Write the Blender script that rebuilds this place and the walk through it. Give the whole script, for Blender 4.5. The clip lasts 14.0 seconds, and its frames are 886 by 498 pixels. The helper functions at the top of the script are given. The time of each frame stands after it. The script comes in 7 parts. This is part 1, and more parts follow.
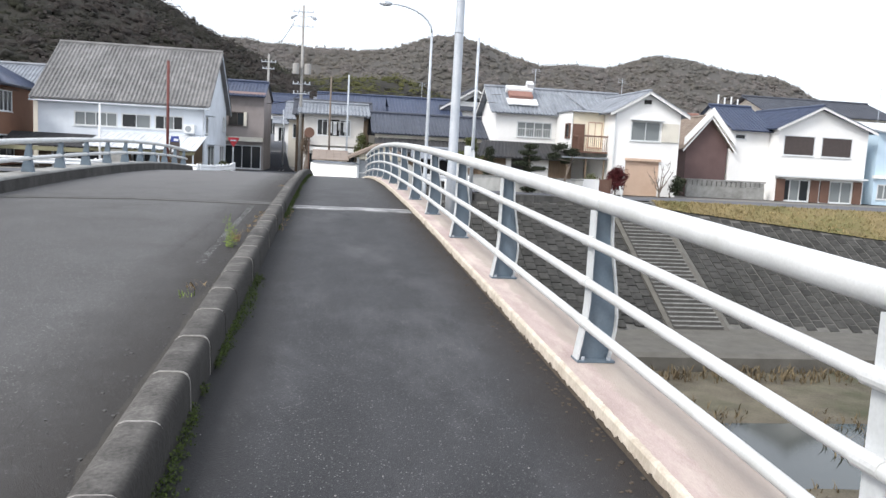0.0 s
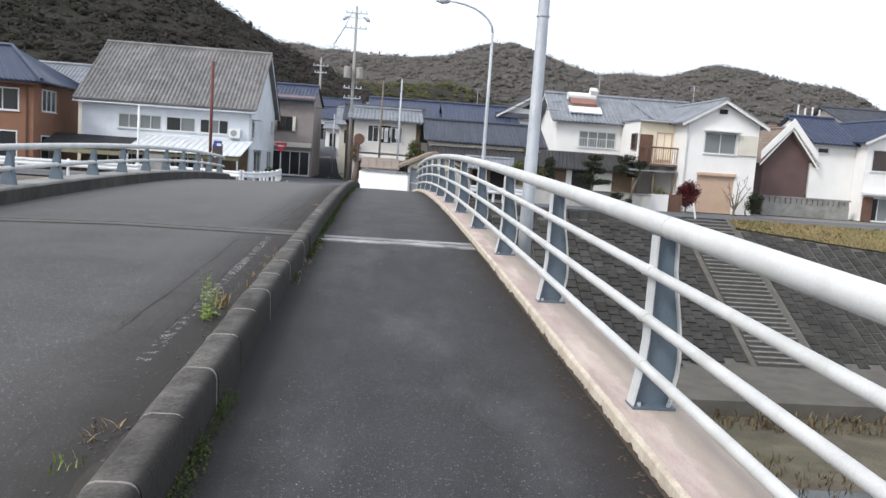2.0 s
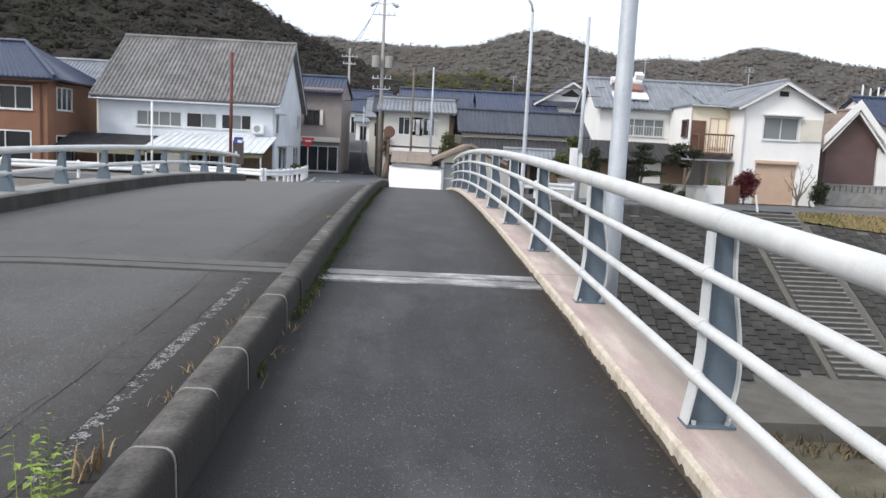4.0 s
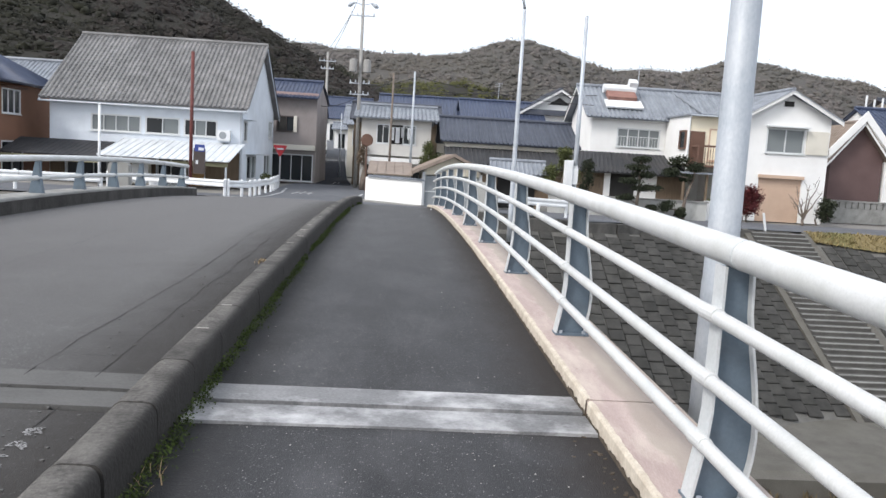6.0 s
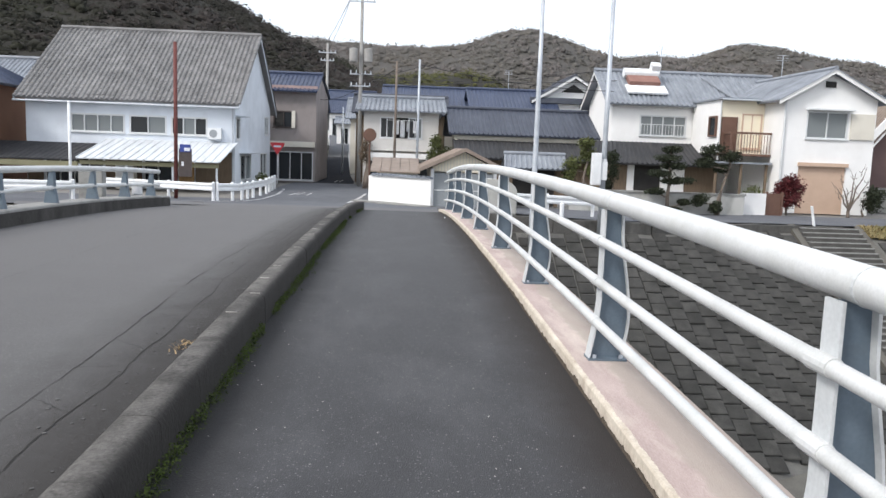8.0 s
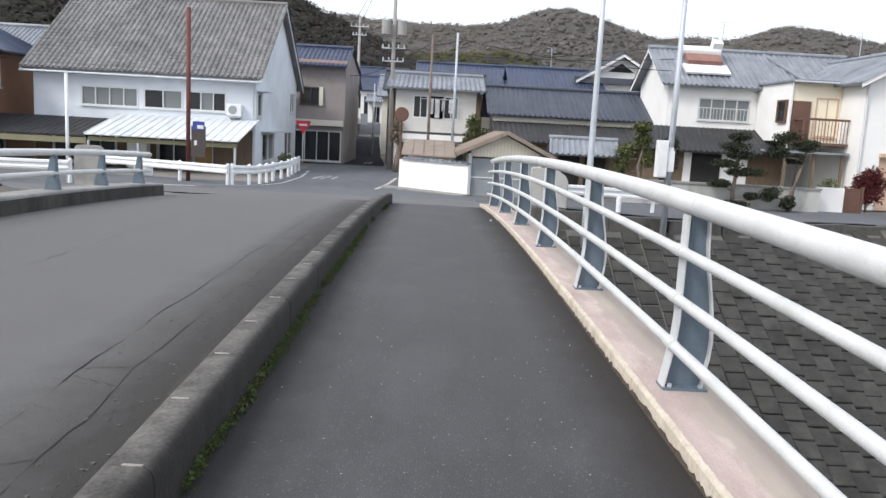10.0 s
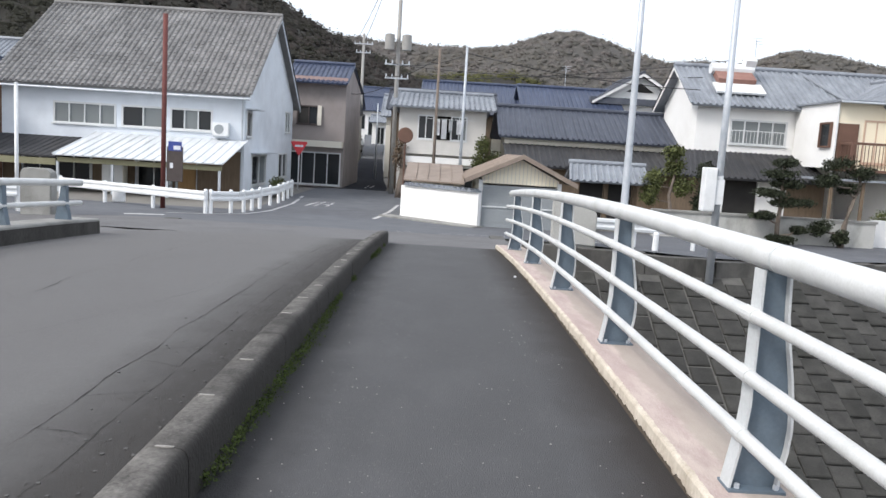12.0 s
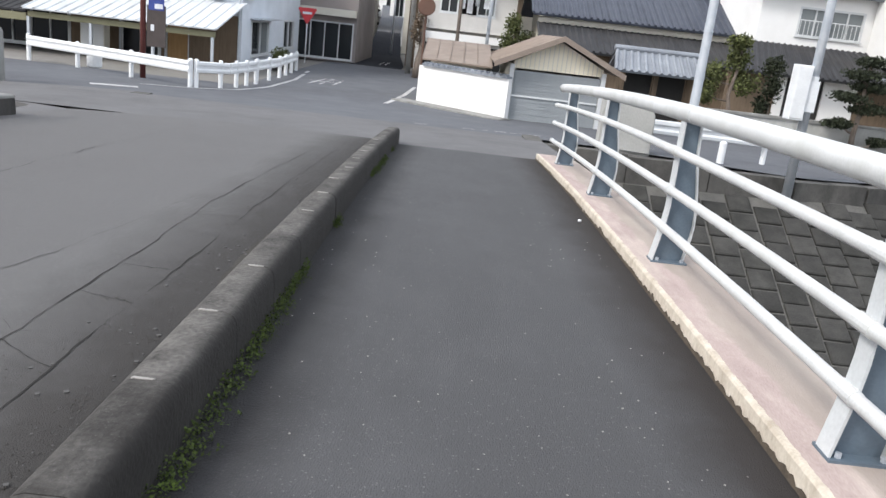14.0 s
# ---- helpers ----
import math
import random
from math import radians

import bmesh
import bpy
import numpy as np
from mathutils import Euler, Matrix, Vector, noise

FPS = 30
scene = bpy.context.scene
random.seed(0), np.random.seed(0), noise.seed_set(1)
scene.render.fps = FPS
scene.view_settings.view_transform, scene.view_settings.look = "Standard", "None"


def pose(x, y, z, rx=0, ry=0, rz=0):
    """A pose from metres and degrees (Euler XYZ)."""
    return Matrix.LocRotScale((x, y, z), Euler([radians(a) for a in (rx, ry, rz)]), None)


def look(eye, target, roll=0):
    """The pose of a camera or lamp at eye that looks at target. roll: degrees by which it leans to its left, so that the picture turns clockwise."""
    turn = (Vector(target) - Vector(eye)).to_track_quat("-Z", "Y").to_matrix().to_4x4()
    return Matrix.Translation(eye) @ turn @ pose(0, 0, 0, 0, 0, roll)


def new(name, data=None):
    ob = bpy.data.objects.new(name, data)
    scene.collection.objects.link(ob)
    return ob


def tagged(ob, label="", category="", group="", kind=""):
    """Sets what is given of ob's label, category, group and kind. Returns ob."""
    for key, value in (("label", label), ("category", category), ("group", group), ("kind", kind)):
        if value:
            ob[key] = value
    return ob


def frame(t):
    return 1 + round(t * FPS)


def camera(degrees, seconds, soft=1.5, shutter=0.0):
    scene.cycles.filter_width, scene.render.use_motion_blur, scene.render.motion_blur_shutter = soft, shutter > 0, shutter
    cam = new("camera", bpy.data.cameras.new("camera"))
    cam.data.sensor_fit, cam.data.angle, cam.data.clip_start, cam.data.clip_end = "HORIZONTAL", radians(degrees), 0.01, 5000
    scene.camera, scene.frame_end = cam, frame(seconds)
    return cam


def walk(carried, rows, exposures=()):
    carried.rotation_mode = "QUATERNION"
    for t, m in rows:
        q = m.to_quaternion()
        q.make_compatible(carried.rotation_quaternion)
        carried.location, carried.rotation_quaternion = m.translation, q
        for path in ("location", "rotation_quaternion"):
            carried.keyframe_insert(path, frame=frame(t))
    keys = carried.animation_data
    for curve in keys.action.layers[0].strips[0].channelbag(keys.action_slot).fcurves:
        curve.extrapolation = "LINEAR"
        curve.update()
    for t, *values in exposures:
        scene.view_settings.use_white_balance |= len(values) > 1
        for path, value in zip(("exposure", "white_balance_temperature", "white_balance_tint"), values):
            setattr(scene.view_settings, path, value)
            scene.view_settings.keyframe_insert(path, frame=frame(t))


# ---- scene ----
cam = camera(58.9, 14.0)
PATH = [
    (0, (0.225, -1.836, 1.011), (0.522, 0.128, 0.775), 3.0),
    (0.5, (0.299, -1.106, 1.078), (0.675, 0.851, 0.909), -0.2),
    (1, (0.322, -0.084, 1.103), (0.614, 1.885, 0.914), 3.3),
    (1.5, (0.357, 0.649, 1.169), (0.616, 2.623, 0.976), 2.0),
    (2, (0.37, 1.716, 1.171), (0.542, 3.696, 0.945), 4.0),
    (2.5, (0.403, 2.528, 1.184), (0.515, 4.513, 0.972), 0.4),
    (5, (0.566, 7.021, 1.351), (0.639, 9.0, 1.075), 4.2),
    (5.5, (0.644, 7.911, 1.38), (0.78, 9.891, 1.13), 0.9),
    (6, (0.622, 8.922, 1.4), (0.755, 10.904, 1.17), 3.4),
    (6.5, (0.656, 9.821, 1.406), (0.763, 11.804, 1.174), -1.0),
    (7, (0.626, 10.843, 1.457), (0.72, 12.827, 1.218), 3.0),
    (9.5, (0.626, 15.418, 1.593), (0.776, 17.394, 1.319), 0.3),
    (10, (0.525, 16.431, 1.622), (0.565, 18.408, 1.318), 3.1),
    (10.5, (0.533, 17.34, 1.622), (0.57, 19.319, 1.333), -0.4),
    (11, (0.479, 18.382, 1.694), (0.443, 20.364, 1.426), 2.9),
    (11.5, (0.539, 19.328, 1.648), (0.542, 21.304, 1.338), -0.6),
    (12, (0.533, 20.389, 1.66), (0.556, 22.373, 1.409), 3.5),
    (12.5, (0.559, 21.281, 1.617), (0.588, 23.254, 1.286), 0.1),
    (13, (0.445, 22.19, 1.672), (0.461, 24.162, 1.338), 4.8),
    (13.5, (0.459, 23.086, 1.651), (0.47, 25.039, 1.22), 1.1),
    (14, (0.358, 24.079, 1.599), (0.376, 26.002, 1.051), 6.6),
]
walk(cam, [(t, look(eye, target, roll)) for t, eye, target, roll in PATH], [(0, 0.28), (0.5, 0.30), (1, 0.16), (2, -0.02), (2.5, 0.00), (5, -0.03), (6, 0.08), (7, 0.06), (9.5, 0.14), (10, 0.08), (12, 0.12), (14, 0.20)])

# ---- light ----
world = bpy.data.worlds.new("overcast_sky")
scene.world = world
world.use_nodes = True
wn = world.node_tree
wn.nodes.clear()
SUN_DIR = Vector((-0.62, -0.45, 0.72)).normalized()
sky = wn.nodes.new("ShaderNodeTexSky")
sky.sky_type = "NISHITA"
sky.sun_disc = False
sky.sun_elevation = math.asin(SUN_DIR.z)
sky.sun_rotation = math.atan2(SUN_DIR.x, SUN_DIR.y)
sky.dust_density = 4.0
sky_bg = wn.nodes.new("ShaderNodeBackground")
sky_bg.inputs[1].default_value = 0.06
cloud_bg = wn.nodes.new("ShaderNodeBackground")
cloud_bg.inputs[0].default_value = (0.925, 0.967, 1.045, 1)
cloud_bg.inputs[1].default_value = 1.02
sky_mix = wn.nodes.new("ShaderNodeAddShader")
sky_out = wn.nodes.new("ShaderNodeOutputWorld")
wn.links.new(sky.outputs[0], sky_bg.inputs[0])
wn.links.new(sky_bg.outputs[0], sky_mix.inputs[0])
wn.links.new(cloud_bg.outputs[0], sky_mix.inputs[1])
wn.links.new(sky_mix.outputs[0], sky_out.inputs[0])
sun = new("sun", bpy.data.lights.new("sun", "SUN"))
sun.data.energy = 2.1
sun.data.angle = radians(14)
sun.data.color = (1.0, 0.975, 0.94)
sun.matrix_world = look(SUN_DIR * 200, (0, 0, 0))


# ---- materials ----
def material(name, dark, light, scale=6.0, fine=60.0, rough=0.8, bump=0.15, metal=0.0, stain=None, stain_amount=0.0,
             stain_scale=0.7, stretch=(1, 1, 1), speck=0.0, speck_scale=160.0, spec=0.4, per_object=0.0, per_island=0.0):
    m = bpy.data.materials.new(name)
    m.use_nodes = True
    nt = m.node_tree
    nd, lk = nt.nodes, nt.links
    p = nd["Principled BSDF"]
    p.inputs["Roughness"].default_value = rough
    p.inputs["Metallic"].default_value = metal
    p.inputs["Specular IOR Level"].default_value = spec
    geo = nd.new("ShaderNodeNewGeometry")
    mp = nd.new("ShaderNodeMapping")
    mp.inputs["Scale"].default_value = stretch
    lk.new(geo.outputs["Position"], mp.inputs[0])
    n1 = nd.new("ShaderNodeTexNoise")
    n1.inputs["Scale"].default_value = scale
    n1.inputs["Detail"].default_value = 5
    lk.new(mp.outputs[0], n1.inputs["Vector"])
    n2 = nd.new("ShaderNodeTexNoise")
    n2.inputs["Scale"].default_value = fine
    n2.inputs["Detail"].default_value = 3
    lk.new(mp.outputs[0], n2.inputs["Vector"])
    mx = nd.new("ShaderNodeMix")
    mx.inputs[0].default_value = 0.45
    lk.new(n1.outputs[0], mx.inputs[2])
    lk.new(n2.outputs[0], mx.inputs[3])
    rp = nd.new("ShaderNodeValToRGB")
    rp.color_ramp.elements[0].position, rp.color_ramp.elements[1].position = 0.3, 0.7
    rp.color_ramp.elements[0].color = (*dark, 1)
    rp.color_ramp.elements[1].color = (*light, 1)
    lk.new(mx.outputs[0], rp.inputs[0])
    col = rp.outputs[0]

    def blend(fac, a, colour, kind="MIX"):
        b = nd.new("ShaderNodeMix")
        b.data_type, b.blend_type = "RGBA", kind
        lk.new(fac, b.inputs[0])
        lk.new(a, b.inputs[6])
        b.inputs[7].default_value = (*colour, 1)
        return b.outputs[2]

    if stain:
        n3 = nd.new("ShaderNodeTexNoise")
        n3.inputs["Scale"].default_value = stain_scale
        n3.inputs["Detail"].default_value = 7
        n3.inputs["Roughness"].default_value = 0.65
        lk.new(mp.outputs[0], n3.inputs["Vector"])
        r3 = nd.new("ShaderNodeMapRange")
        r3.inputs[1].default_value, r3.inputs[2].default_value = 0.48, 0.72
        r3.inputs[4].default_value = stain_amount
        lk.new(n3.outputs[0], r3.inputs[0])
        col = blend(r3.outputs[0], col, stain)
    if speck:
        for sc, amount, share, colour in ((speck_scale, speck, 0.8, (0.42, 0.42, 0.4)), (speck_scale * 2.3, speck * 0.75, 0.6, (0.27, 0.27, 0.26)), (speck_scale * 1.4, speck * 0.8, 0.55, (0.014, 0.014, 0.015))):
            v = nd.new("ShaderNodeTexVoronoi")
            v.inputs["Scale"].default_value = sc
            lk.new(geo.outputs["Position"], v.inputs["Vector"])
            r4 = nd.new("ShaderNodeMapRange")
            r4.inputs[1].default_value, r4.inputs[2].default_value = 0.42, 0.2
            r4.inputs[4].default_value = amount
            lk.new(v.outputs["Distance"], r4.inputs[0])
            sep = nd.new("ShaderNodeSeparateColor")
            lk.new(v.outputs["Color"], sep.inputs[0])
            r5 = nd.new("ShaderNodeMapRange")
            r5.inputs[1].default_value, r5.inputs[2].default_value = share, 1.0
            lk.new(sep.outputs[0], r5.inputs[0])
            n5 = nd.new("ShaderNodeMath")
            n5.operation = "MULTIPLY"
            lk.new(r4.outputs[0], n5.inputs[0])
            lk.new(r5.outputs[0], n5.inputs[1])
            col = blend(n5.outputs[0], col, colour)
    if per_object or per_island:
        hs = nd.new("ShaderNodeHueSaturation")
        r6 = nd.new("ShaderNodeMapRange")
        amount = per_object or per_island
        r6.inputs[3].default_value, r6.inputs[4].default_value = 1 - amount, 1 + amount
        if per_object:
            lk.new(nd.new("ShaderNodeObjectInfo").outputs["Random"], r6.inputs[0])
        else:
            lk.new(geo.outputs["Random Per Island"], r6.inputs[0])
        lk.new(r6.outputs[0], hs.inputs["Value"])
        lk.new(col, hs.inputs["Color"])
        col = hs.outputs[0]
    lk.new(col, p.inputs["Base Color"])
    if bump:
        bp = nd.new("ShaderNodeBump")
        bp.inputs["Strength"].default_value = bump
        bp.inputs["Distance"].default_value = 0.02
        lk.new(mx.outputs[0], bp.inputs["Height"])
        lk.new(bp.outputs[0], p.inputs["Normal"])
    return m


def glass(name, tint, rough=0.08):
    m = bpy.data.materials.new(name)
    m.use_nodes = True
    p = m.node_tree.nodes["Principled BSDF"]
    p.inputs["Base Color"].default_value = (*tint, 1)
    p.inputs["Roughness"].default_value = rough
    p.inputs["Specular IOR Level"].default_value = 0.35
    return m


def dirt_or_tone_band(m, x0, x1, colour, amount, scale, wobble, axis=0):
    """Settled dirt, wear, a change of tone or painted shade between two lines along (axis 0) or across (axis 1) the
    bridge, with a wandering border.
    """
    nd, lk = m.node_tree.nodes, m.node_tree.links
    base = nd["Principled BSDF"].inputs["Base Color"]
    old = base.links[0].from_socket
    geo = nd.new("ShaderNodeNewGeometry")
    sep = nd.new("ShaderNodeSeparateXYZ")
    nz = nd.new("ShaderNodeTexNoise")
    nz.inputs["Scale"].default_value = scale
    nz.inputs["Detail"].default_value = 8
    nz.inputs["Roughness"].default_value = 0.7
    add = nd.new("ShaderNodeMath")
    add.operation = "MULTIPLY_ADD"
    add.inputs[1].default_value = wobble
    rng = nd.new("ShaderNodeMapRange")
    rng.inputs[1].default_value, rng.inputs[2].default_value = x0 + wobble / 2, x1 + wobble / 2
    rng.inputs[4].default_value = amount
    mix = nd.new("ShaderNodeMix")
    mix.data_type = "RGBA"
    mix.inputs[7].default_value = (*colour, 1)
    lk.new(geo.outputs["Position"], sep.inputs[0])
    lk.new(geo.outputs["Position"], nz.inputs["Vector"])
    lk.new(nz.outputs[0], add.inputs[0])
    lk.new(sep.outputs[axis], add.inputs[2])
    lk.new(add.outputs[0], rng.inputs[0])
    lk.new(rng.outputs[0], mix.inputs[0])
    lk.new(old, mix.inputs[6])
    lk.new(mix.outputs[2], base)


M = {}
M["walk"] = material("sidewalk_asphalt", (0.0215, 0.022, 0.024), (0.047, 0.048, 0.052), 2.2, 150, 0.78, 0.8, spec=0.31, stain=(0.092, 0.092, 0.098), stain_amount=0.65, stain_scale=1.3, stretch=(1, 0.5, 1), speck=0.55, speck_scale=78)
# Footpath paler beyond the first span.
dirt_or_tone_band(M["walk"], 12, 24, (0.089, 0.0885, 0.091), 0.58, 0.5, 6.0, 1)
# Footpath darker towards the kerb foot.
dirt_or_tone_band(M["walk"], 0.0, -0.36, (0.0165, 0.016, 0.0165), 0.88, 1.6, 0.4)
dirt_or_tone_band(M["walk"], 1.36, 1.74, (0.025, 0.021, 0.019), 0.88, 2.5, 0.4)
M["road"] = material("road_asphalt", (0.057, 0.0555, 0.055), (0.098, 0.096, 0.096), 2.2, 170, 0.78, 0.7, stain=(0.036, 0.033, 0.031), stain_amount=0.72, stain_scale=1.1, speck=0.9, speck_scale=70)
# Roadway paler beyond the first span.
dirt_or_tone_band(M["road"], 10, 22, (0.128, 0.125, 0.124), 0.75, 0.5, 6.0, 1)
M["ramp"] = material("dusty_ramp_asphalt", (0.1, 0.099, 0.101), (0.148, 0.146, 0.148), 1.8, 140, 0.8, 0.4, stain=(0.06, 0.058, 0.057), stain_amount=0.5, stain_scale=0.5, speck=0.3, speck_scale=95)
dirt_or_tone_band(M["road"], -1.8, -1.0, (0.027, 0.024, 0.0215), 0.9, 2.6, 0.6)
M["road_far"] = material("street_asphalt", (0.084, 0.089, 0.1), (0.126, 0.132, 0.144), 1.5, 120, 0.9, 0.3, stain=(0.06, 0.06, 0.067), stain_amount=0.5, stain_scale=0.25)
# Shade of the houses along the alley is put into this dark colour.
M["alley"] = material("shaded_alley_asphalt", (0.02, 0.022, 0.028), (0.034, 0.037, 0.045), 1.5, 120, 0.95, 0.3, spec=0.08)
M["kerb"] = material("weathered_kerb_concrete", (0.032, 0.03, 0.028), (0.15, 0.142, 0.132), 6, 45, 0.95, 0.8, stain=(0.022, 0.02, 0.018), stain_amount=0.82, stain_scale=2.4, speck=0.15, speck_scale=120, per_object=0.18)
dirt_or_tone_band(M["kerb"], -0.565, -0.49, (0.019, 0.0175, 0.016), 0.72, 3.0, 0.12)
# Shade on the kerb's footpath side is put into its colour.
dirt_or_tone_band(M["kerb"], -0.53, -0.5, (0.021, 0.019, 0.017), 0.62, 3.0, 0.04)
M["wall_grey"] = material("weathered_grey_white_plaster", (0.34, 0.34, 0.325), (0.5, 0.5, 0.48), 1.5, 40, 0.92, 0.3, stain=(0.2, 0.205, 0.18), stain_amount=0.7, stain_scale=1.2, stretch=(1, 1, 0.5))
M["mortar"] = material("white_mortar", (0.14, 0.132, 0.122), (0.4, 0.385, 0.36), 18, 120, 0.9, 0.3, stain=(0.12, 0.11, 0.1), stain_amount=0.8, stain_scale=9)
M["crack_fill"] = material("dirt_filled_crack", (0.014, 0.013, 0.012), (0.028, 0.026, 0.024), 20, 120, 0.95, 0.3)
M["dab"] = material("white_mortar_crumbs", (0.2, 0.19, 0.175), (0.42, 0.405, 0.38), 18, 120, 0.9, 0.3, stain=(0.12, 0.11, 0.1), stain_amount=0.6, stain_scale=9)
M["pink"] = material("pinkish_coping_concrete", (0.33, 0.255, 0.235), (0.5, 0.405, 0.375), 3.4, 70, 0.9, 0.35, stain=(0.62, 0.55, 0.48), stain_amount=0.75, stain_scale=1.6, stretch=(2.2, 0.55, 1))
dirt_or_tone_band(M["pink"], 2.06, 2.1, (0.34, 0.3, 0.255), 0.65, 1.6, 0.3)
M["cream"] = material("chipped_cream_edge", (0.46, 0.4, 0.32), (0.7, 0.64, 0.55), 7, 60, 0.9, 0.5, stain=(0.3, 0.24, 0.18), stain_amount=0.65, stain_scale=5, stretch=(1, 1, 0.6))
M["grime"] = material("dark_foot_grime", (0.045, 0.036, 0.028), (0.12, 0.095, 0.07), 14, 90, 0.95, 0.6)
M["concrete"] = material("grey_concrete", (0.2, 0.2, 0.19), (0.33, 0.33, 0.315), 2.5, 60, 0.92, 0.4, stain=(0.11, 0.105, 0.1), stain_amount=0.7, stain_scale=1.1)
M["concrete_dark"] = material("stained_dark_concrete", (0.06, 0.058, 0.055), (0.14, 0.135, 0.125), 2.5, 60, 0.95, 0.4, stain=(0.025, 0.025, 0.024), stain_amount=0.8, stain_scale=1.2, stretch=(1, 1, 0.5))
M["block"] = material("revetment_block", (0.022, 0.022, 0.021), (0.064, 0.062, 0.057), 3, 40, 0.95, 0.6, stain=(0.014, 0.015, 0.012), stain_amount=0.85, stain_scale=0.9, per_object=0.22, per_island=0.0)
M["block_far"] = material("revetment_block_joined", (0.022, 0.022, 0.021), (0.064, 0.062, 0.057), 3, 40, 0.95, 0.6, stain=(0.014, 0.015, 0.012), stain_amount=0.85, stain_scale=0.9, per_island=0.22)
M["apron"] = material("pale_river_apron", (0.068, 0.064, 0.056), (0.14, 0.133, 0.118), 1.2, 30, 0.95, 0.4, stain=(0.09, 0.085, 0.07), stain_amount=0.7, stain_scale=0.35)
M["mud"] = material("river_mud", (0.05, 0.042, 0.03), (0.16, 0.14, 0.1), 0.8, 14, 0.95, 0.8, stain=(0.04, 0.05, 0.02), stain_amount=0.8, stain_scale=0.3)
M["rail"] = material("weathered_white_rail_paint", (0.5, 0.51, 0.51), (0.66, 0.67, 0.67), 3, 90, 0.5, 0.05, stain=(0.42, 0.43, 0.4), stain_amount=0.6, stain_scale=2.5, spec=0.5)
M["flange"] = material("pale_post_flange", (0.48, 0.5, 0.51), (0.62, 0.64, 0.65), 4, 60, 0.55, 0.05, stain=(0.36, 0.38, 0.38), stain_amount=0.5, stain_scale=4)
# Post web: its shade against the lit flange is put into this darker steel.
M["web"] = material("shaded_blue_grey_post_steel", (0.095, 0.13, 0.165), (0.135, 0.175, 0.215), 3, 60, 0.55, 0.05, stain=(0.08, 0.09, 0.1), stain_amount=0.4, stain_scale=5)
M["galv"] = material("galvanised_pole", (0.36, 0.4, 0.45), (0.52, 0.55, 0.59), 5, 70, 0.5, 0.05, metal=0.25, stain=(0.62, 0.64, 0.66), stain_amount=0.6, stain_scale=6, stretch=(1, 1, 0.5))
M["joint_steel"] = material("worn_joint_plate", (0.11, 0.112, 0.115), (0.24, 0.24, 0.245), 4, 50, 0.65, 0.15, stain=(0.66, 0.66, 0.67), stain_amount=0.85, stain_scale=1.7)
M["black"] = material("dark_gap", (0.012, 0.012, 0.012), (0.02, 0.02, 0.02), 5, 50, 0.9, 0.0)
M["white_paint"] = material("white_guard_paint", (0.66, 0.68, 0.7), (0.8, 0.82, 0.83), 3, 40, 0.5, 0.05, stain=(0.5, 0.5, 0.48), stain_amount=0.4, stain_scale=2)
M["line"] = material("worn_road_paint", (0.36, 0.36, 0.36), (0.6, 0.6, 0.6), 8, 60, 0.85, 0.1, stain=(0.18, 0.18, 0.185), stain_amount=0.75, stain_scale=3)
M["stucco_w"] = material("white_stucco", (0.76, 0.76, 0.75), (0.85, 0.85, 0.84), 0.8, 40, 0.9, 0.1, stain=(0.7, 0.69, 0.67), stain_amount=0.5, stain_scale=0.5)
M["stucco_b"] = material("pale_blue_white_boards", (0.6, 0.65, 0.71), (0.72, 0.765, 0.82), 0.8, 30, 0.85, 0.1, stain=(0.45, 0.48, 0.52), stain_amount=0.5, stain_scale=0.5)
M["stucco_c"] = material("cream_plaster", (0.6, 0.57, 0.5), (0.72, 0.69, 0.61), 0.8, 30, 0.9, 0.1, stain=(0.48, 0.45, 0.4), stain_amount=0.5, stain_scale=0.6)
M["stucco_y"] = material("warm_yellow_plaster", (0.78, 0.71, 0.55), (0.84, 0.78, 0.64), 0.8, 30, 0.9, 0.1)
M["stucco_g"] = material("taupe_plaster", (0.25, 0.222, 0.218), (0.32, 0.288, 0.28), 0.8, 30, 0.9, 0.1, stain=(0.15, 0.135, 0.13), stain_amount=0.5, stain_scale=0.6)
M["pink_board"] = material("faded_pink_board", (0.34, 0.25, 0.235), (0.44, 0.33, 0.31), 0.8, 30, 0.85, 0.1)
M["stucco_lg"] = material("pale_grey_plaster", (0.5, 0.49, 0.47), (0.62, 0.605, 0.58), 0.8, 30, 0.9, 0.1, stain=(0.38, 0.37, 0.34), stain_amount=0.5, stain_scale=0.6, stretch=(1, 1, 0.4))
M["sky_blue"] = material("light_blue_siding", (0.46, 0.6, 0.72), (0.56, 0.7, 0.8), 0.8, 30, 0.8, 0.05)
M["orange"] = material("orange_brown_tile_wall", (0.19, 0.095, 0.06), (0.26, 0.135, 0.085), 1.2, 30, 0.8, 0.2, stain=(0.15, 0.08, 0.05), stain_amount=0.5, stain_scale=0.6)
M["maroon"] = material("maroon_metal_siding", (0.10, 0.062, 0.06), (0.14, 0.09, 0.085), 1.2, 30, 0.7, 0.1)
M["olive"] = material("olive_eave_paint", (0.17, 0.165, 0.1), (0.24, 0.23, 0.15), 1.5, 30, 0.8, 0.1)
M["kerb_black"] = material("dark_coping_face", (0.018, 0.017, 0.016), (0.06, 0.057, 0.053), 2.0, 50, 0.95, 0.4, stain=(0.17, 0.16, 0.15), stain_amount=0.3, stain_scale=1.3, stretch=(1, 1, 0.4))
M["soil"] = material("gutter_soil", (0.03, 0.027, 0.024), (0.06, 0.055, 0.048), 6, 90, 0.95, 0.8, speck=0.3, speck_scale=140)
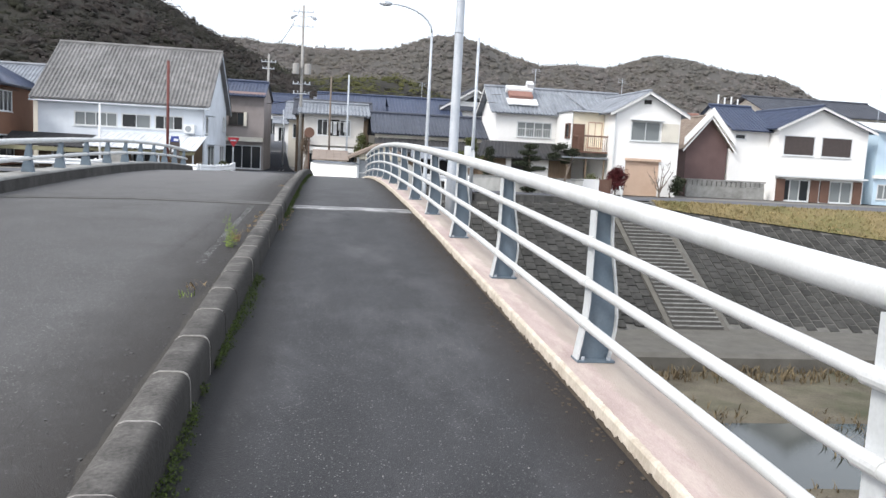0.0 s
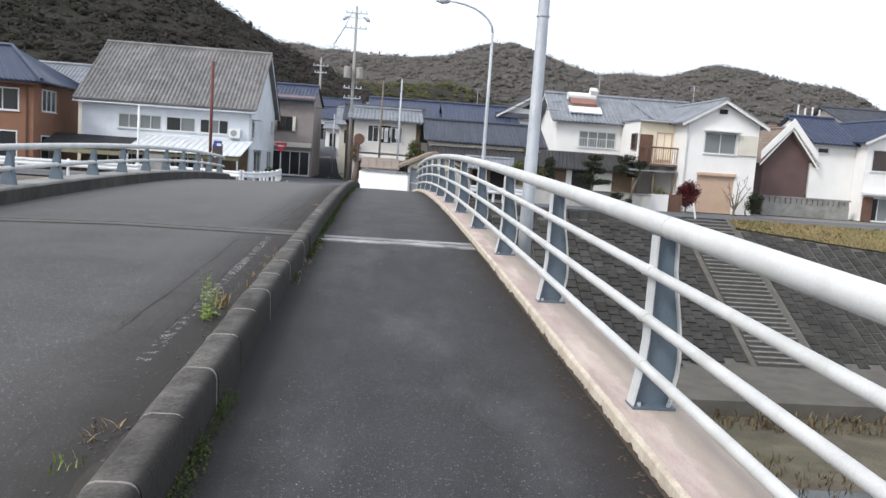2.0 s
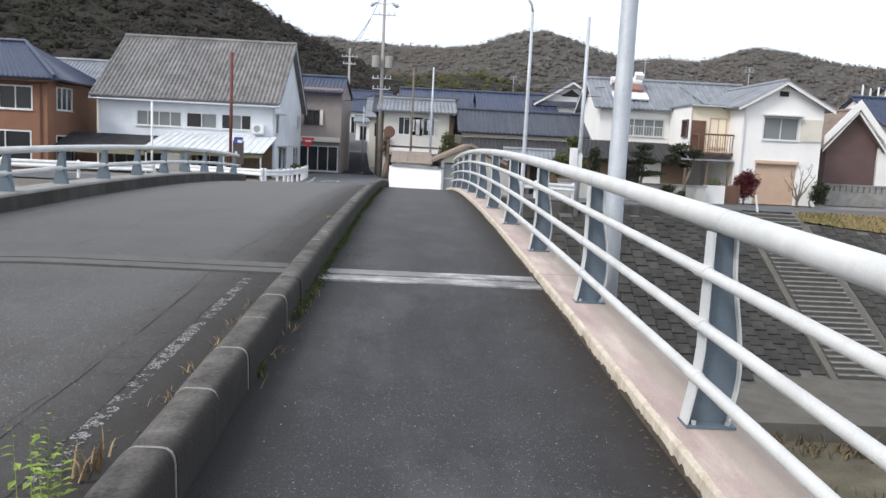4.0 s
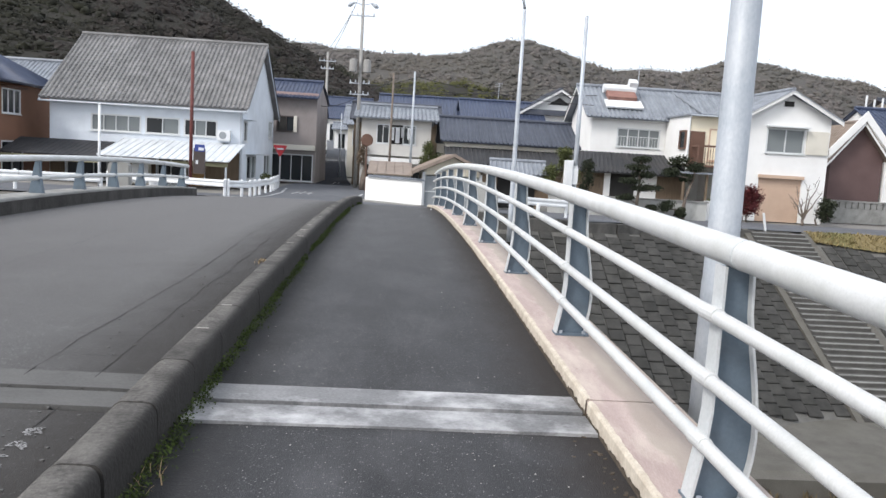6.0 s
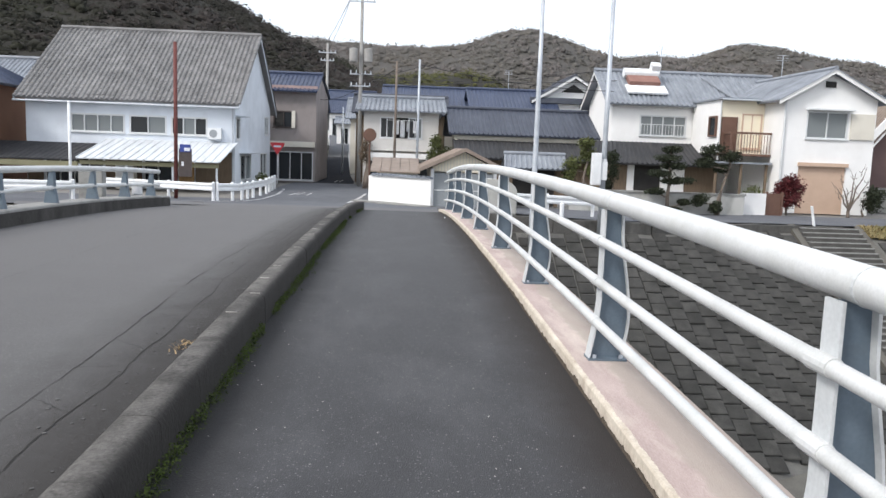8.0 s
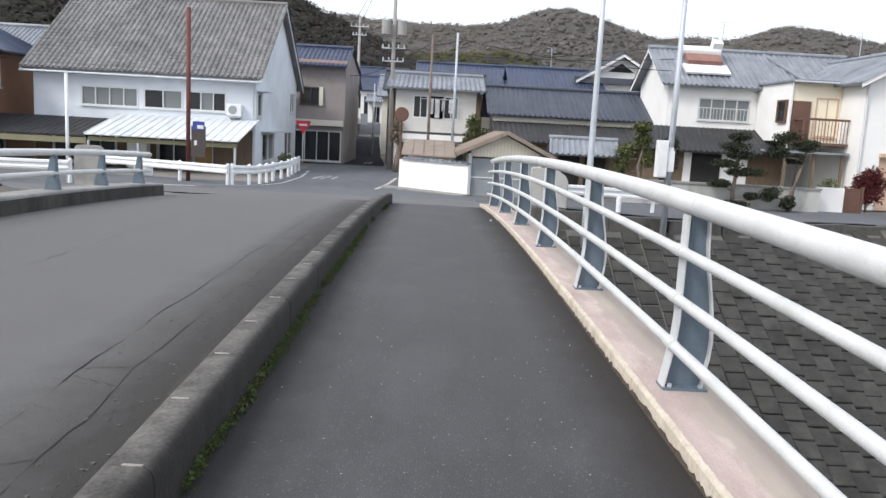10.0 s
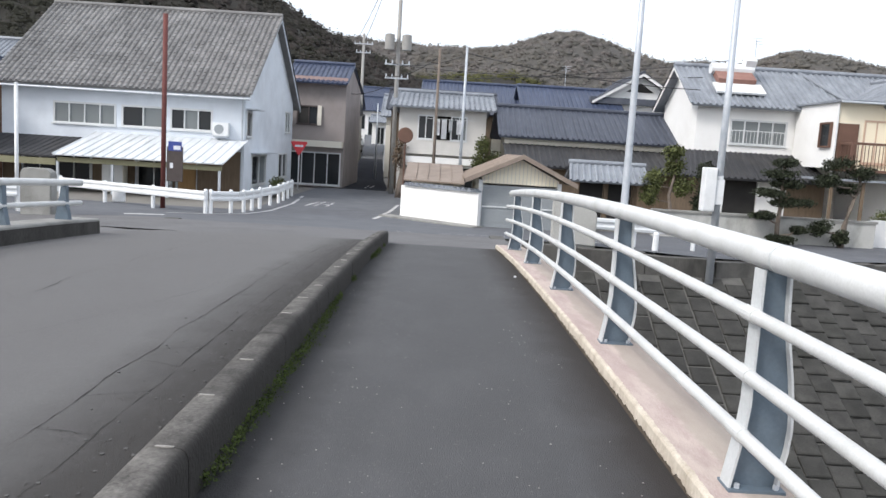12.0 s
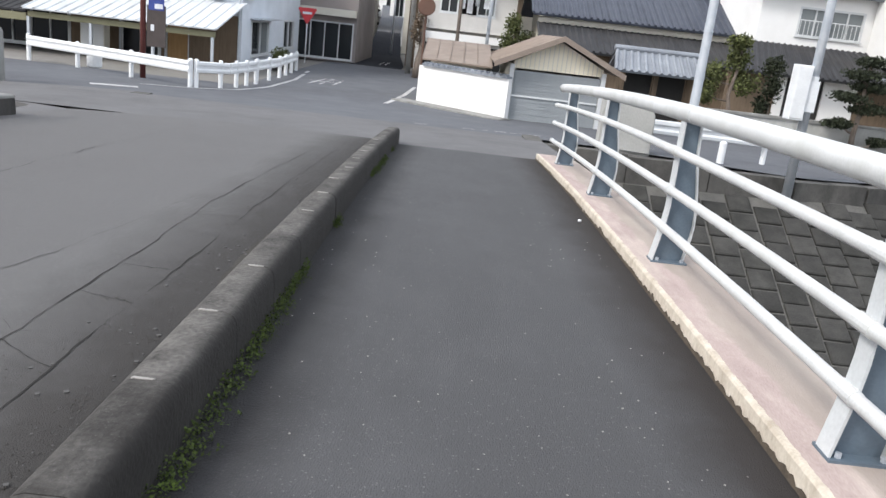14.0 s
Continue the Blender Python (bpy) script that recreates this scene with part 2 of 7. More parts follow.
M["brown"] = material("brown_painted_board", (0.10, 0.055, 0.04), (0.16, 0.09, 0.065), 1.5, 40, 0.7, 0.1)
M["tan"] = material("tan_shutter", (0.5, 0.36, 0.27), (0.58, 0.43, 0.33), 1.5, 30, 0.7, 0.05)
M["roof_grey"] = material("weathered_grey_tile", (0.13, 0.128, 0.128), (0.24, 0.238, 0.236), 1.5, 22, 0.8, 0.4, stain=(0.34, 0.335, 0.33), stain_amount=0.55, stain_scale=0.5, per_island=0.16)
M["roof_slate"] = material("smoked_silver_tile", (0.15, 0.165, 0.19), (0.29, 0.315, 0.35), 1.5, 22, 0.45, 0.3, stain=(0.12, 0.13, 0.15), stain_amount=0.6, stain_scale=0.6, per_island=0.1)
M["roof_dark"] = material("dark_smoked_tile", (0.04, 0.045, 0.058), (0.075, 0.083, 0.105), 1.5, 22, 0.6, 0.3, stain=(0.1, 0.105, 0.12), stain_amount=0.5, stain_scale=0.6, per_island=0.12)
M["roof_blue"] = material("blue_glazed_tile", (0.03, 0.042, 0.08), (0.06, 0.078, 0.13), 1.5, 22, 0.45, 0.3, stain=(0.04, 0.05, 0.09), stain_amount=0.5, stain_scale=0.6, per_island=0.12)
M["roof_brown"] = material("brown_sheet_roof", (0.19, 0.15, 0.125), (0.29, 0.24, 0.2), 1.5, 22, 0.75, 0.2, stain=(0.13, 0.1, 0.08), stain_amount=0.5, stain_scale=0.8)
M["roof_rust"] = material("rusty_red_sheet_roof", (0.2, 0.1, 0.08), (0.3, 0.17, 0.14), 1.5, 22, 0.8, 0.2)
M["sheet_w"] = material("white_corrugated_sheet", (0.52, 0.55, 0.58), (0.7, 0.73, 0.75), 1.5, 22, 0.6, 0.1, stain=(0.38, 0.39, 0.4), stain_amount=0.6, stain_scale=1.2, stretch=(2, 0.4, 1))
M["shutter"] = material("grey_garage_shutter", (0.23, 0.25, 0.265), (0.3, 0.325, 0.34), 1.5, 30, 0.6, 0.05)
M["alu"] = material("pale_aluminium_frame", (0.55, 0.57, 0.58), (0.66, 0.68, 0.69), 2, 40, 0.4, 0.0)
M["wood"] = material("aged_timber", (0.11, 0.08, 0.055), (0.2, 0.15, 0.105), 3, 40, 0.85, 0.2, stretch=(4, 4, 0.5))
M["wood_pale"] = material("ochre_timber_door", (0.3, 0.18, 0.08), (0.42, 0.26, 0.12), 3, 40, 0.8, 0.1, stretch=(4, 4, 0.5))
M["rust_red"] = material("dull_red_pole_paint", (0.095, 0.028, 0.025), (0.15, 0.045, 0.04), 3, 40, 0.7, 0.1, stain=(0.14, 0.05, 0.04), stain_amount=0.5, stain_scale=2)
M["sign_red"] = material("faded_red_sign", (0.5, 0.03, 0.04), (0.62, 0.06, 0.07), 3, 40, 0.5, 0.0)
M["pole_c"] = material("concrete_utility_pole", (0.26, 0.255, 0.245), (0.36, 0.355, 0.34), 2, 50, 0.9, 0.1)
M["cable"] = material("black_cable", (0.02, 0.02, 0.022), (0.035, 0.035, 0.037), 5, 30, 0.6, 0.0)
M["grass"] = material("dry_bank_turf", (0.12, 0.095, 0.045), (0.25, 0.2, 0.1), 0.9, 18, 0.95, 0.8, stain=(0.06, 0.085, 0.022), stain_amount=0.75, stain_scale=0.45)
M["blade"] = material("dry_and_green_grass_blades", (0.2, 0.16, 0.075), (0.32, 0.255, 0.13), 0.7, 9, 0.9, 0.0, stain=(0.1, 0.125, 0.04), stain_amount=0.7, stain_scale=0.5, per_island=0.2)
M["moss"] = material("green_moss", (0.024, 0.038, 0.008), (0.08, 0.115, 0.022), 12, 60, 0.95, 0.3, stain=(0.05, 0.06, 0.02), stain_amount=0.6, stain_scale=3, per_island=0.4)
M["weed"] = material("fresh_green_weed", (0.11, 0.17, 0.03), (0.24, 0.32, 0.07), 12, 60, 0.85, 0.0, per_island=0.3)
M["straw"] = material("dead_straw", (0.2, 0.14, 0.075), (0.34, 0.25, 0.14), 12, 60, 0.9, 0.0, per_island=0.3)
M["earth"] = material("town_ground", (0.16, 0.15, 0.14), (0.25, 0.24, 0.225), 0.5, 10, 0.95, 0.2, stain=(0.1, 0.1, 0.07), stain_amount=0.5, stain_scale=0.1)
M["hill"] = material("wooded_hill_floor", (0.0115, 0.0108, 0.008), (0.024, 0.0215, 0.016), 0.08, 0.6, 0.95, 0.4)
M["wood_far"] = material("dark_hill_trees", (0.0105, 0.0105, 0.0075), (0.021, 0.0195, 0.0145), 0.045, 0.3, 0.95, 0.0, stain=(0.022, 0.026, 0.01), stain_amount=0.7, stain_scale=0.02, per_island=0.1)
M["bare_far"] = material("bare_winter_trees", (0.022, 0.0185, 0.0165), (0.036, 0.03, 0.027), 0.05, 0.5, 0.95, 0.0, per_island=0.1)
# Distant haze is put into the three lighter ridge colours.
M["ridge_wood"] = material("hazed_ridge_trees", (0.085, 0.083, 0.077), (0.122, 0.114, 0.101), 0.025, 0.2, 0.95, 0.0, stain=(0.13, 0.112, 0.094), stain_amount=0.7, stain_scale=0.012, per_island=0.08)
M["ridge_bare"] = material("hazed_ridge_bare_trees", (0.11, 0.1, 0.095), (0.145, 0.132, 0.124), 0.03, 0.3, 0.95, 0.0, per_island=0.08)
M["ridge_floor"] = material("hazed_ridge_floor", (0.062, 0.059, 0.055), (0.088, 0.083, 0.076), 0.06, 0.4, 0.95, 0.2)
M["roof_navy"] = material("navy_smoked_tile", (0.036, 0.043, 0.062), (0.078, 0.088, 0.115), 1.5, 22, 0.5, 0.3, stain=(0.06, 0.07, 0.095), stain_amount=0.5, stain_scale=0.6, per_island=0.12)
M["roof_soot"] = material("sooty_brown_tile", (0.024, 0.025, 0.028), (0.05, 0.051, 0.056), 1.5, 22, 0.7, 0.3, stain=(0.08, 0.075, 0.07), stain_amount=0.4, stain_scale=0.6, per_island=0.12)
M["reed"] = material("brown_river_reeds", (0.08, 0.06, 0.035), (0.17, 0.135, 0.08), 0.6, 9, 0.95, 0.0, per_island=0.3)
M["joint_bed"] = material("pale_joint_mortar", (0.075, 0.073, 0.068), (0.15, 0.146, 0.135), 2.5, 40, 0.95, 0.3)
# Stair body: shade of the risers is put into its dark colour.
M["stair"] = material("riser_shade_concrete", (0.06, 0.058, 0.055), (0.11, 0.107, 0.1), 2.5, 40, 0.95, 0.3)
M["joint_road"] = material("asphalt_joint_strip", (0.075, 0.074, 0.072), (0.12, 0.118, 0.115), 4, 60, 0.9, 0.3)
M["line_faint"] = material("nearly_worn_off_paint", (0.13, 0.13, 0.13), (0.34, 0.34, 0.34), 12, 60, 0.9, 0.1, per_island=0.3)
M["crack"] = material("dark_crack", (0.028, 0.027, 0.026), (0.042, 0.041, 0.039), 5, 50, 0.95, 0.0)
M["bamboo"] = material("yellow_green_bamboo_wood", (0.036, 0.04, 0.013), (0.085, 0.085, 0.027), 0.04, 0.4, 0.95, 0.0, stain=(0.045, 0.042, 0.026), stain_amount=0.8, stain_scale=0.03, per_island=0.2)
M["pine"] = material("pine_needles", (0.012, 0.017, 0.009), (0.03, 0.038, 0.017), 3, 20, 0.85, 0.0, per_island=0.35)
M["leaf"] = material("garden_leaves", (0.05, 0.065, 0.02), (0.12, 0.13, 0.045), 3, 20, 0.8, 0.0, per_island=0.5)
M["red_leaf"] = material("crimson_leaves", (0.05, 0.009, 0.011), (0.12, 0.02, 0.022), 3, 20, 0.8, 0.0, per_island=0.5)
M["bark"] = material("grey_brown_bark", (0.1, 0.08, 0.065), (0.24, 0.2, 0.17), 6, 40, 0.95, 0.5, stretch=(3, 3, 0.6))
M["glass"] = glass("dark_window_glass", (0.022, 0.025, 0.028))
M["glass_w"] = glass("curtained_window_glass", (0.19, 0.21, 0.215), 0.2)
# Near-black colour that holds the shade of interiors and openings.
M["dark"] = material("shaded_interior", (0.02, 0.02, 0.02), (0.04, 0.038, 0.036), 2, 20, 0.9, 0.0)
M["cloth"] = material("white_laundry", (0.6, 0.62, 0.65), (0.75, 0.77, 0.8), 6, 60, 0.95, 0.1)
M["blue_sign"] = material("blue_sign_face", (0.03, 0.05, 0.22), (0.05, 0.08, 0.3), 6, 60, 0.5, 0.0)
M["plate"] = material("dark_brown_sign_plate", (0.05, 0.04, 0.038), (0.075, 0.06, 0.056), 6, 60, 0.6, 0.0)


# ---- building helpers ----
def mesh_object(name, bm, mat, smooth=False):
    me = bpy.data.meshes.new(name)
    bmesh.ops.recalc_face_normals(bm, faces=bm.faces)
    if smooth:
        for f in bm.faces:
            f.smooth = True
    bm.to_mesh(me)
    bm.free()
    me.materials.append(mat)
    return new(name, me)


def part(name, bm, mat, parent, label="", smooth=False):
    ob = mesh_object(name, bm, mat, smooth)
    ob.parent = parent
    if parent is not None and parent.type == "EMPTY":
        ob.matrix_parent_inverse = Matrix.Translation(-parent.location)
    if label:
        tagged(ob, label)
    return ob


def thing(name, at, label, category, group="", kind=""):
    ob = new(name)
    ob.location = at
    ob.empty_display_size = 0.2
    return tagged(ob, label, category, group, kind)


def raw(name, verts, faces, mat, parent=None, label="", smooth=False):
    me = bpy.data.meshes.new(name)
    me.from_pydata([tuple(v) for v in verts], [], [tuple(f) for f in faces])
    me.materials.append(mat)
    if smooth:
        me.polygons.foreach_set("use_smooth", [True] * len(me.polygons))
    ob = new(name, me)
    if parent is not None:
        ob.parent = parent
        if parent.type == "EMPTY":
            ob.matrix_parent_inverse = Matrix.Translation(-parent.location)
    if label:
        tagged(ob, label)
    return ob


def box(bm, x0, x1, y0, y1, z0, z1, m=None):
    v = [Vector((x, y, z)) for x in (x0, x1) for y in (y0, y1) for z in (z0, z1)]
    if m is not None:
        v = [m @ p for p in v]
    v = [bm.verts.new(p) for p in v]
    for f in ((0, 1, 3, 2), (4, 6, 7, 5), (0, 4, 5, 1), (2, 3, 7, 6), (0, 2, 6, 4), (1, 5, 7, 3)):
        bm.faces.new([v[i] for i in f])
    return bm


def soft_box(bm, x0, x1, y0, y1, z0, z1, r=0.02):
    b = bmesh.new()
    box(b, x0, x1, y0, y1, z0, z1)
    bmesh.ops.bevel(b, geom=b.edges[:], offset=r, segments=2, affect="EDGES", profile=0.5)
    me = bpy.data.meshes.new("tmp")
    b.to_mesh(me)
    b.free()
    bm.from_mesh(me)
    bpy.data.meshes.remove(me)
    return bm


def prism(bm, pts, axis, a, b):
    """A polygon of (u, v) pushed along an axis from a to b; x: u=y v=z, y: u=x v=z, z: u=x v=y."""
    def at(u, v, w):
        return (w, u, v) if axis == "x" else (u, w, v) if axis == "y" else (u, v, w)
    lo = [bm.verts.new(at(u, v, a)) for u, v in pts]
    hi = [bm.verts.new(at(u, v, b)) for u, v in pts]
    bm.faces.new(lo)
    bm.faces.new(hi[::-1])
    for i in range(len(pts)):
        j = (i + 1) % len(pts)
        bm.faces.new((lo[i], lo[j], hi[j], hi[i]))
    return bm


def tube(bm, pts, radii, seg=10, cap=True):
    pts = [Vector(p) for p in pts]
    if not isinstance(radii, (list, tuple)):
        radii = [radii] * len(pts)
    rings = []
    for i, p in enumerate(pts):
        d = (pts[min(i + 1, len(pts) - 1)] - pts[max(i - 1, 0)]).normalized()
        side = d.cross(Vector((0, 0, 1)) if abs(d.z) < 0.95 else Vector((0, 1, 0))).normalized()
        up = side.cross(d)
        rings.append([bm.verts.new(p + radii[i] * (side * math.cos(2 * math.pi * k / seg) + up * math.sin(2 * math.pi * k / seg))) for k in range(seg)])
    for a, b in zip(rings, rings[1:]):
        for k in range(seg):
            bm.faces.new((a[k], a[(k + 1) % seg], b[(k + 1) % seg], b[k]))
    if cap:
        bm.faces.new(rings[0])
        bm.faces.new(rings[-1][::-1])
    return bm


def B():
    return bmesh.new()


# ---- the lie of the land ----
GROUND = -1.2


LEDGE = (-0.50064, 0.038617, 0.00024397, -0.000030764)


def ledge_z(y):
    return LEDGE[0] + y * (LEDGE[1] + y * (LEDGE[2] + y * LEDGE[3]))


def deck_z(y):
    return ledge_z(y) - 0.105


END = 37.3


def smooth(a, b, x):
    t = min(1.0, max(0.0, (x - a) / (b - a)))
    return t * t * (3 - 2 * t)


def bank_y(x):
    return 42.6 + 3.7 * smooth(8, 18, x) - 0.12 * max(0.0, x - 24)


def ramp_z(y):
    if y <= END:
        return deck_z(y)
    z0 = deck_z(END)
    return z0 + (GROUND - z0) * smooth(END - 7, 51.5, y) - (GROUND - z0) * smooth(END - 7, 51.5, END) * (1 - smooth(END, 51.5, y))


def land_z(x, y):
    w = smooth(-13, -7, x) * (1 - smooth(3, 10, x))
    flat = GROUND + 0.2 * smooth(51, 43, y) * (1 - smooth(9, 20, x))
    r = ramp_z(y) if y < 51.5 else GROUND
    return flat + (r - flat) * w


SLOPE = 0.55
TOE = -7.2


def bank_z(x, y):
    return -1.3 - SLOPE * (bank_y(x) - y)


# ---- ground, river, bridge ----
def height_sheet(name, xs, ys, fn, mat, label, category, kind="structure"):
    verts = [(x, y, fn(x, y)) for y in ys for x in xs]
    n = len(xs)
    faces = [(j * n + i, j * n + i + 1, (j + 1) * n + i + 1, (j + 1) * n + i) for j in range(len(ys) - 1) for i in range(n - 1)]
    return tagged(raw(name, verts, faces, mat), label, category, kind=kind)


def ground_z(x, y):
    if y > -16:
        b = bank_y(x)
        if y >= b:
            return land_z(x, y) - 0.06
        return max(TOE - 0.8, bank_z(x, y) - 0.12)
    return max(TOE - 0.8, min(-1.0, -1.0 - SLOPE * (y + 22)))


xs = [-3000, -900, -300, -120, -60, -40, -30, -22, -16] + [-13 + 1.0 * i for i in range(60)] + [50, 60, 80, 120, 300, 900, 3000]
ys = [-3000, -800, -200, -60, -40, -30, -22, -19, -16.01, -8, 0, 10, 20, 26, 30, 32, 33, 34, 35, 36, 37, 38, 39, 40, 41, 42, 42.59, 42.61] + [43 + 0.5 * i for i in range(20)] + [53, 54, 56, 60, 66, 80, 120, 200, 400, 900, 3000]
height_sheet("ground", xs, ys, ground_z, M["earth"], "pale earth and gravel ground of the town", "ground")
height_sheet("river_bed", [-60, -30, -10, 0, 10, 20, 30, 40, 60, 90], [-16, -8, 0, 8, 12, 16, 20, 24, 28, 30.5],
             lambda x, y: TOE - 0.65 + 0.2 * noise.noise((x * 0.15, y * 0.15, 0)), M["mud"], "muddy river bed with low water", "river bed")
bm = B()
prism(bm, [(30.2, TOE - 1.2), (30.2, TOE - 0.12), (30.6, TOE), (36.2, TOE + 0.03), (36.2, TOE - 1.2)], "x", -60, 90)
tagged(part("river_apron", bm, M["apron"], None), "pale stained concrete apron below the revetment", "apron", kind="structure")

# street on the far bank, alley
streets = [-80, -40, -30, -24, -18, -14] + [-13 + 0.5 * i for i in range(47)] + [11, 12, 13, 14, 15, 16, 17, 18, 20, 22, 24, 26, 28, 30, 33, 36, 40, 45, 50, 60, 80]


def street_row(k, x):
    a = bank_y(x) + 0.05
    return a + (51.6 - a) * k / 16.0


verts = []
for k in range(17):
    for x in streets:
        y = street_row(k, x)
        verts.append((x, y, land_z(x, y) + 0.012))
n = len(streets)
faces = [(j * n + i, j * n + i + 1, (j + 1) * n + i + 1, (j + 1) * n + i) for j in range(16) for i in range(n - 1)]
tagged(raw("bank_road", verts, faces, M["road_far"]), "grey asphalt road along the river bank", "road", kind="structure")
bm = B()
def approach_z(y):
    return ramp_z(y) + 0.018 * smooth(41.8, 42.5, y)


for k in range(16):
    y, y1 = END + 0.355 * k, END + 0.355 * (k + 1)
    for a, b in zip((-7.2, -3.6, 0.0), (-3.6, 0.0, 2.5)):
        bm.faces.new([bm.verts.new((x, yy, approach_z(yy))) for x, yy in ((a, y), (b, y), (b, y1), (a, y1))])
bmesh.ops.remove_doubles(bm, verts=bm.verts[:], dist=0.001)
tagged(part("approach_road", bm, M["ramp"], None), "grey asphalt ramp down from the bridge", "road", kind="structure")
verts, faces, flare = [], [], [35.42 + 0.25 * k for k in range(32)]
for y in flare:
    left = -6.42 - 7.4 * smooth(36.0, 43.2, y) ** 1.3
    inner = -6.0 if y < END else -7.18
    row = [min(left, inner - 0.1) + (inner - min(left, inner - 0.1)) * k / 5 for k in range(6)]
    verts += [(row[0], y, -3.5)] + [(x, y, (deck_z(y) - 0.03 if y < END else approach_z(min(y, 42.9)) + (land_z(x, y) - land_z(-7.0, y)) + 0.003)) for x in row]
faces = [(7 * j + k, 7 * j + k + 1, 7 * j + k + 8, 7 * j + k + 7) for j in range(len(flare) - 1) for k in range(6)]
tagged(raw("approach_corner", verts, faces, M["ramp"]), "grey asphalt flare at the corner of the bridge approach", "road", kind="structure")
bm = B()
box(bm, -7.2, -6.8, END + 0.01, 43, -8, -0.75)
box(bm, 2.1, 2.5, END + 0.01, 43, -8, -0.72)
box(bm, -6.8, 2.1, END + 0.01, END + 0.5, -8.5, -0.6)
tagged(part("abutment_wall", bm, M["concrete_dark"], None), "dark stained concrete bridge abutment", "abutment", kind="structure")
height_sheet("side_street", [-7.0, -5.6, -4.0, -2.6, -1.0], [51.55, 54, 58, 62, 66, 70], lambda x, y: GROUND + 0.014 + 0.02 * (y > 60), M["road_far"], "grey asphalt side street into the town", "road")
ALLEY = [(70, -5.7, -2.75, 0.036), (73, -5.8, -2.85, 0.036), (80, -6.3, -3.45, 0.036), (83, -6.4, -3.8, 0.15), (95, -6.9, -4.8, 1.6), (108, -7.9, -5.6, 2.9), (124, -9.4, -7.0, 4.2)]
for nm, rows, mt, lb in (("alley", ALLEY[:5], "alley", "narrow dark asphalt alley between houses"), ("alley_slope", ALLEY[4:], "road_far", "pale worn alley climbing between houses")):
    tagged(raw(nm, [(x, y, GROUND + h) for y, a, b, h in rows for x in (a, b)], [(2 * k, 2 * k + 1, 2 * k + 3, 2 * k + 2) for k in range(len(rows) - 1)], M[mt]), lb, "alley", kind="structure")

# bridge deck
steps = [-14 + 0.35 * i for i in range(147)]
steps = [y for y in steps if y < END] + [END]


def strip(name, cross, y_list, zfn, mat, label, category, smooth_it=False):
    """A cross-section of (x, height) carried along the arch."""
    verts, faces, n = [], [], len(cross)
    for y in y_list:
        verts += [(x, y, zfn(y) + h) for x, h in cross]
    for j in range(len(y_list) - 1):
        faces += [(j * n + i, j * n + (i + 1) % n, (j + 1) * n + (i + 1) % n, (j + 1) * n + i) for i in range(n)]
    faces += [tuple(range(n))[::-1], tuple((len(y_list) - 1) * n + i for i in range(n))]
    return tagged(raw(name, verts, faces, mat), label, category, kind="structure")


JOINT = 13.5
before = [y for y in steps if y < JOINT - 0.36] + [JOINT - 0.34]
after = [JOINT + 0.34] + [y for y in steps if y > JOINT + 0.36]
strip("pavement_1", [(-0.6, -0.3), (-0.6, 0), (0.65, 0.008), (1.96, 0), (1.96, -0.3)], before, deck_z, M["walk"], "dark grey asphalt bridge footpath", "pavement")
strip("pavement_2", [(-0.6, -0.3), (-0.6, 0), (0.65, 0.008), (1.96, 0), (1.96, -0.3)], after, deck_z, M["walk"], "dark grey asphalt bridge footpath", "pavement")
road_cross = [(-6.0, -0.3), (-6.0, -0.03), (-3.3, 0.05), (-0.95, 0.045), (-0.62, 0.03), (-0.62, -0.3)]
strip("road_1", road_cross, before, deck_z, M["road"], "worn grey asphalt bridge roadway", "road")
strip("road_2", road_cross, after, deck_z, M["road"], "worn grey asphalt bridge roadway", "road")
strip("bridge_girder", [(-6.3, -1.1), (-6.3, -0.31), (2.35, -0.31), (2.35, -1.1)], steps, deck_z, M["concrete"], "grey concrete bridge girder", "girder")

# expansion joint
ej = thing("expansion_joint", (0.6, JOINT, deck_z(JOINT)), "worn steel expansion joint with flaking white paint across the footpath", "expansion joint")
for nm, x0, x1, y0, y1, h, mt in (("joint_plate", -0.5, 1.85, JOINT - 0.34, JOINT - 0.03, 0.012, "joint_steel"), ("joint_plate", -0.5, 1.85, JOINT + 0.03, JOINT + 0.34, 0.016, "joint_steel"),
                                  ("joint_gap", -0.6, 1.87, JOINT - 0.03, JOINT + 0.03, -0.16, "black")):
    z = deck_z(JOINT)
    part(nm, box(B(), x0, x1, y0, y1, z - 0.28, z + h), M[mt], ej)
for nm, y0, y1, h, mt in (("joint_plate", JOINT - 0.3, JOINT - 0.03, 0.008, "joint_road"), ("joint_plate", JOINT + 0.03, JOINT + 0.34, 0.01, "joint_road"), ("joint_gap", JOINT - 0.03, JOINT + 0.03, -0.12, "black")):
    z = deck_z(JOINT)
    part(nm, prism(B(), [(-6.0, z - 0.28), (-6.0, z - 0.03 + h), (-3.3, z + 0.05 + h), (-0.95, z + 0.045 + h), (-0.7, z + 0.04 + h), (-0.7, z - 0.28)], "y", y0, y1), M[mt], ej)


# ledges
def ledge(name, cross, ys, label):
    return strip(name, cross, ys, ledge_z, M["pink"], label, "coping")


ledge_cross = [(1.87, -0.4), (1.87, -0.012), (1.885, 0.0), (2.42, 0.0), (2.44, -0.02), (2.44, -0.6), (2.28, -0.6)]
lb = [y for y in steps if y < JOINT - 0.05] + [JOINT - 0.012]
la = [JOINT + 0.012] + [y for y in steps if y > JOINT + 0.05]
ledge("coping_1", ledge_cross, lb, "pinkish concrete coping under the railing")
ledge("coping_2", ledge_cross, la, "pinkish concrete coping under the railing")


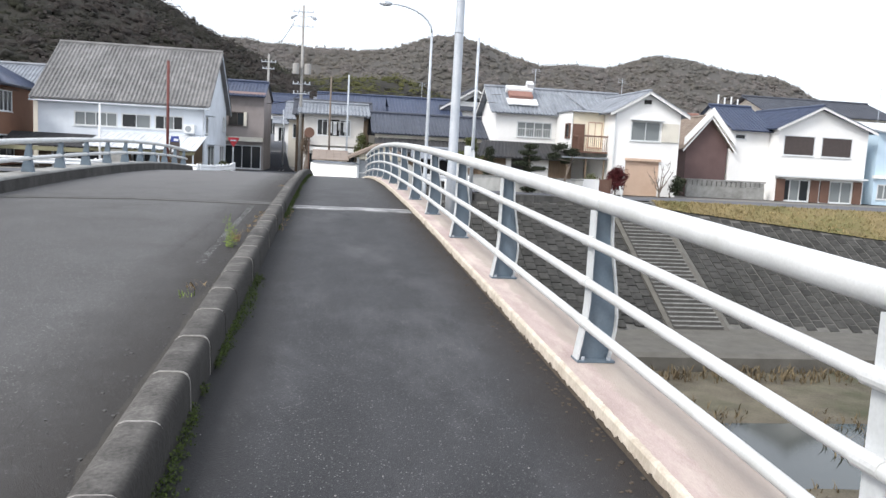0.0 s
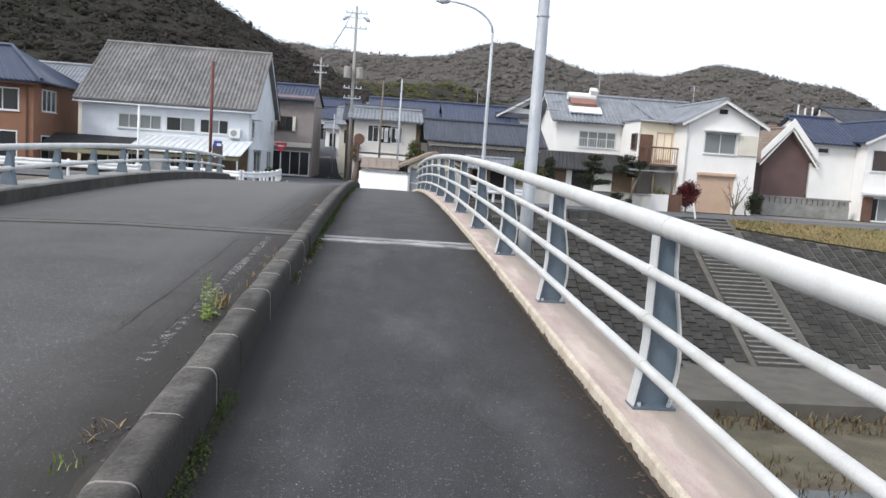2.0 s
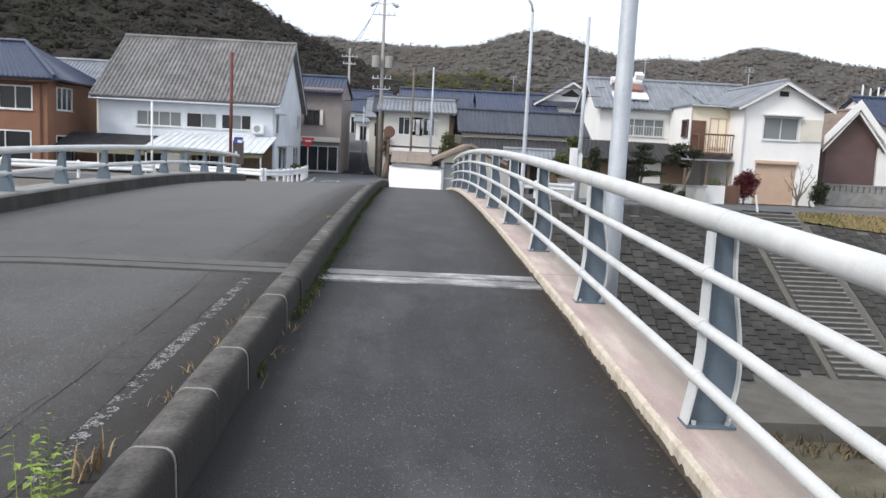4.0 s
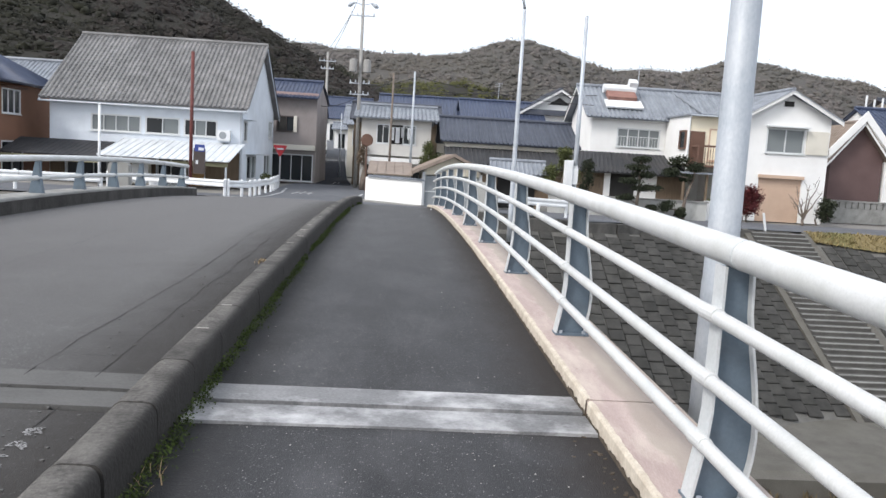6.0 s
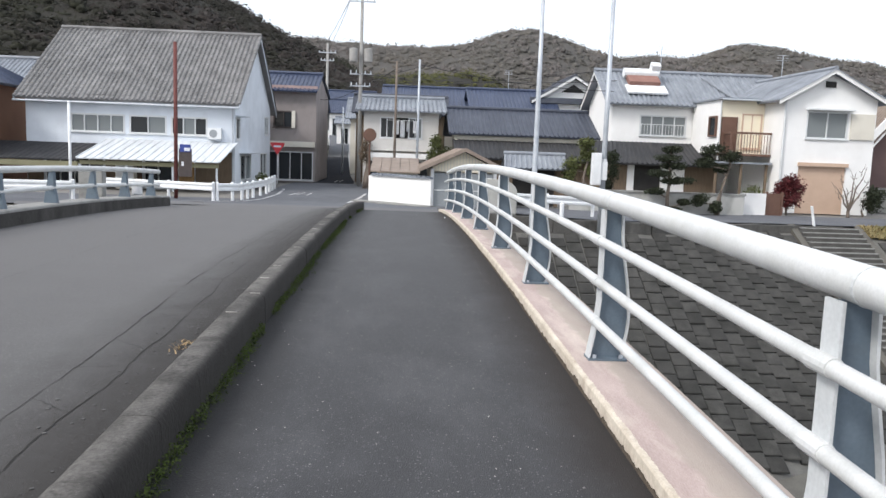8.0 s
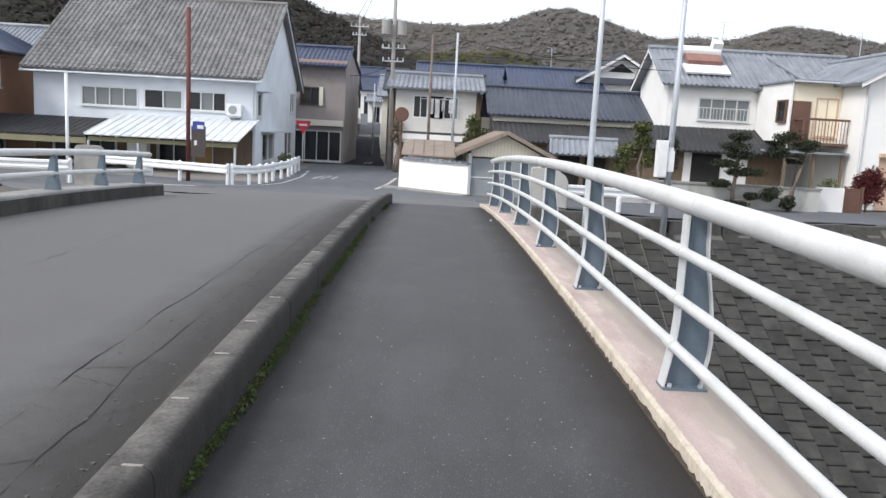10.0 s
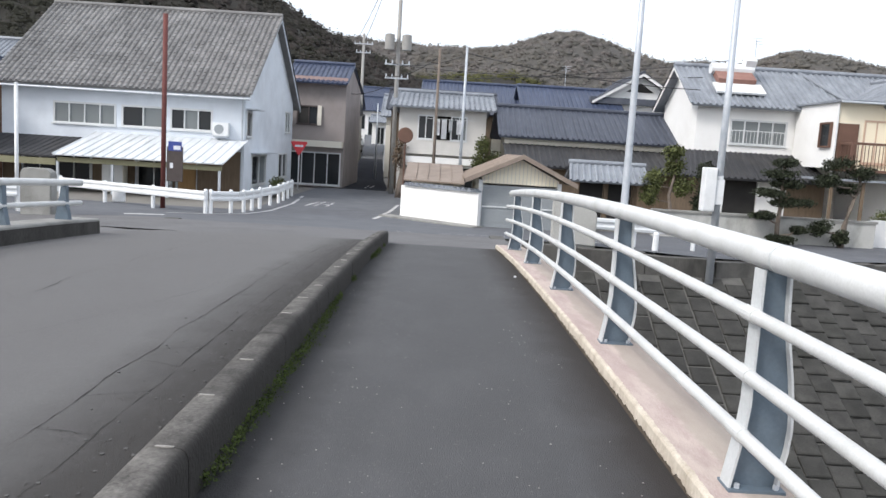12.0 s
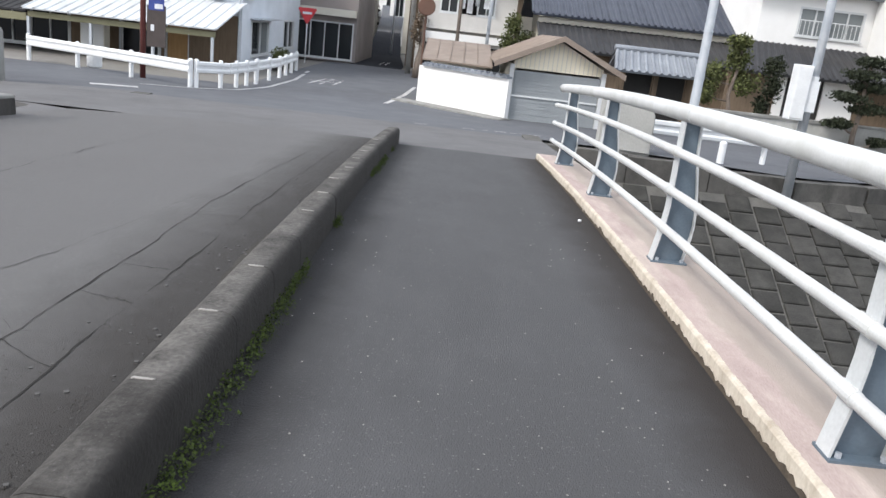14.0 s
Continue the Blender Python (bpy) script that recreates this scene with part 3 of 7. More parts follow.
def rough_edge(name, y_list, seed):
    """The chipped cream edge of the coping, with ragged dark grime at its foot."""
    rnd = random.Random(seed)
    verts, faces = [], []
    for y in y_list:
        z = ledge_z(y)
        verts += [(1.892 + 0.006 * noise.noise((y * 5, seed, 0)) + rnd.uniform(-0.004, 0.004), y, z + 0.003), (1.869, y, z + 0.003 - rnd.uniform(0, 0.005)), (1.861, y, z - 0.014), (1.859 + rnd.uniform(-0.001, 0.001), y, z - 0.1), (1.87, y, z - 0.2)]
    for j in range(len(y_list) - 1):
        faces += [(j * 5 + i, j * 5 + i + 1, (j + 1) * 5 + i + 1, (j + 1) * 5 + i) for i in range(4)]
    edge = tagged(raw(name, verts, faces, M["cream"]), "chipped cream edge of the coping", "coping edge", kind="structure")
    verts, faces = [], []
    for y in y_list:
        low, top = deck_z(y) - 0.02, ledge_z(y) - 0.012
        h = (0.22 + 0.14 * noise.noise((y * 0.8, seed, 3)) + 0.1 * noise.noise((y * 7, seed, 1)) + 0.28 * noise.noise((y * 17, 2, seed)) + 0.5 * max(0.0, noise.noise((y * 3, 5, seed)) - 0.2) + 0.12 * rnd.random())
        verts += [(1.852, y + rnd.uniform(-0.008, 0.008), low), (1.8565, y + rnd.uniform(-0.008, 0.008), low + 0.022 + max(0.0, min(0.97, h)) * (top - low - 0.022))]
    faces = [(2 * j, 2 * j + 1, 2 * j + 3, 2 * j + 2) for j in range(len(y_list) - 1)]
    tagged(raw(name.replace("edge", "grime"), verts, faces, M["grime"]), "ragged dark grime at the foot of the coping", "grime", kind="structure")
    return edge


rough_edge("coping_edge_1", [-14 + 0.025 * i for i in range(int((JOINT + 14) / 0.025))], 3)
rough_edge("coping_edge_2", [JOINT + 0.02 + 0.025 * i for i in range(int((END - JOINT) / 0.025))], 4)
strip("coping_west", [(-5.85, -0.3), (-5.865, 0.13), (-5.895, 0.15), (-6.38, 0.15), (-6.4, 0.11), (-6.4, -0.7)], [y for y in steps if y < 35.2] + [35.3], ledge_z, M["concrete"], "pale concrete coping with a dark streaked face", "coping")
# Road face of the west coping, much darker than its top.
strip("coping_west_face", [(-5.842, -0.3), (-5.857, 0.1), (-5.9, 0.1), (-5.9, -0.3)], [y for y in steps if y < 35.2] + [35.308], ledge_z, M["kerb_black"], "dark kerb face with pale stains under the coping", "kerb face")


# ---- kerb between road and footpath ----
kerb = thing("kerb", (-0.6, 10, deck_z(10)), "weathered dark concrete kerb blocks with white mortar joints", "kerb", kind="structure")
KERB = [(-0.78, -0.1), (-0.765, 0.06), (-0.72, 0.2), (-0.705, 0.23), (-0.685, 0.25), (-0.655, 0.262), (-0.55, 0.262), (-0.522, 0.257), (-0.502, 0.243), (-0.49, 0.22), (-0.485, 0.19), (-0.478, -0.1)]
PITCH = 0.729


def kerb_block(length, gap=0.008):
    me = bpy.data.meshes.new("kerb_block")
    n = len(KERB)
    verts = [(x, y, h) for y in (gap, length - gap) for x, h in KERB]
    faces = [(i, (i + 1) % n, n + (i + 1) % n, n + i) for i in range(n)] + [tuple(range(n))[::-1], tuple(range(n, 2 * n))]
    me.from_pydata(verts, [], faces)
    me.polygons.foreach_set("use_smooth", [len(f) == 4 for f in faces])
    me.set_sharp_from_angle(angle=radians(60))
    me.materials.append(M["kerb"])
    return me


def kerb_mortar():
    me = bpy.data.meshes.new("mortar_joint")
    pts = [(x * 0.985 - 0.009, h * 1.0 + 0.001) for x, h in KERB]
    n = len(pts)
    verts = [(x, y, h) for y in (-0.008, 0.008) for x, h in pts]
    faces = [(i, (i + 1) % n, n + (i + 1) % n, n + i) for i in range(n)] + [tuple(range(n))[::-1], tuple(range(n, 2 * n))]
    me.from_pydata(verts, [], faces)
    me.materials.append(M["mortar"])
    return me


def mortar_dab():
    me = bpy.data.meshes.new("mortar_dab")
    v = [(x, y, h) for h in (0.255, 0.2655) for x, y in ((-0.64, -0.006), (-0.6, -0.01), (-0.56, -0.005), (-0.555, 0.005), (-0.59, 0.007), (-0.635, 0.008))]
    me.from_pydata(v, [], [(6, 7, 8, 9, 10, 11)] + [(i, (i + 1) % 6, 6 + (i + 1) % 6, 6 + i) for i in range(6)])
    me.materials.append(M["dab"])
    return me


block_me, tight_me, mortar_me, dab_me = kerb_block(PITCH), kerb_block(PITCH, 0.0015), kerb_mortar(), mortar_dab()
kerb_rng = random.Random(11)
y = 13.485 - 36 * PITCH
while y < END - 0.3:
    tilt = math.atan((deck_z(y + PITCH) - deck_z(y)) / PITCH)
    for nm, me in (("kerb_block", block_me if y < 13.3 else tight_me), ("mortar_joint", mortar_me if y < 13.3 else dab_me)):
        if nm == "mortar_joint" and (11.6 < y < 13.3 or y > 13.3 and kerb_rng.random() < 0.4):
            continue
        ob = new(nm, me)
        ob.parent = kerb
        ob.matrix_parent_inverse = Matrix.Translation(-kerb.location)
        if nm == "kerb_block":
            q = 1.0 if y < 13.3 else 0.3
            dx, dz = kerb_rng.uniform(-0.006, 0.006) * q, kerb_rng.uniform(-0.006, 0.004) * q
        else:
            dx, dz = (0, 0) if y < 13.3 else (kerb_rng.uniform(-0.03, 0.03), 0)
        ob.matrix_basis = Matrix.Translation((dx, y, deck_z(y) + dz)) @ Matrix.Rotation(tilt, 4, "X")
    y += PITCH

# ---- right-hand railing ----
railing = thing("bridge_railing", (2.1, 12, ledge_z(12)), "white pipe bridge railing with tapered steel posts, webs in a shaded blue-grey", "railing")
RAIL_Y = [-13 + 0.5 * i for i in range(100)]
RAIL_Y = [y for y in RAIL_Y if y < 36.6] + [36.9]
rail_x = 2.085


def rail(name, x, h, r, label):
    pts = [(x, y, ledge_z(y) + h) for y in RAIL_Y]
    if h < 1.0:
        y = RAIL_Y[-1]
        pts.append((x + 0.02, y + 0.05, ledge_z(y) + h))
    return part(name, tube(B(), pts, r, 14), M["rail"], railing, label, smooth=True)


top = rail("top_rail", 2.105, 1.12, 0.066, "thick white top rail")
lower = [rail("lower_rail", rail_x - 0.055, h, 0.033, "slim white lower rail") for h in (0.275, 0.56, 0.845)]
POSTS = [0.36 + 2.945 * k for k in range(-4, 13)]


def post_profile(h):
    """Front and back of the web at a height."""
    front = 1.998 + 0.06 * min(1.0, h / 0.36)
    back = 2.223 + 0.035 * smooth(0.0, 0.28, h) - 0.085 * smooth(0.3, 1.0, h)
    return front, back


def railing_post():
    hs = [0.012, 0.1, 0.2, 0.3, 0.42, 0.55, 0.7, 0.85, 1.06]
    web = B()
    prism(web, [(post_profile(h)[0], h) for h in hs] + [(post_profile(h)[1], h) for h in reversed(hs)], "y", -0.007, 0.007)
    fl = B()
    for a, b in zip(hs, hs[1:]):
        (fa, _), (fb, _) = post_profile(a), post_profile(b)
        v = [fl.verts.new(p) for p in ((fa - 0.012, -0.055, a), (fa, -0.055, a), (fa, 0.055, a), (fa - 0.012, 0.055, a), (fb - 0.012, -0.055, b), (fb, -0.055, b), (fb, 0.055, b), (fb - 0.012, 0.055, b))]
        for q in ((0, 1, 5, 4), (1, 2, 6, 5), (2, 3, 7, 6), (3, 0, 4, 7)):
            fl.faces.new([v[i] for i in q])
    bk = B()
    for a, b in zip(hs, hs[1:]):
        (_, ga), (_, gb) = post_profile(a), post_profile(b)
        v = [bk.verts.new(p) for p in ((ga, -0.045, a), (ga + 0.012, -0.045, a), (ga + 0.012, 0.045, a), (ga, 0.045, a), (gb, -0.045, b), (gb + 0.012, -0.045, b), (gb + 0.012, 0.045, b), (gb, 0.045, b))]
        for q in ((0, 1, 5, 4), (1, 2, 6, 5), (2, 3, 7, 6), (3, 0, 4, 7)):
            bk.faces.new([v[i] for i in q])
    for q in (fl, bk):
        bmesh.ops.remove_doubles(q, verts=q.verts[:], dist=0.0005)
    base = box(B(), 1.985, 2.258, -0.075, 0.075, 0.0, 0.014)
    bolts = []
    for x in (2.033, 2.218):
        for yy in (-0.045, 0.045):
            bolts.append(tube(B(), [(x, yy, 0.014), (x, yy, 0.035)], 0.014, 6))
    out = []
    for nm, b, mt in (("web", web, "web"), ("front_flange", fl, "flange"), ("back_flange", bk, "flange"), ("base_plate", base, "web")):
        me = bpy.data.meshes.new(nm)
        bmesh.ops.recalc_face_normals(b, faces=b.faces)
        b.to_mesh(me)
        b.free()
        me.materials.append(M[mt])
        out.append((nm, me))
    for b in bolts:
        me = bpy.data.meshes.new("bolt")
        b.to_mesh(me)
        b.free()
        me.materials.append(M["galv"])
        out.append(("bolt", me))
    clamps = []
    for h in (0.275, 0.56, 0.845):
        me = bpy.data.meshes.new("rail_sleeve")
        b = tube(B(), [(rail_x - 0.055, -0.07, h), (rail_x - 0.055, 0.07, h)], 0.0365, 14)
        b.to_mesh(me)
        b.free()
        me.materials.append(M["rail"])
        clamps.append(("rail_sleeve", me))
    return out + clamps


post_parts = railing_post()
for y in POSTS:
    p = None
    for nm, me in post_parts:
        ob = new("post" if p is None else nm, me)
        if p is None:
            p = ob
            p.parent = railing
            p.matrix_parent_inverse = Matrix.Translation(-railing.location)
            p.matrix_basis = Matrix.Translation((0, y + 0.06, ledge_z(y + 0.06)))
        else:
            ob.parent = p
for y in POSTS:
    part("rail_collar", tube(B(), [(2.105, y - 0.05, ledge_z(y - 0.05) + 1.12), (2.105, y - 0.035, ledge_z(y - 0.035) + 1.12)], 0.0682, 16), M["flange"], railing)

# ---- left-hand railing ----
left_railing = thing("bridge_railing", (-6.1, 20, ledge_z(20)), "pale grey two-pipe bridge railing on the far side of the road", "railing")
LY = [y for y in RAIL_Y if y < 34.7] + [35.0]
for h, r, nm in ((0.66, 0.06, "top_rail"), (0.29, 0.045, "lower_rail")):
    part(nm, tube(B(), [(-6.08, y, ledge_z(y) + 0.15 + h) for y in LY], r, 12), M["rail"], left_railing, smooth=True)
for k in range(0, 24):
    y = 34.4 - 2.03 * k
    if y < -13:
        continue
    z = ledge_z(y) + 0.15
    b = prism(B(), [(-6.24, z), (-5.99, z), (-6.04, z + 0.28), (-6.05, z + 0.62), (-6.12, z + 0.62), (-6.18, z + 0.32)], "y", y - 0.06, y + 0.06)
    part("post", b, M["web"], left_railing)

rnd = random.Random(77)
verts, faces, gy = [], [], [-12 + 0.12 * i for i in range(408)]
for y in gy:
    if y > END - 0.2:
        break
    w = max(0.012, 0.055 + 0.07 * noise.noise((y * 0.5, 9, 0)) + 0.04 * noise.noise((y * 3, 4, 0)) + rnd.uniform(-0.008, 0.008))
    for x, h in ((-0.74, 0.035), (-0.79, 0.05 + 0.012 * rnd.random()), (-0.79 - w * 0.5, 0.047), (-0.79 - w, 0.0445 + 0.0)):
        xx = min(x, -0.6)
        verts.append((xx, y, deck_z(y) + h + 0.004 + (0.0 if xx > -0.95 else 0.005 * (-0.95 - xx) / 2.35)))
n = len(verts) // 4
faces = [(4 * j + i, 4 * j + i + 1, 4 * j + i + 5, 4 * j + i + 4) for j in range(n - 1) for i in range(3)]
tagged(raw("gutter_soil", verts, faces, M["soil"]), "dark soil and grit lying in the gutter", "soil", kind="structure")


# ---- lamp poles and street furniture ----
def lamp_pole(at, height, arm, r0, label):
    """A tapered steel pole with a curved arm towards the road and a flat lantern."""
    x, y, z = at
    t = thing("street_lamp", at, label, "street lamp", "street lamps")
    part("pole", tube(B(), [(x, y, z), (x, y, z + 1.3), (x, y, z + 1.32), (x, y, z + height * 0.6), (x, y, z + height)], [r0 * 1.06, r0 * 1.04, r0, r0 * 0.82, r0 * 0.58], 18), M["galv"], t, smooth=True)
    pts = [(x - arm * (1 - math.cos(u * math.pi / 2)), y, z + height + 1.35 * math.sin(u * math.pi / 2)) for u in (0, 0.15, 0.3, 0.45, 0.6, 0.75, 0.9, 1.0)]
    part("arm", tube(B(), pts, [r0 * (0.55 - 0.025 * k) for k in range(8)], 10), M["galv"], t, smooth=True)
    hx, hz = x - arm, z + height + 1.35
    b = B()
    tube(b, [(hx + 0.1, y, hz), (hx - 0.05, y, hz), (hx - 0.3, y, hz - 0.01), (hx - 0.6, y, hz - 0.02)], [0.05, 0.13, 0.16, 0.05], 12)
    part("lantern", b, M["galv"], t, "flat grey lamp lantern")
    for s in (1,):
        part("collar", tube(B(), [(x, y, z + 3.95), (x, y, z + 3.97)], r0 * 1.02, 18), M["galv"], t)
    return t


near = lamp_pole((2.66, 13.62, deck_z(13.6) - 0.45), 8.6, 2.3, 0.098, "tall galvanised lamp pole behind the railing")
part("bracket", box(B(), 2.4, 2.6, 13.52, 13.72, deck_z(13.6) - 0.4, deck_z(13.6) - 0.1), M["concrete"], near)
lamp_pole((5.52, 41.25, -1.9), 9.45, 2.3, 0.105, "tall galvanised lamp pole at the end of the bridge")
t = thing("utility_pole", (8.25, 42.0, -1.5), "slim steel pole with a white cabinet strapped on", "pole")
part("pole", tube(B(), [(8.25, 42, -1.6), (8.25, 42, 7.6)], [0.11, 0.075], 14), M["galv"], t, smooth=True)
cabinet = part("cabinet", soft_box(B(), 7.8, 8.13, 41.8, 42.15, 0.42, 1.62, 0.02), M["white_paint"], t, "white steel cabinet")
part("cabinet_door", box(B(), 7.83, 8.1, 41.785, 41.799, 0.47, 1.57), M["white_paint"], cabinet)
for z in (0.62, 1.3):
    part("strap", tube(B(), [(8.25, 42, z), (8.25, 42, z + 0.1)], 0.112, 14), M["white_paint"], t)
part("notice", box(B(), 8.14, 8.36, 41.86, 41.875, 0.62, 1.3), M["white_paint"], t)
RX, RY = -9.85, 50.2
t = thing("sign_pole", (RX, RY, GROUND), "dull red steel pole with a dark notice board", "pole")
part("pole", tube(B(), [(RX, RY, GROUND - 0.1), (RX, RY, 6.0)], 0.09, 12), M["rust_red"], t, smooth=True)
part("notice_board", box(B(), RX + 0.14, RX + 0.74, RY - 0.05, RY, -0.15, 1.15), M["plate"], t, "dark brown notice board")
part("notice_panel", box(B(), RX + 0.2, RX + 0.7, RY - 0.065, RY - 0.052, 1.0, 1.35), M["blue_sign"], t, "small blue panel")
part("notice_mark", box(B(), RX + 0.27, RX + 0.38, RY - 0.065, RY - 0.052, 0.35, 0.55), M["cloth"], t)
part("notice_mark", box(B(), RX + 0.4, RX + 0.66, RY - 0.08, RY - 0.066, 1.05, 1.2), M["cloth"], t)
t = thing("white_post", (-12.43, 44.7, -1.3), "slim white painted steel post", "post")
part("post", tube(B(), [(-12.43, 44.7, -1.3), (-12.43, 44.7, 2.84)], 0.056, 12), M["white_paint"], t, smooth=True)
part("cap", tube(B(), [(-12.43, 44.7, 2.84), (-12.43, 44.7, 2.88), (-12.43, 44.7, 2.9)], [0.062, 0.062, 0.03], 12), M["white_paint"], t)


def guardrail(pts, label, bays):
    """A white beam guardrail along a line of (x, y), one post to each bay."""
    g = thing("guardrail", (pts[0][0], pts[0][1], GROUND), label, "guardrail", "white guardrails")
    total = [0]
    for a, b in zip(pts, pts[1:]):
        total.append(total[-1] + math.dist(a, b))

    def at(s):
        s = min(max(s, 0), total[-1])
        for i in range(len(pts) - 1):
            if s <= total[i + 1] + 1e-6:
                u = (s - total[i]) / (total[i + 1] - total[i])
                return pts[i][0] + u * (pts[i + 1][0] - pts[i][0]), pts[i][1] + u * (pts[i + 1][1] - pts[i][1])
        return pts[-1]
    for i in range(len(pts) - 1):
        a, b = Vector((*pts[i], 0)), Vector((*pts[i + 1], 0))
        d = (b - a).normalized()
        nrm = Vector((d.y, -d.x, 0))
        prof = [(0.0, 0.46), (0.05, 0.48), (0.06, 0.55), (0.02, 0.6), (0.02, 0.66), (0.06, 0.71), (0.05, 0.79), (0.0, 0.81), (-0.02, 0.81), (-0.02, 0.46)]
        bm = B()
        n = len(prof)
        rings = []
        for q in (a + d * 0.01, b - d * 0.01):
            z = land_z(q.x, q.y)
            rings.append([bm.verts.new(q + nrm * u + Vector((0, 0, z + v))) for u, v in prof])
        for k in range(n):
            bm.faces.new((rings[0][k], rings[0][(k + 1) % n], rings[1][(k + 1) % n], rings[1][k]))
        bm.faces.new(rings[0])
        bm.faces.new(rings[1][::-1])
        part("beam", bm, M["white_paint"], g)
    for k in range(bays + 1):
        x, y = at(total[-1] * k / bays)
        z = land_z(x, y)
        part("post", tube(B(), [(x, y + 0.08, z - 0.2), (x, y + 0.08, z + 0.84), (x, y + 0.08, z + 0.88)], [0.075, 0.075, 0.04], 10), M["white_paint"], g)
    return g


guardrail([(-14.8, 52.4), (-7.75, 48.5)], "white corrugated beam guardrail by the road corner", 3)
guardrail([(-7.6, 48.6), (-6.9, 49.8), (-6.7, 52.4)], "white corrugated beam guardrail bending into the street", 4)
guardrail([(-6.75, 52.7), (-6.6, 55.5), (-6.9, 60.5)], "white corrugated beam guardrail along the street", 5)
guardrail([(-26, 42.9), (-15.5, 43.9), (-12.3, 44.5)], "white corrugated beam guardrail by the bank road", 4)
guardrail([(4.6, 43.6), (8.6, 44.6)], "white beam guardrail above the river wall", 2)

# bridge end pillar
bm = B()
prism(bm, [(3.9, -1.2), (5.15, -1.2), (5.15, 0.05), (5.05, 0.25), (4.8, 0.42), (4.1, 0.5), (3.9, 0.46)], "y", 42.75, 43.2)
bmesh.ops.bevel(bm, geom=bm.edges[:], offset=0.03, segments=2, affect="EDGES")
tagged(part("bridge_pillar", bm, M["wall_grey"], None), "pale rounded concrete pillar at the bridge end", "pillar")
bm = B()
x = 2.6
while x < 20:
    y0, y1 = bank_y(x), bank_y(x + 1.95)
    m = Matrix.Translation((x, y0, 0)) @ Matrix.Rotation(math.atan2(y1 - y0, 1.95), 4, "Z")
    box(bm, 0.01, math.hypot(1.95, y1 - y0) - 0.01, -0.35, 0.0, -2.3, land_z(x + 1, y0 + 0.1) - 0.03, m)
    x += 1.95
tagged(part("river_wall", bm, M["concrete_dark"], None), "dark stained concrete wall along the bank road", "retaining wall", kind="structure")

# stop sign
t = thing("stop_sign", (-7.75, 67.0, GROUND), "red inverted triangle stop sign on a white pole", "road sign")
part("pole", tube(B(), [(-7.75, 67.05, GROUND), (-7.75, 67.05, 1.6)], 0.035, 10), M["white_paint"], t, smooth=True)
s = part("sign_face", prism(B(), [(-8.2, 1.62), (-7.3, 1.62), (-7.26, 1.55), (-7.71, 0.82), (-7.79, 0.82), (-8.24, 1.55)], "y", 66.99, 67.01), M["sign_red"], t, "faded red triangular face")
part("lettering", box(B(), -8.0, -7.5, 66.98, 66.989, 1.3, 1.42), M["cloth"], s)


# ---- houses ----
def plate(bm, m, us, vs, open_cells, t0, t1):
    """One connected slab over the grid us x vs between depths t0 and t1, with open cells."""
    made = {}

    def vert(i, j, k):
        if (i, j, k) not in made:
            made[i, j, k] = bm.verts.new(m @ Vector((us[i], (t0, t1)[k], vs[j])))
        return made[i, j, k]

    def solid(i, j):
        return 0 <= i < len(us) - 1 and 0 <= j < len(vs) - 1 and (i, j) not in open_cells
    for i in range(len(us) - 1):
        for j in range(len(vs) - 1):
            if not solid(i, j):
                continue
            for k in (0, 1):
                bm.faces.new((vert(i, j, k), vert(i + 1, j, k), vert(i + 1, j + 1, k), vert(i, j + 1, k)))
            for di, dj, a, b in ((-1, 0, (i, j), (i, j + 1)), (1, 0, (i + 1, j), (i + 1, j + 1)), (0, -1, (i, j), (i + 1, j)), (0, 1, (i, j + 1), (i + 1, j + 1))):
                if not solid(i + di, j + dj):
                    bm.faces.new((vert(*a, 0), vert(*b, 0), vert(*b, 1), vert(*a, 1)))


def panel(bm, p0, u, w, h, thick, holes):
    """A wall panel from corner p0 along unit vector u, its outer face on the line, with rectangular holes (u0, u1, v0, v1)."""
    u = Vector(u)
    nrm = Vector((u.y, -u.x, 0))
    m = Matrix.Translation(Vector(p0)) @ Matrix(((u.x, -nrm.x, 0, 0), (u.y, -nrm.y, 0, 0), (0, 0, 1, 0), (0, 0, 0, 1)))
    us = sorted({0.0, w, *[a for hl in holes for a in hl[:2]]})
    vs = sorted({0.0, h, *[a for hl in holes for a in hl[2:4]]})
    gone = {(i, j) for i in range(len(us) - 1) for j in range(len(vs) - 1) for hl in holes
            if hl[0] <= us[i] + 1e-6 and hl[1] >= us[i + 1] - 1e-6 and hl[2] <= vs[j] + 1e-6 and hl[3] >= vs[j + 1] - 1e-6}
    plate(bm, m, us, vs, gone, 0, thick)
    return m


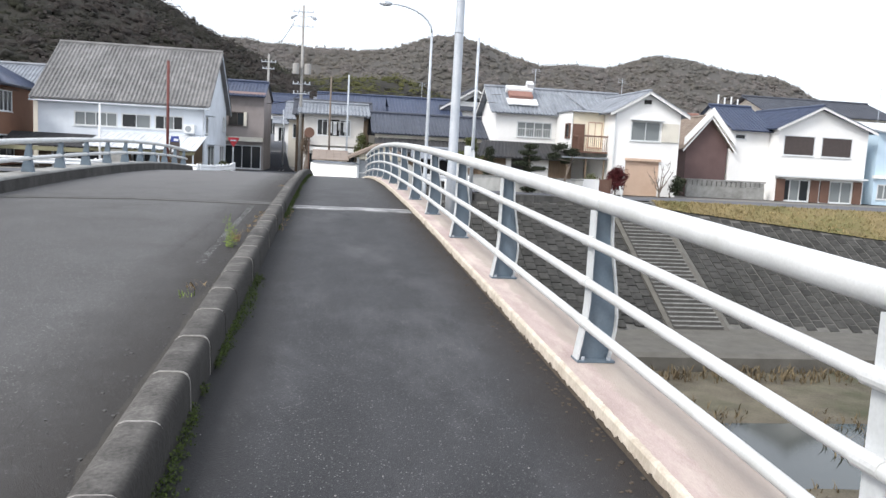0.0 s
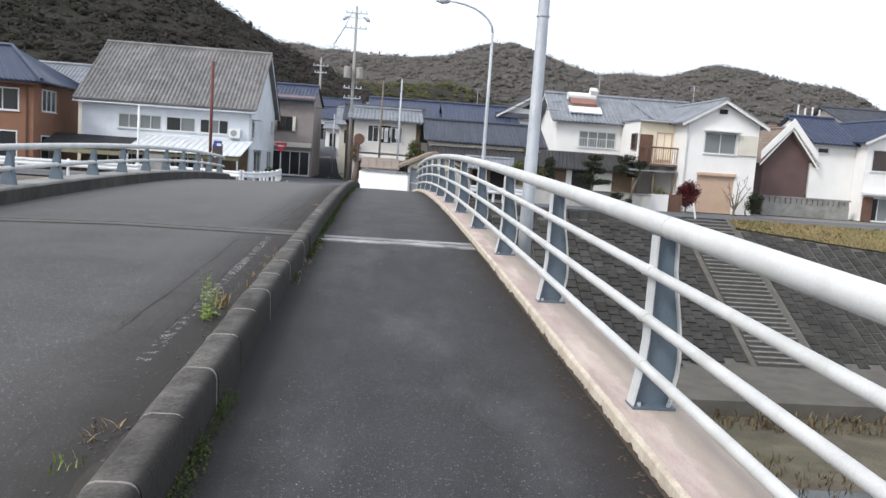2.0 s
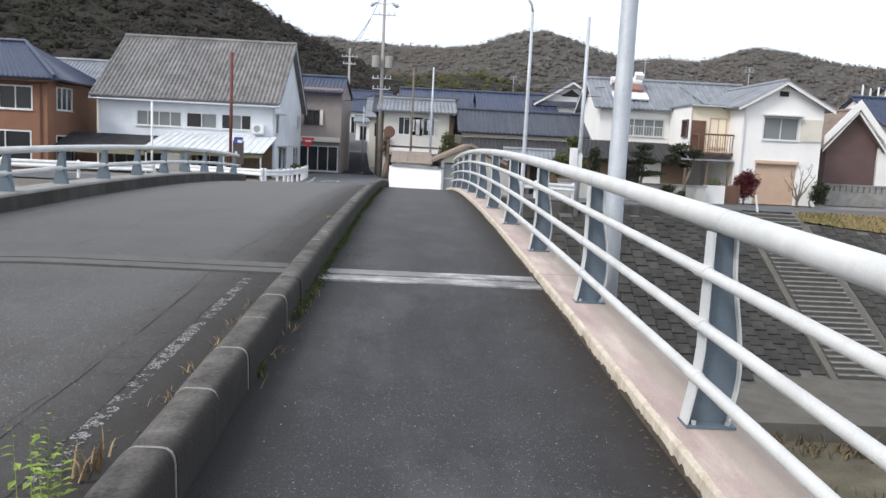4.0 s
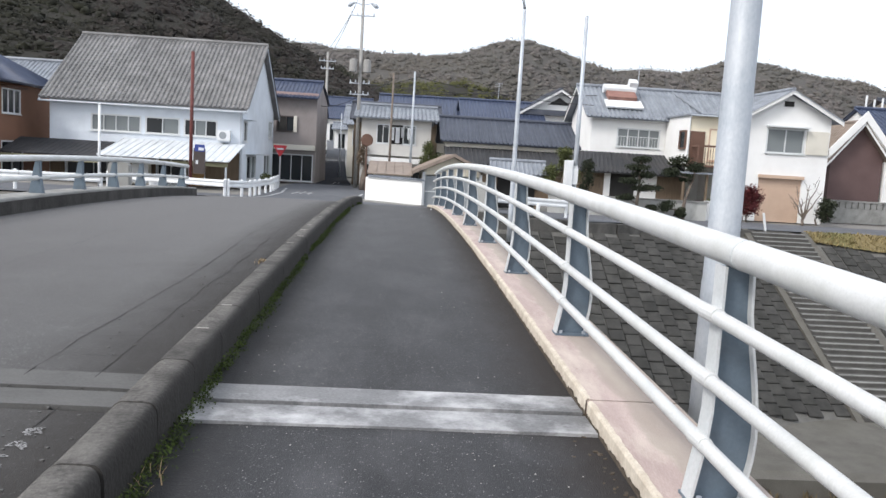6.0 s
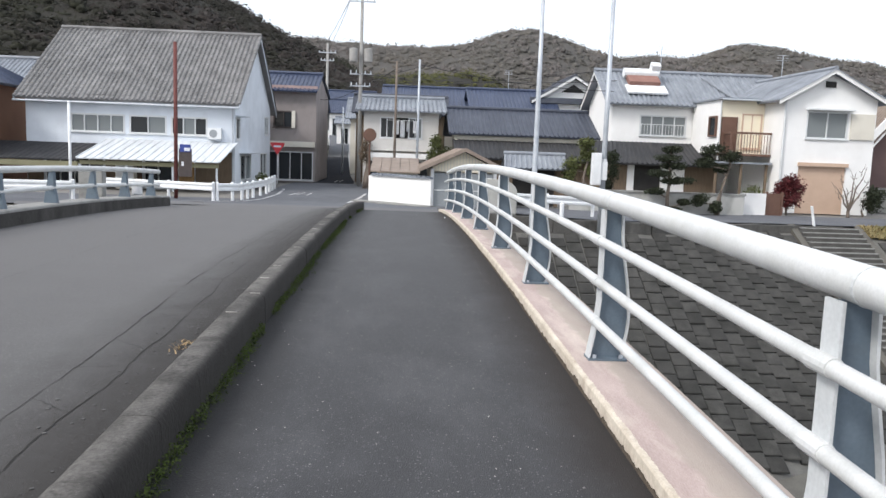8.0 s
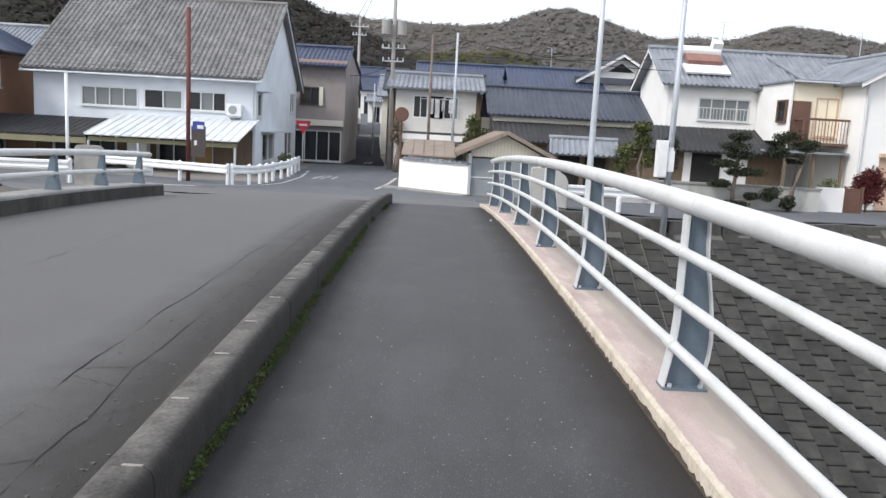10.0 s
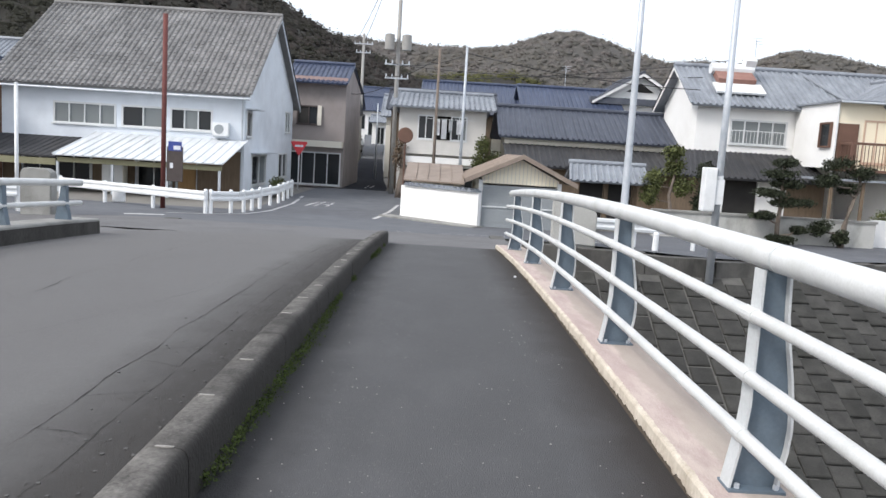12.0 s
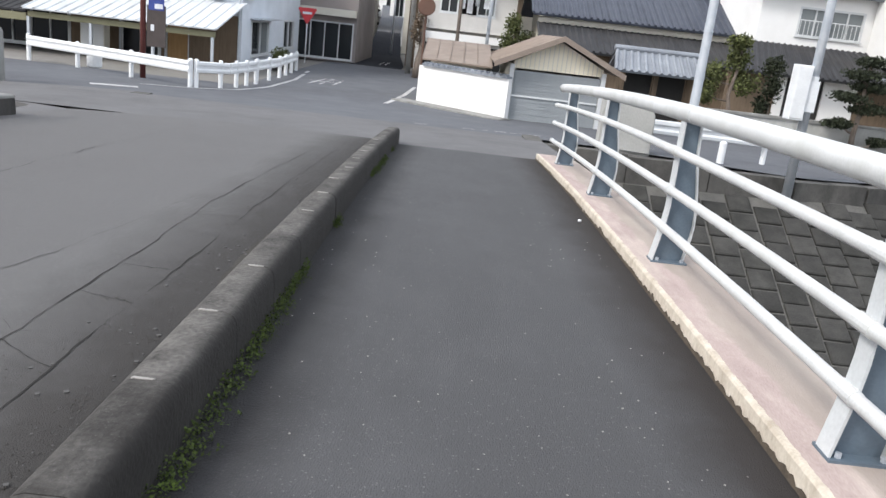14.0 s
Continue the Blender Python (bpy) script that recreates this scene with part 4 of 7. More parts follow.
def window(parent, m, u0, u1, v0, v1, panes=2, mat="glass", frame_mat="alu", sill=True, name="window", label=""):
    b = B()
    f = 0.055
    us, gone = [u0 - 0.03], set()
    for k in range(panes):
        us += [u0 + (u1 - u0) * k / panes + f / (2 if k else 1), u0 + (u1 - u0) * (k + 1) / panes - f / (2 if k < panes - 1 else 1)]
        gone.add((2 * k + 1, 1))
    us.append(u1 + 0.03)
    plate(b, m, us, [v0 - 0.03, v0 + f, v1 - f, v1 + 0.03], gone, -0.03, 0.09)
    w = part(name, b, M[frame_mat], parent, label)
    for k in range(panes):
        part("pane", box(B(), us[2 * k + 1], us[2 * k + 2], 0.045 + 0.01 * (k % 2), 0.052 + 0.01 * (k % 2), v0 + f, v1 - f, m), M[mat if isinstance(mat, str) else mat[k % len(mat)]], w)
    if sill:
        part("sill", box(B(), u0 - 0.08, u1 + 0.08, -0.09, -0.031, v0 - 0.07, v0 - 0.02, m), M[frame_mat], w)
    return w


def roof_slope(parent, e0, e1, r0, r1, mat, pitch=0.3, rib=0.05, thick=0.1, name="roof", courses=True):
    """A tiled slope between an eave e0-e1 and a ridge r0-r1, with round ribs and stepped courses."""
    e0, e1, r0, r1 = (Vector(p) for p in (e0, e1, r0, r1))
    nrm = (e1 - e0).cross(r0 - e0).normalized()
    if nrm.z < 0:
        nrm = -nrm
    b = B()
    lo = [b.verts.new(p - nrm * thick) for p in (e0, e1, r1, r0)]
    hi = [b.verts.new(p) for p in (e0, e1, r1, r0)]
    b.faces.new(lo[::-1])
    b.faces.new(hi)
    for i in range(4):
        b.faces.new((lo[i], lo[(i + 1) % 4], hi[(i + 1) % 4], hi[i]))
    slab = part(name, b, M[mat], parent)
    b = B()
    n = max(2, int((e1 - e0).length / pitch))
    along = (e1 - e0).normalized()
    run = (r0 - e0).length
    rows = max(2, int(run / 0.33)) if courses else 1
    for i in range(n + 1):
        t = i / n
        a, c = e0.lerp(e1, t), r0.lerp(r1, t)
        for k in range(rows):
            p, q = a.lerp(c, k / rows), a.lerp(c, (k + 1) / rows)
            up0, up1 = nrm * (rib * 1.15), nrm * (rib * 0.7)
            prof = [(-1.0, 0.0), (-0.6, 0.75), (0.0, 1.0), (0.6, 0.75), (1.0, 0.0)]
            ra = [b.verts.new(p + along * (rib * s) + up0 * v) for s, v in prof]
            rb = [b.verts.new(q + along * (rib * s) + up1 * v) for s, v in prof]
            for j in range(4):
                b.faces.new((ra[j], ra[j + 1], rb[j + 1], rb[j]))
            b.faces.new(ra)
    tagged(part("roof_tiling", b, M[mat], slab), kind="stuff")
    return slab


def gable_house(name, label, x0, x1, y0, y1, eave, ridge, along, wall, roof, holes=(), z0=GROUND, over=0.5, pitch=0.3, rib=0.07, side_holes=(), ridge_mat=None, verge=None, ridge_at=0.5, courses=True):
    """Gable house with a ridge along x or y; holes: openings of the front (u0, u1, v0, v1, panes, glass) from its lower left corner; side_holes: of the face towards +x."""
    t = thing(name, ((x0 + x1) / 2, (y0 + y1) / 2, z0), label, "house")
    h = eave - z0
    w = B()
    mf = panel(w, (x0, y0, z0), (1, 0, 0), x1 - x0, h, 0.16, [q[:4] for q in holes])
    part("front_wall", w, M[wall], t)
    w = B()
    ms = panel(w, (x1, y0 + 0.161, z0), (0, 1, 0), y1 - y0 - 0.322, h, 0.16, [q[:4] for q in side_holes])
    part("side_wall", w, M[wall], t)
    part("side_wall", box(B(), x0, x0 + 0.16, y0 + 0.161, y1 - 0.161, z0, eave), M[wall], t)
    part("back_wall", box(B(), x0, x1, y1 - 0.16, y1, z0, eave), M[wall], t)
    if along == "x":
        ym = y0 + (y1 - y0) * ridge_at
        for xa, xb in ((x0, x0 + 0.16), (x1 - 0.16, x1)):
            part("gable_wall", prism(B(), [(y0 + 0.002, eave), (y1 - 0.002, eave), (ym, ridge - 0.12)], "x", xa + 0.001, xb - 0.001), M[wall], t)
    else:
        xm = x0 + (x1 - x0) * ridge_at
        for ya, yb in ((y0, y0 + 0.16), (y1 - 0.16, y1)):
            part("gable_wall", prism(B(), [(x0 + 0.002, eave), (x1 - 0.002, eave), (xm, ridge - 0.12)], "y", ya + 0.001, yb - 0.001), M[wall], t)
    # Solid block whose near-black colour stands in for the rooms' shade.
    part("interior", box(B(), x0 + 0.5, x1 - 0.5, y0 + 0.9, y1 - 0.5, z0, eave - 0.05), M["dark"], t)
    for q in holes:
        if q[4]:
            window(t, mf, *q[:4], panes=q[4], mat=q[5])
    for q in side_holes:
        if q[4]:
            window(t, ms, *q[:4], panes=q[4], mat=q[5])
    if along == "x":
        s0 = (ridge - eave) / (ym - y0)
        s1 = (ridge - eave) / (y1 - ym)
        a, b, o = x0 - over, x1 + over, 0.6
        roof_slope(t, (a, y0 - o, eave - o * s0 + 0.05), (b, y0 - o, eave - o * s0 + 0.05), (a, ym, ridge + 0.05), (b, ym, ridge + 0.05), roof, pitch, rib, courses=courses)
        roof_slope(t, (a, y1 + o, eave - o * s1 + 0.05), (b, y1 + o, eave - o * s1 + 0.05), (a, ym, ridge + 0.05), (b, ym, ridge + 0.05), roof, pitch * 2, rib, courses=False)
        part("ridge", tube(B(), [(a - 0.05, ym, ridge + 0.12), (b + 0.05, ym, ridge + 0.12)], 0.13, 8), M[ridge_mat or roof], t)
        if verge:
            for xx in (a - 0.03, b + 0.001):
                bm = B()
                prism(bm, [(y0 - o, eave - o * s0 + 0.06), (ym, ridge + 0.06), (ym, ridge - 0.16), (y0 - o, eave - o * s0 - 0.16)], "x", xx, xx + 0.03)
                prism(bm, [(ym + 0.001, ridge + 0.06), (y1 + o, eave - o * s1 + 0.06), (y1 + o, eave - o * s1 - 0.16), (ym + 0.001, ridge - 0.16)], "x", xx, xx + 0.03)
                part("verge_board", bm, M[verge], t)
    else:
        s0 = (ridge - eave) / (xm - x0)
        s1 = (ridge - eave) / (x1 - xm)
        a, b, o = y0 - over, y1 + over, 0.5
        roof_slope(t, (x0 - o, a, eave - o * s0 + 0.05), (x0 - o, b, eave - o * s0 + 0.05), (xm, a, ridge + 0.05), (xm, b, ridge + 0.05), roof, pitch, rib, courses=courses)
        roof_slope(t, (x1 + o, a, eave - o * s1 + 0.05), (x1 + o, b, eave - o * s1 + 0.05), (xm, a, ridge + 0.05), (xm, b, ridge + 0.05), roof, pitch, rib, courses=courses)
        part("ridge", tube(B(), [(xm, a - 0.05, ridge + 0.12), (xm, b + 0.05, ridge + 0.12)], 0.12, 8), M[ridge_mat or roof], t)
        if verge:
            bm = B()
            prism(bm, [(x0 - o, eave - o * s0 + 0.06), (xm, ridge + 0.06), (xm, ridge - 0.16), (x0 - o, eave - o * s0 - 0.16)], "y", a - 0.03, a - 0.002)
            prism(bm, [(xm + 0.001, ridge + 0.06), (x1 + o, eave - o * s1 + 0.06), (x1 + o, eave - o * s1 - 0.16), (xm + 0.001, ridge - 0.16)], "y", a - 0.03, a - 0.002)
            part("verge_board", bm, M[verge], t)
    return t, mf, ms


G = GROUND
# big white house with the grey roof
hl, mf, ms = gable_house("house", "white boarded two-storey house with a weathered grey ribbed roof", -20.2, -8.75, 58.0, 70.0, 3.98, 8.14, "x", "stucco_b", "roof_grey",
    [(2.45, 5.35, 3.05, 4.02, 4, "glass_w"), (5.66, 7.65, 3.05, 4.02, 2, ("glass", "glass_w")), (7.95, 9.9, 3.05, 4.02, 3, ("glass", "glass_w", "glass")), (1.0, 4.2, 0.1, 1.7, 4, "glass"), (6.4, 8.0, 0.0, 1.9, 2, "glass"), (8.3, 9.2, 0.0, 1.9, 0, "")],
    over=0.35, pitch=0.27, rib=0.095, side_holes=[(0.2, 1.2, 2.9, 4.1, 1, "glass"), (1.4, 4.6, 0.5, 2.0, 2, ("glass", "glass_w")), (9.5, 11.0, 3.3, 4.5, 2, "glass_w"), (7.9, 10.3, 0.65, 2.05, 2, "glass")], verge="stucco_b")
part("door", box(B(), -11.88, -11.02, 58.06, 58.1, G, G + 1.88), M["wood_pale"], hl, "ochre timber door")
for x0, x1, z in ((-10.18, -9.43, 1.66),):
    ac = thing("air_conditioner", (x0, 57.7, z), "white wall-hung air conditioner unit", "air conditioner")
    part("casing", soft_box(B(), x0, x1, 57.62, 57.95, z, z + 0.62, 0.02), M["white_paint"], ac)
    part("fan_grille", tube(B(), [(x0 + 0.32, 57.615, z + 0.31), (x0 + 0.32, 57.6, z + 0.31)], 0.22, 16), M["shutter"], ac)
    part("bracket", box(B(), x0 + 0.05, x1 - 0.05, 57.65, 57.999, z - 0.06, z - 0.005), M["galv"], ac)
roof_slope(hl, (-16.3, 54.9, 0.45), (-8.9, 54.9, 0.45), (-15.75, 57.98, 1.5), (-8.6, 57.98, 1.5), "sheet_w", 0.42, 0.05, 0.05, "canopy", courses=False)
roof_slope(hl, (-22.0, 55.3, 0.35), (-16.4, 55.3, 0.35), (-22.0, 57.98, 1.2), (-15.8, 57.98, 1.2), "roof_soot", 0.3, 0.03, 0.08, "lower_roof")
# Added dark panels that give the wall the shade under the canopy.
for a, b in ((-20.15, -19.3), (-15.9, -13.9), (-12.1, -11.98), (-10.93, -8.83)):
    part("lower_cladding", box(B(), a, b, 57.93, 57.99, G, 0.95), M["wood"], hl, "dark panels added for the shade under the canopy")
part("eave_board", box(B(), -22, -16.4, 55.35, 55.5, -0.05, 0.24), M["olive"], hl, "olive painted eave board")
part("eave_board", box(B(), -16.2, -9.0, 55.1, 55.2, 0.12, 0.33), M["olive"], hl, "olive painted eave board")
for x in (-16.2, -13.8, -11.4, -9.1):
    part("canopy_post", box(B(), x - 0.05, x + 0.05, 55.1, 55.2, G, 0.14), M["galv"], hl)
part("window_hood", box(B(), -8.74, -8.2, 58.2, 59.6, 2.98, 3.03), M["galv"], hl)
part("window_hood", box(B(), -8.74, -8.2, 59.3, 63.1, 0.88, 0.93), M["galv"], hl)
part("downpipe", tube(B(), [(-8.85, 57.9, 3.6), (-8.85, 57.9, G)], 0.04, 8), M["galv"], hl)
part("gutter", tube(B(), [(-20.6, 57.35, 3.42), (-8.4, 57.35, 3.42)], 0.06, 8), M["galv"], hl)

# orange-brown house
oh, mf, ms = gable_house("house", "orange-brown two-storey house with a blue hipped tile roof", -31.5, -21.9, 54.5, 62, 4.25, 4.32, "x", "orange", "roof_blue",
    [(2.0, 4.2, 3.6, 5.0, 2, "glass"), (6.7, 8.7, 3.6, 5.0, 2, "glass"), (1.2, 4.0, 0.2, 2.2, 2, "glass"), (5.5, 8.6, 0.2, 2.3, 2, "glass")], over=0.3, side_holes=[(1.1, 3.3, 3.7, 5.1, 3, "glass"), (1.0, 3.6, 0.3, 2.1, 2, "glass")])
for e0, e1, r0, r1 in (((-32.3, 53.7, 4.3), (-21.1, 53.7, 4.3), (-32.3, 58.2, 6.75), (-24.9, 58.2, 6.75)), ((-21.1, 53.7, 4.3), (-21.1, 62.7, 4.3), (-24.9, 58.1, 6.75), (-24.9, 58.3, 6.75)), ((-32.3, 62.7, 4.3), (-21.1, 62.7, 4.3), (-32.3, 58.2, 6.75), (-24.9, 58.2, 6.75))):
    roof_slope(oh, e0, e1, r0, r1, "roof_blue", 0.3, 0.06, 0.1, "hip_roof", courses=False)
part("ridge", tube(B(), [(-32.3, 58.2, 6.85), (-24.9, 58.2, 6.85)], 0.12, 8), M["roof_blue"], oh)
part("hip_ridge", tube(B(), [(-24.9, 58.2, 6.85), (-21.1, 53.7, 4.42)], 0.11, 8), M["roof_blue"], oh)
part("window_hood", box(B(), -25.4, -23.0, 54.1, 54.49, 3.92, 3.99), M["brown"], oh)
part("window_hood", box(B(), -21.899, -21.5, 55.6, 58.1, 3.99, 4.06), M["brown"], oh)
part("downpipe", tube(B(), [(-22.3, 54.42, 4.1), (-22.3, 54.42, G)], 0.05, 8), M["brown"], oh)
part("eave_band", box(B(), -32.0, -21.4, 53.9, 54.2, 4.06, 4.18), M["brown"], oh)
gable_house("house", "low house with a pale grey tiled roof behind", -30, -18, 68, 76, 4.6, 6.9, "x", "stucco_c", "roof_slate", over=0.5)

# taupe corner shop
gs, mf, ms = gable_house("house", "taupe plaster shop house with dark glazed shopfront and blue tiled ridge", -9.4, -5.6, 71, 80, 5.55, 6.8, "x", "stucco_g", "roof_blue",
    [(0.75, 2.2, 3.95, 5.1, 0, ""), (0.3, 3.6, 0.15, 2.2, 4, "glass")], over=0.1, ridge_at=0.35)
window(gs, mf, 0.75, 2.2, 3.95, 5.1, 2, ("dark", "glass"), "plate")
part("shutter_box", box(B(), -7.35, -7.1, 70.85, 70.95, 2.7, 3.95), M["stucco_c"], gs, "pale shutter case beside the window")
part("shop_awning", box(B(), -9.4, -5.65, 70.4, 70.98, 1.35, 1.75), M["stucco_c"], gs, "cream fascia board")
part("parapet", box(B(), -9.5, -5.5, 70.85, 70.98, 5.3, 5.75), M["pink_board"], gs, "faded pink fascia board")

# house with laundry behind the white wall
lh, mf, ms = gable_house("house", "pale grey two-storey house with grey tiled roof and a laundry balcony", -1.9, 3.1, 66, 73, 4.1, 5.0, "x", "stucco_lg", "roof_slate",
    [(1.1, 2.0, 3.4, 4.75, 2, "glass"), (2.0, 3.0, 3.4, 4.75, 0, ""), (3.0, 3.9, 3.4, 4.75, 2, ("glass", "glass_w")), (0.4, 4.6, 0.3, 1.9, 4, "glass")], over=0.5, ridge_at=0.5)
part("balcony", box(B(), -1.8, 3.0, 65.0, 65.95, 1.35, 1.55), M["stucco_lg"], lh)
part("balcony_wall", box(B(), -1.75, 2.95, 65.0, 65.1, 1.56, 2.1), M["stucco_lg"], lh)
part("lower_fascia", box(B(), -1.8, 3.0, 64.7, 64.98, 0.85, 1.2), M["stucco_w"], lh)
for x, w, l in ((0.2, 0.25, 0.9), (0.55, 0.3, 1.1), (0.95, 0.22, 0.7), (1.4, 0.35, 0.8)):
    sh = thing("hanging_laundry", (x, 65.6, 3.2), "white washing hung up at the balcony window", "laundry", "hanging laundry")
    bm = B()
    nx = 6
    vs = [[bm.verts.new((x + w * i / nx, 65.6 + 0.04 * math.sin(i * 1.9 + x * 7), 3.35 - l * j / 4)) for i in range(nx + 1)] for j in range(5)]
    for j in range(4):
        for i in range(nx):
            bm.faces.new((vs[j][i], vs[j][i + 1], vs[j + 1][i + 1], vs[j + 1][i]))
    bmesh.ops.solidify(bm, geom=bm.faces[:], thickness=0.01)
    part("cloth", bm, M["cloth"], sh, smooth=True)
rack = part("laundry_pole", tube(B(), [(-0.3, 65.6, 3.37), (2.4, 65.6, 3.37)], 0.015, 6), M["alu"], lh)

# white wall, shed and gate
wall = thing("garden_wall", (0.6, 51.3, G), "white plaster garden wall with a tiled coping", "wall")
a, b2 = Vector((-0.8, 52.5, 0)), Vector((2.1, 50.15, 0))
d = (b2 - a).normalized()
m = Matrix.Translation((a.x, a.y, 0)) @ Matrix.Rotation(math.atan2(d.y, d.x), 4, "Z")
L = (b2 - a).length
part("wall_face", box(B(), 0, L, 0, 0.18, G - 0.1, 0.12, m), M["stucco_w"], wall)
part("wall_return", box(B(), -0.2, 0.0, 0.0, 4.0, G - 0.1, 0.12, m), M["stucco_w"], wall)
for k in range(14):
    q = box(B(), L * k / 14 + 0.01, L * (k + 1) / 14 - 0.01, -0.1, 0.28, 0.125, 0.2, m)
    tube(q, [m @ Vector((L * (k + 0.5) / 14, -0.1, 0.21)), m @ Vector((L * (k + 0.5) / 14, 0.28, 0.21))], 0.06, 6)
    part("coping_tile", q, M["roof_slate"], wall)
bm = B()
box(bm, -0.7, L + 0.3, -0.75, -0.02, G - 0.1, G + 0.07, m)
tagged(part("pavement_kerb", bm, M["concrete"], None), "low concrete footing along the white wall", "footing", kind="structure")
sh = thing("garage_shed", (3.6, 54, G), "small garage with a grey shutter and brown gabled roof", "garage")
w = B()
box(w, 2.12, 2.3, 50.5, 57, G, 0.62)
box(w, 5.05, 5.23, 50.5, 57, G, 0.62)
box(w, 2.12, 5.23, 56.9, 57.05, G, 0.62)
part("wall", w, M["stucco_c"], sh)
part("post", box(B(), 2.1, 2.24, 50.3, 50.48, G, 0.62), M["alu"], sh)
part("post", box(B(), 5.11, 5.25, 50.3, 50.48, G, 0.62), M["alu"], sh)
g = part("gable", prism(B(), [(2.2, 0.5), (5.15, 0.5), (5.15, 0.72), (3.68, 1.45), (2.2, 0.72)], "y", 50.4, 50.48), M["stucco_y"], sh, "cream ribbed gable sheet")
for k in range(20):
    x = 2.28 + k * 0.147
    part("rib", box(B(), x, x + 0.03, 50.385, 50.399, 0.5, 0.7 + 0.72 * (1 - abs(x - 3.68) / 1.5)), M["stucco_c"], g)
s = part("shutter", box(B(), 2.26, 5.1, 50.45, 50.47, G, 0.43), M["shutter"], sh, "grey roller shutter")
for k in range(16):
    part("slat", box(B(), 2.26, 5.1, 50.415 + 0.012 * (k % 2), 50.448, G + 0.1 * k + 0.02, G + 0.1 * (k + 1) + 0.012), M["shutter"], s)
part("shutter_bar", box(B(), 2.26, 5.1, 50.39, 50.415, -0.42, -0.37), M["alu"], sh)
for xa, za in ((1.55, 0.62), (5.8, 0.62)):
    roof_slope(sh, (xa, 49.9, za), (xa, 57.4, za), (3.68, 49.9, 1.62), (3.68, 57.4, 1.62), "roof_brown", 0.45, 0.02, 0.08, courses=False)
bm = B()
prism(bm, [(1.55, 0.66), (3.68, 1.66), (3.68, 1.48), (1.55, 0.48)], "y", 49.87, 49.898)
prism(bm, [(3.681, 1.66), (5.8, 0.66), (5.8, 0.48), (3.681, 1.48)], "y", 49.87, 49.898)
part("verge_board", bm, M["roof_brown"], sh)
lt = thing("lean_to", (0.6, 55, G), "low lean-to with a brown sheet roof behind the white wall", "shed")
roof_slope(lt, (-0.9, 53.2, 0.35), (1.6, 52.2, 0.35), (-0.9, 57.0, 1.0), (1.6, 57.0, 1.0), "roof_brown", 0.45, 0.02, 0.06, courses=False)
part("wall", box(B(), -0.6, 1.5, 53.8, 57, G, 0.3), M["stucco_c"], lt)

# long dark-roofed house with a skirt roof
dh, mf, ms = gable_house("house", "long low house with dark smoked tile roofs in two tiers", 4.3, 14.4, 63.5, 70, 2.82, 4.3, "x", "stucco_c", "roof_navy", [(0.5, 9.8, 0.1, 1.8, 8, "glass")], over=0.6, pitch=0.3, rib=0.075, courses=False)
roof_slope(dh, (4.0, 60.6, 1.12), (15.2, 60.6, 1.12), (4.0, 63.3, 2.2), (15.2, 63.3, 2.2), "roof_soot", 0.3, 0.075, 0.1, "skirt_roof", courses=False)
part("front_wall", box(B(), 4.6, 15.0, 61.4, 61.5, G, 1.0), M["wood"], dh)
part("eave_trim", box(B(), 4.0, 14.8, 63.3, 63.4, 2.24, 2.5), M["stucco_c"], dh, "pale plaster band under the eave")
# houses behind
gable_house("house", "house with a dark blue tiled roof further back", -0.5, 7.8, 80, 88, 5.2, 6.9, "x", "stucco_c", "roof_blue", over=0.6, pitch=0.3, rib=0.075, courses=False)
gable_house("house", "house with a dark blue tiled roof and white gable plaster", 6.6, 12.6, 76, 83, 5.0, 6.6, "x", "stucco_w", "roof_blue", over=0.6, pitch=0.3, rib=0.075, courses=False)
wg, mf, ms = gable_house("house", "old house with a white plastered gable under dark tiles", 11.6, 17.6, 77.5, 86, 6.0, 7.8, "y", "stucco_w", "roof_dark", over=0.7, verge="stucco_w")
part("gable_vent", prism(B(), [(13.6, 6.55), (15.6, 6.55), (14.6, 7.2)], "y", 77.44, 77.49), M["dark"], wg)
part("gable_skirt", box(B(), 11.0, 18.2, 76.9, 77.45, 5.6, 6.05), M["roof_dark"], wg)

# white house, left part and right wing
hr, mf, ms = gable_house("house", "white two-storey house with silver-grey tiled roof", 13.4, 24.0, 60.5, 66.5, 5.0, 6.85, "x", "stucco_w", "roof_slate",
    [(1.75, 4.6, 4.05, 5.25, 4, "glass_w")], over=0.5, pitch=0.3, rib=0.08, courses=False, verge="stucco_w")
for k in range(15):
    part("window_bar", box(B(), 15.2 + k * 0.19, 15.22 + k * 0.19, 60.36, 60.38, 2.8, 3.5), M["alu"], hr)
part("window_bar", box(B(), 15.15, 18.0, 60.355, 60.385, 3.5, 3.54), M["alu"], hr)
roof_slope(hr, (11.5, 57.4, 1.15), (19.0, 57.4, 1.15), (12.4, 60.45, 2.42), (18.9, 60.45, 2.42), "roof_soot", 0.3, 0.07, 0.1, "lower_roof", courses=False)
part("ground_floor_wall", box(B(), 13.9, 14.3, 58.2, 58.4, G, 1.2), M["stucco_w"], hr)
part("ground_floor_wall", box(B(), 15.9, 17.3, 58.2, 58.4, G, 1.2), M["stucco_w"], hr)
# Added dark wall to cover the white front's lower left corner.
part("timber_wall", box(B(), 11.8, 13.89, 58.25, 58.35, G, 1.2), M["wood"], hr)
# Near-black slab: the doorway's shade as colour, without a hole.
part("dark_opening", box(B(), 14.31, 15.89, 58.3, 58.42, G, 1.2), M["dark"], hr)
part("timber_screen", box(B(), 17.31, 19.2, 58.25, 58.35, G, 1.2), M["wood"], hr)
part("valley_ridge", tube(B(), [(19.6, 63.45, 6.88), (21.2, 60.0, 4.97)], 0.1, 8), M["roof_slate"], hr)
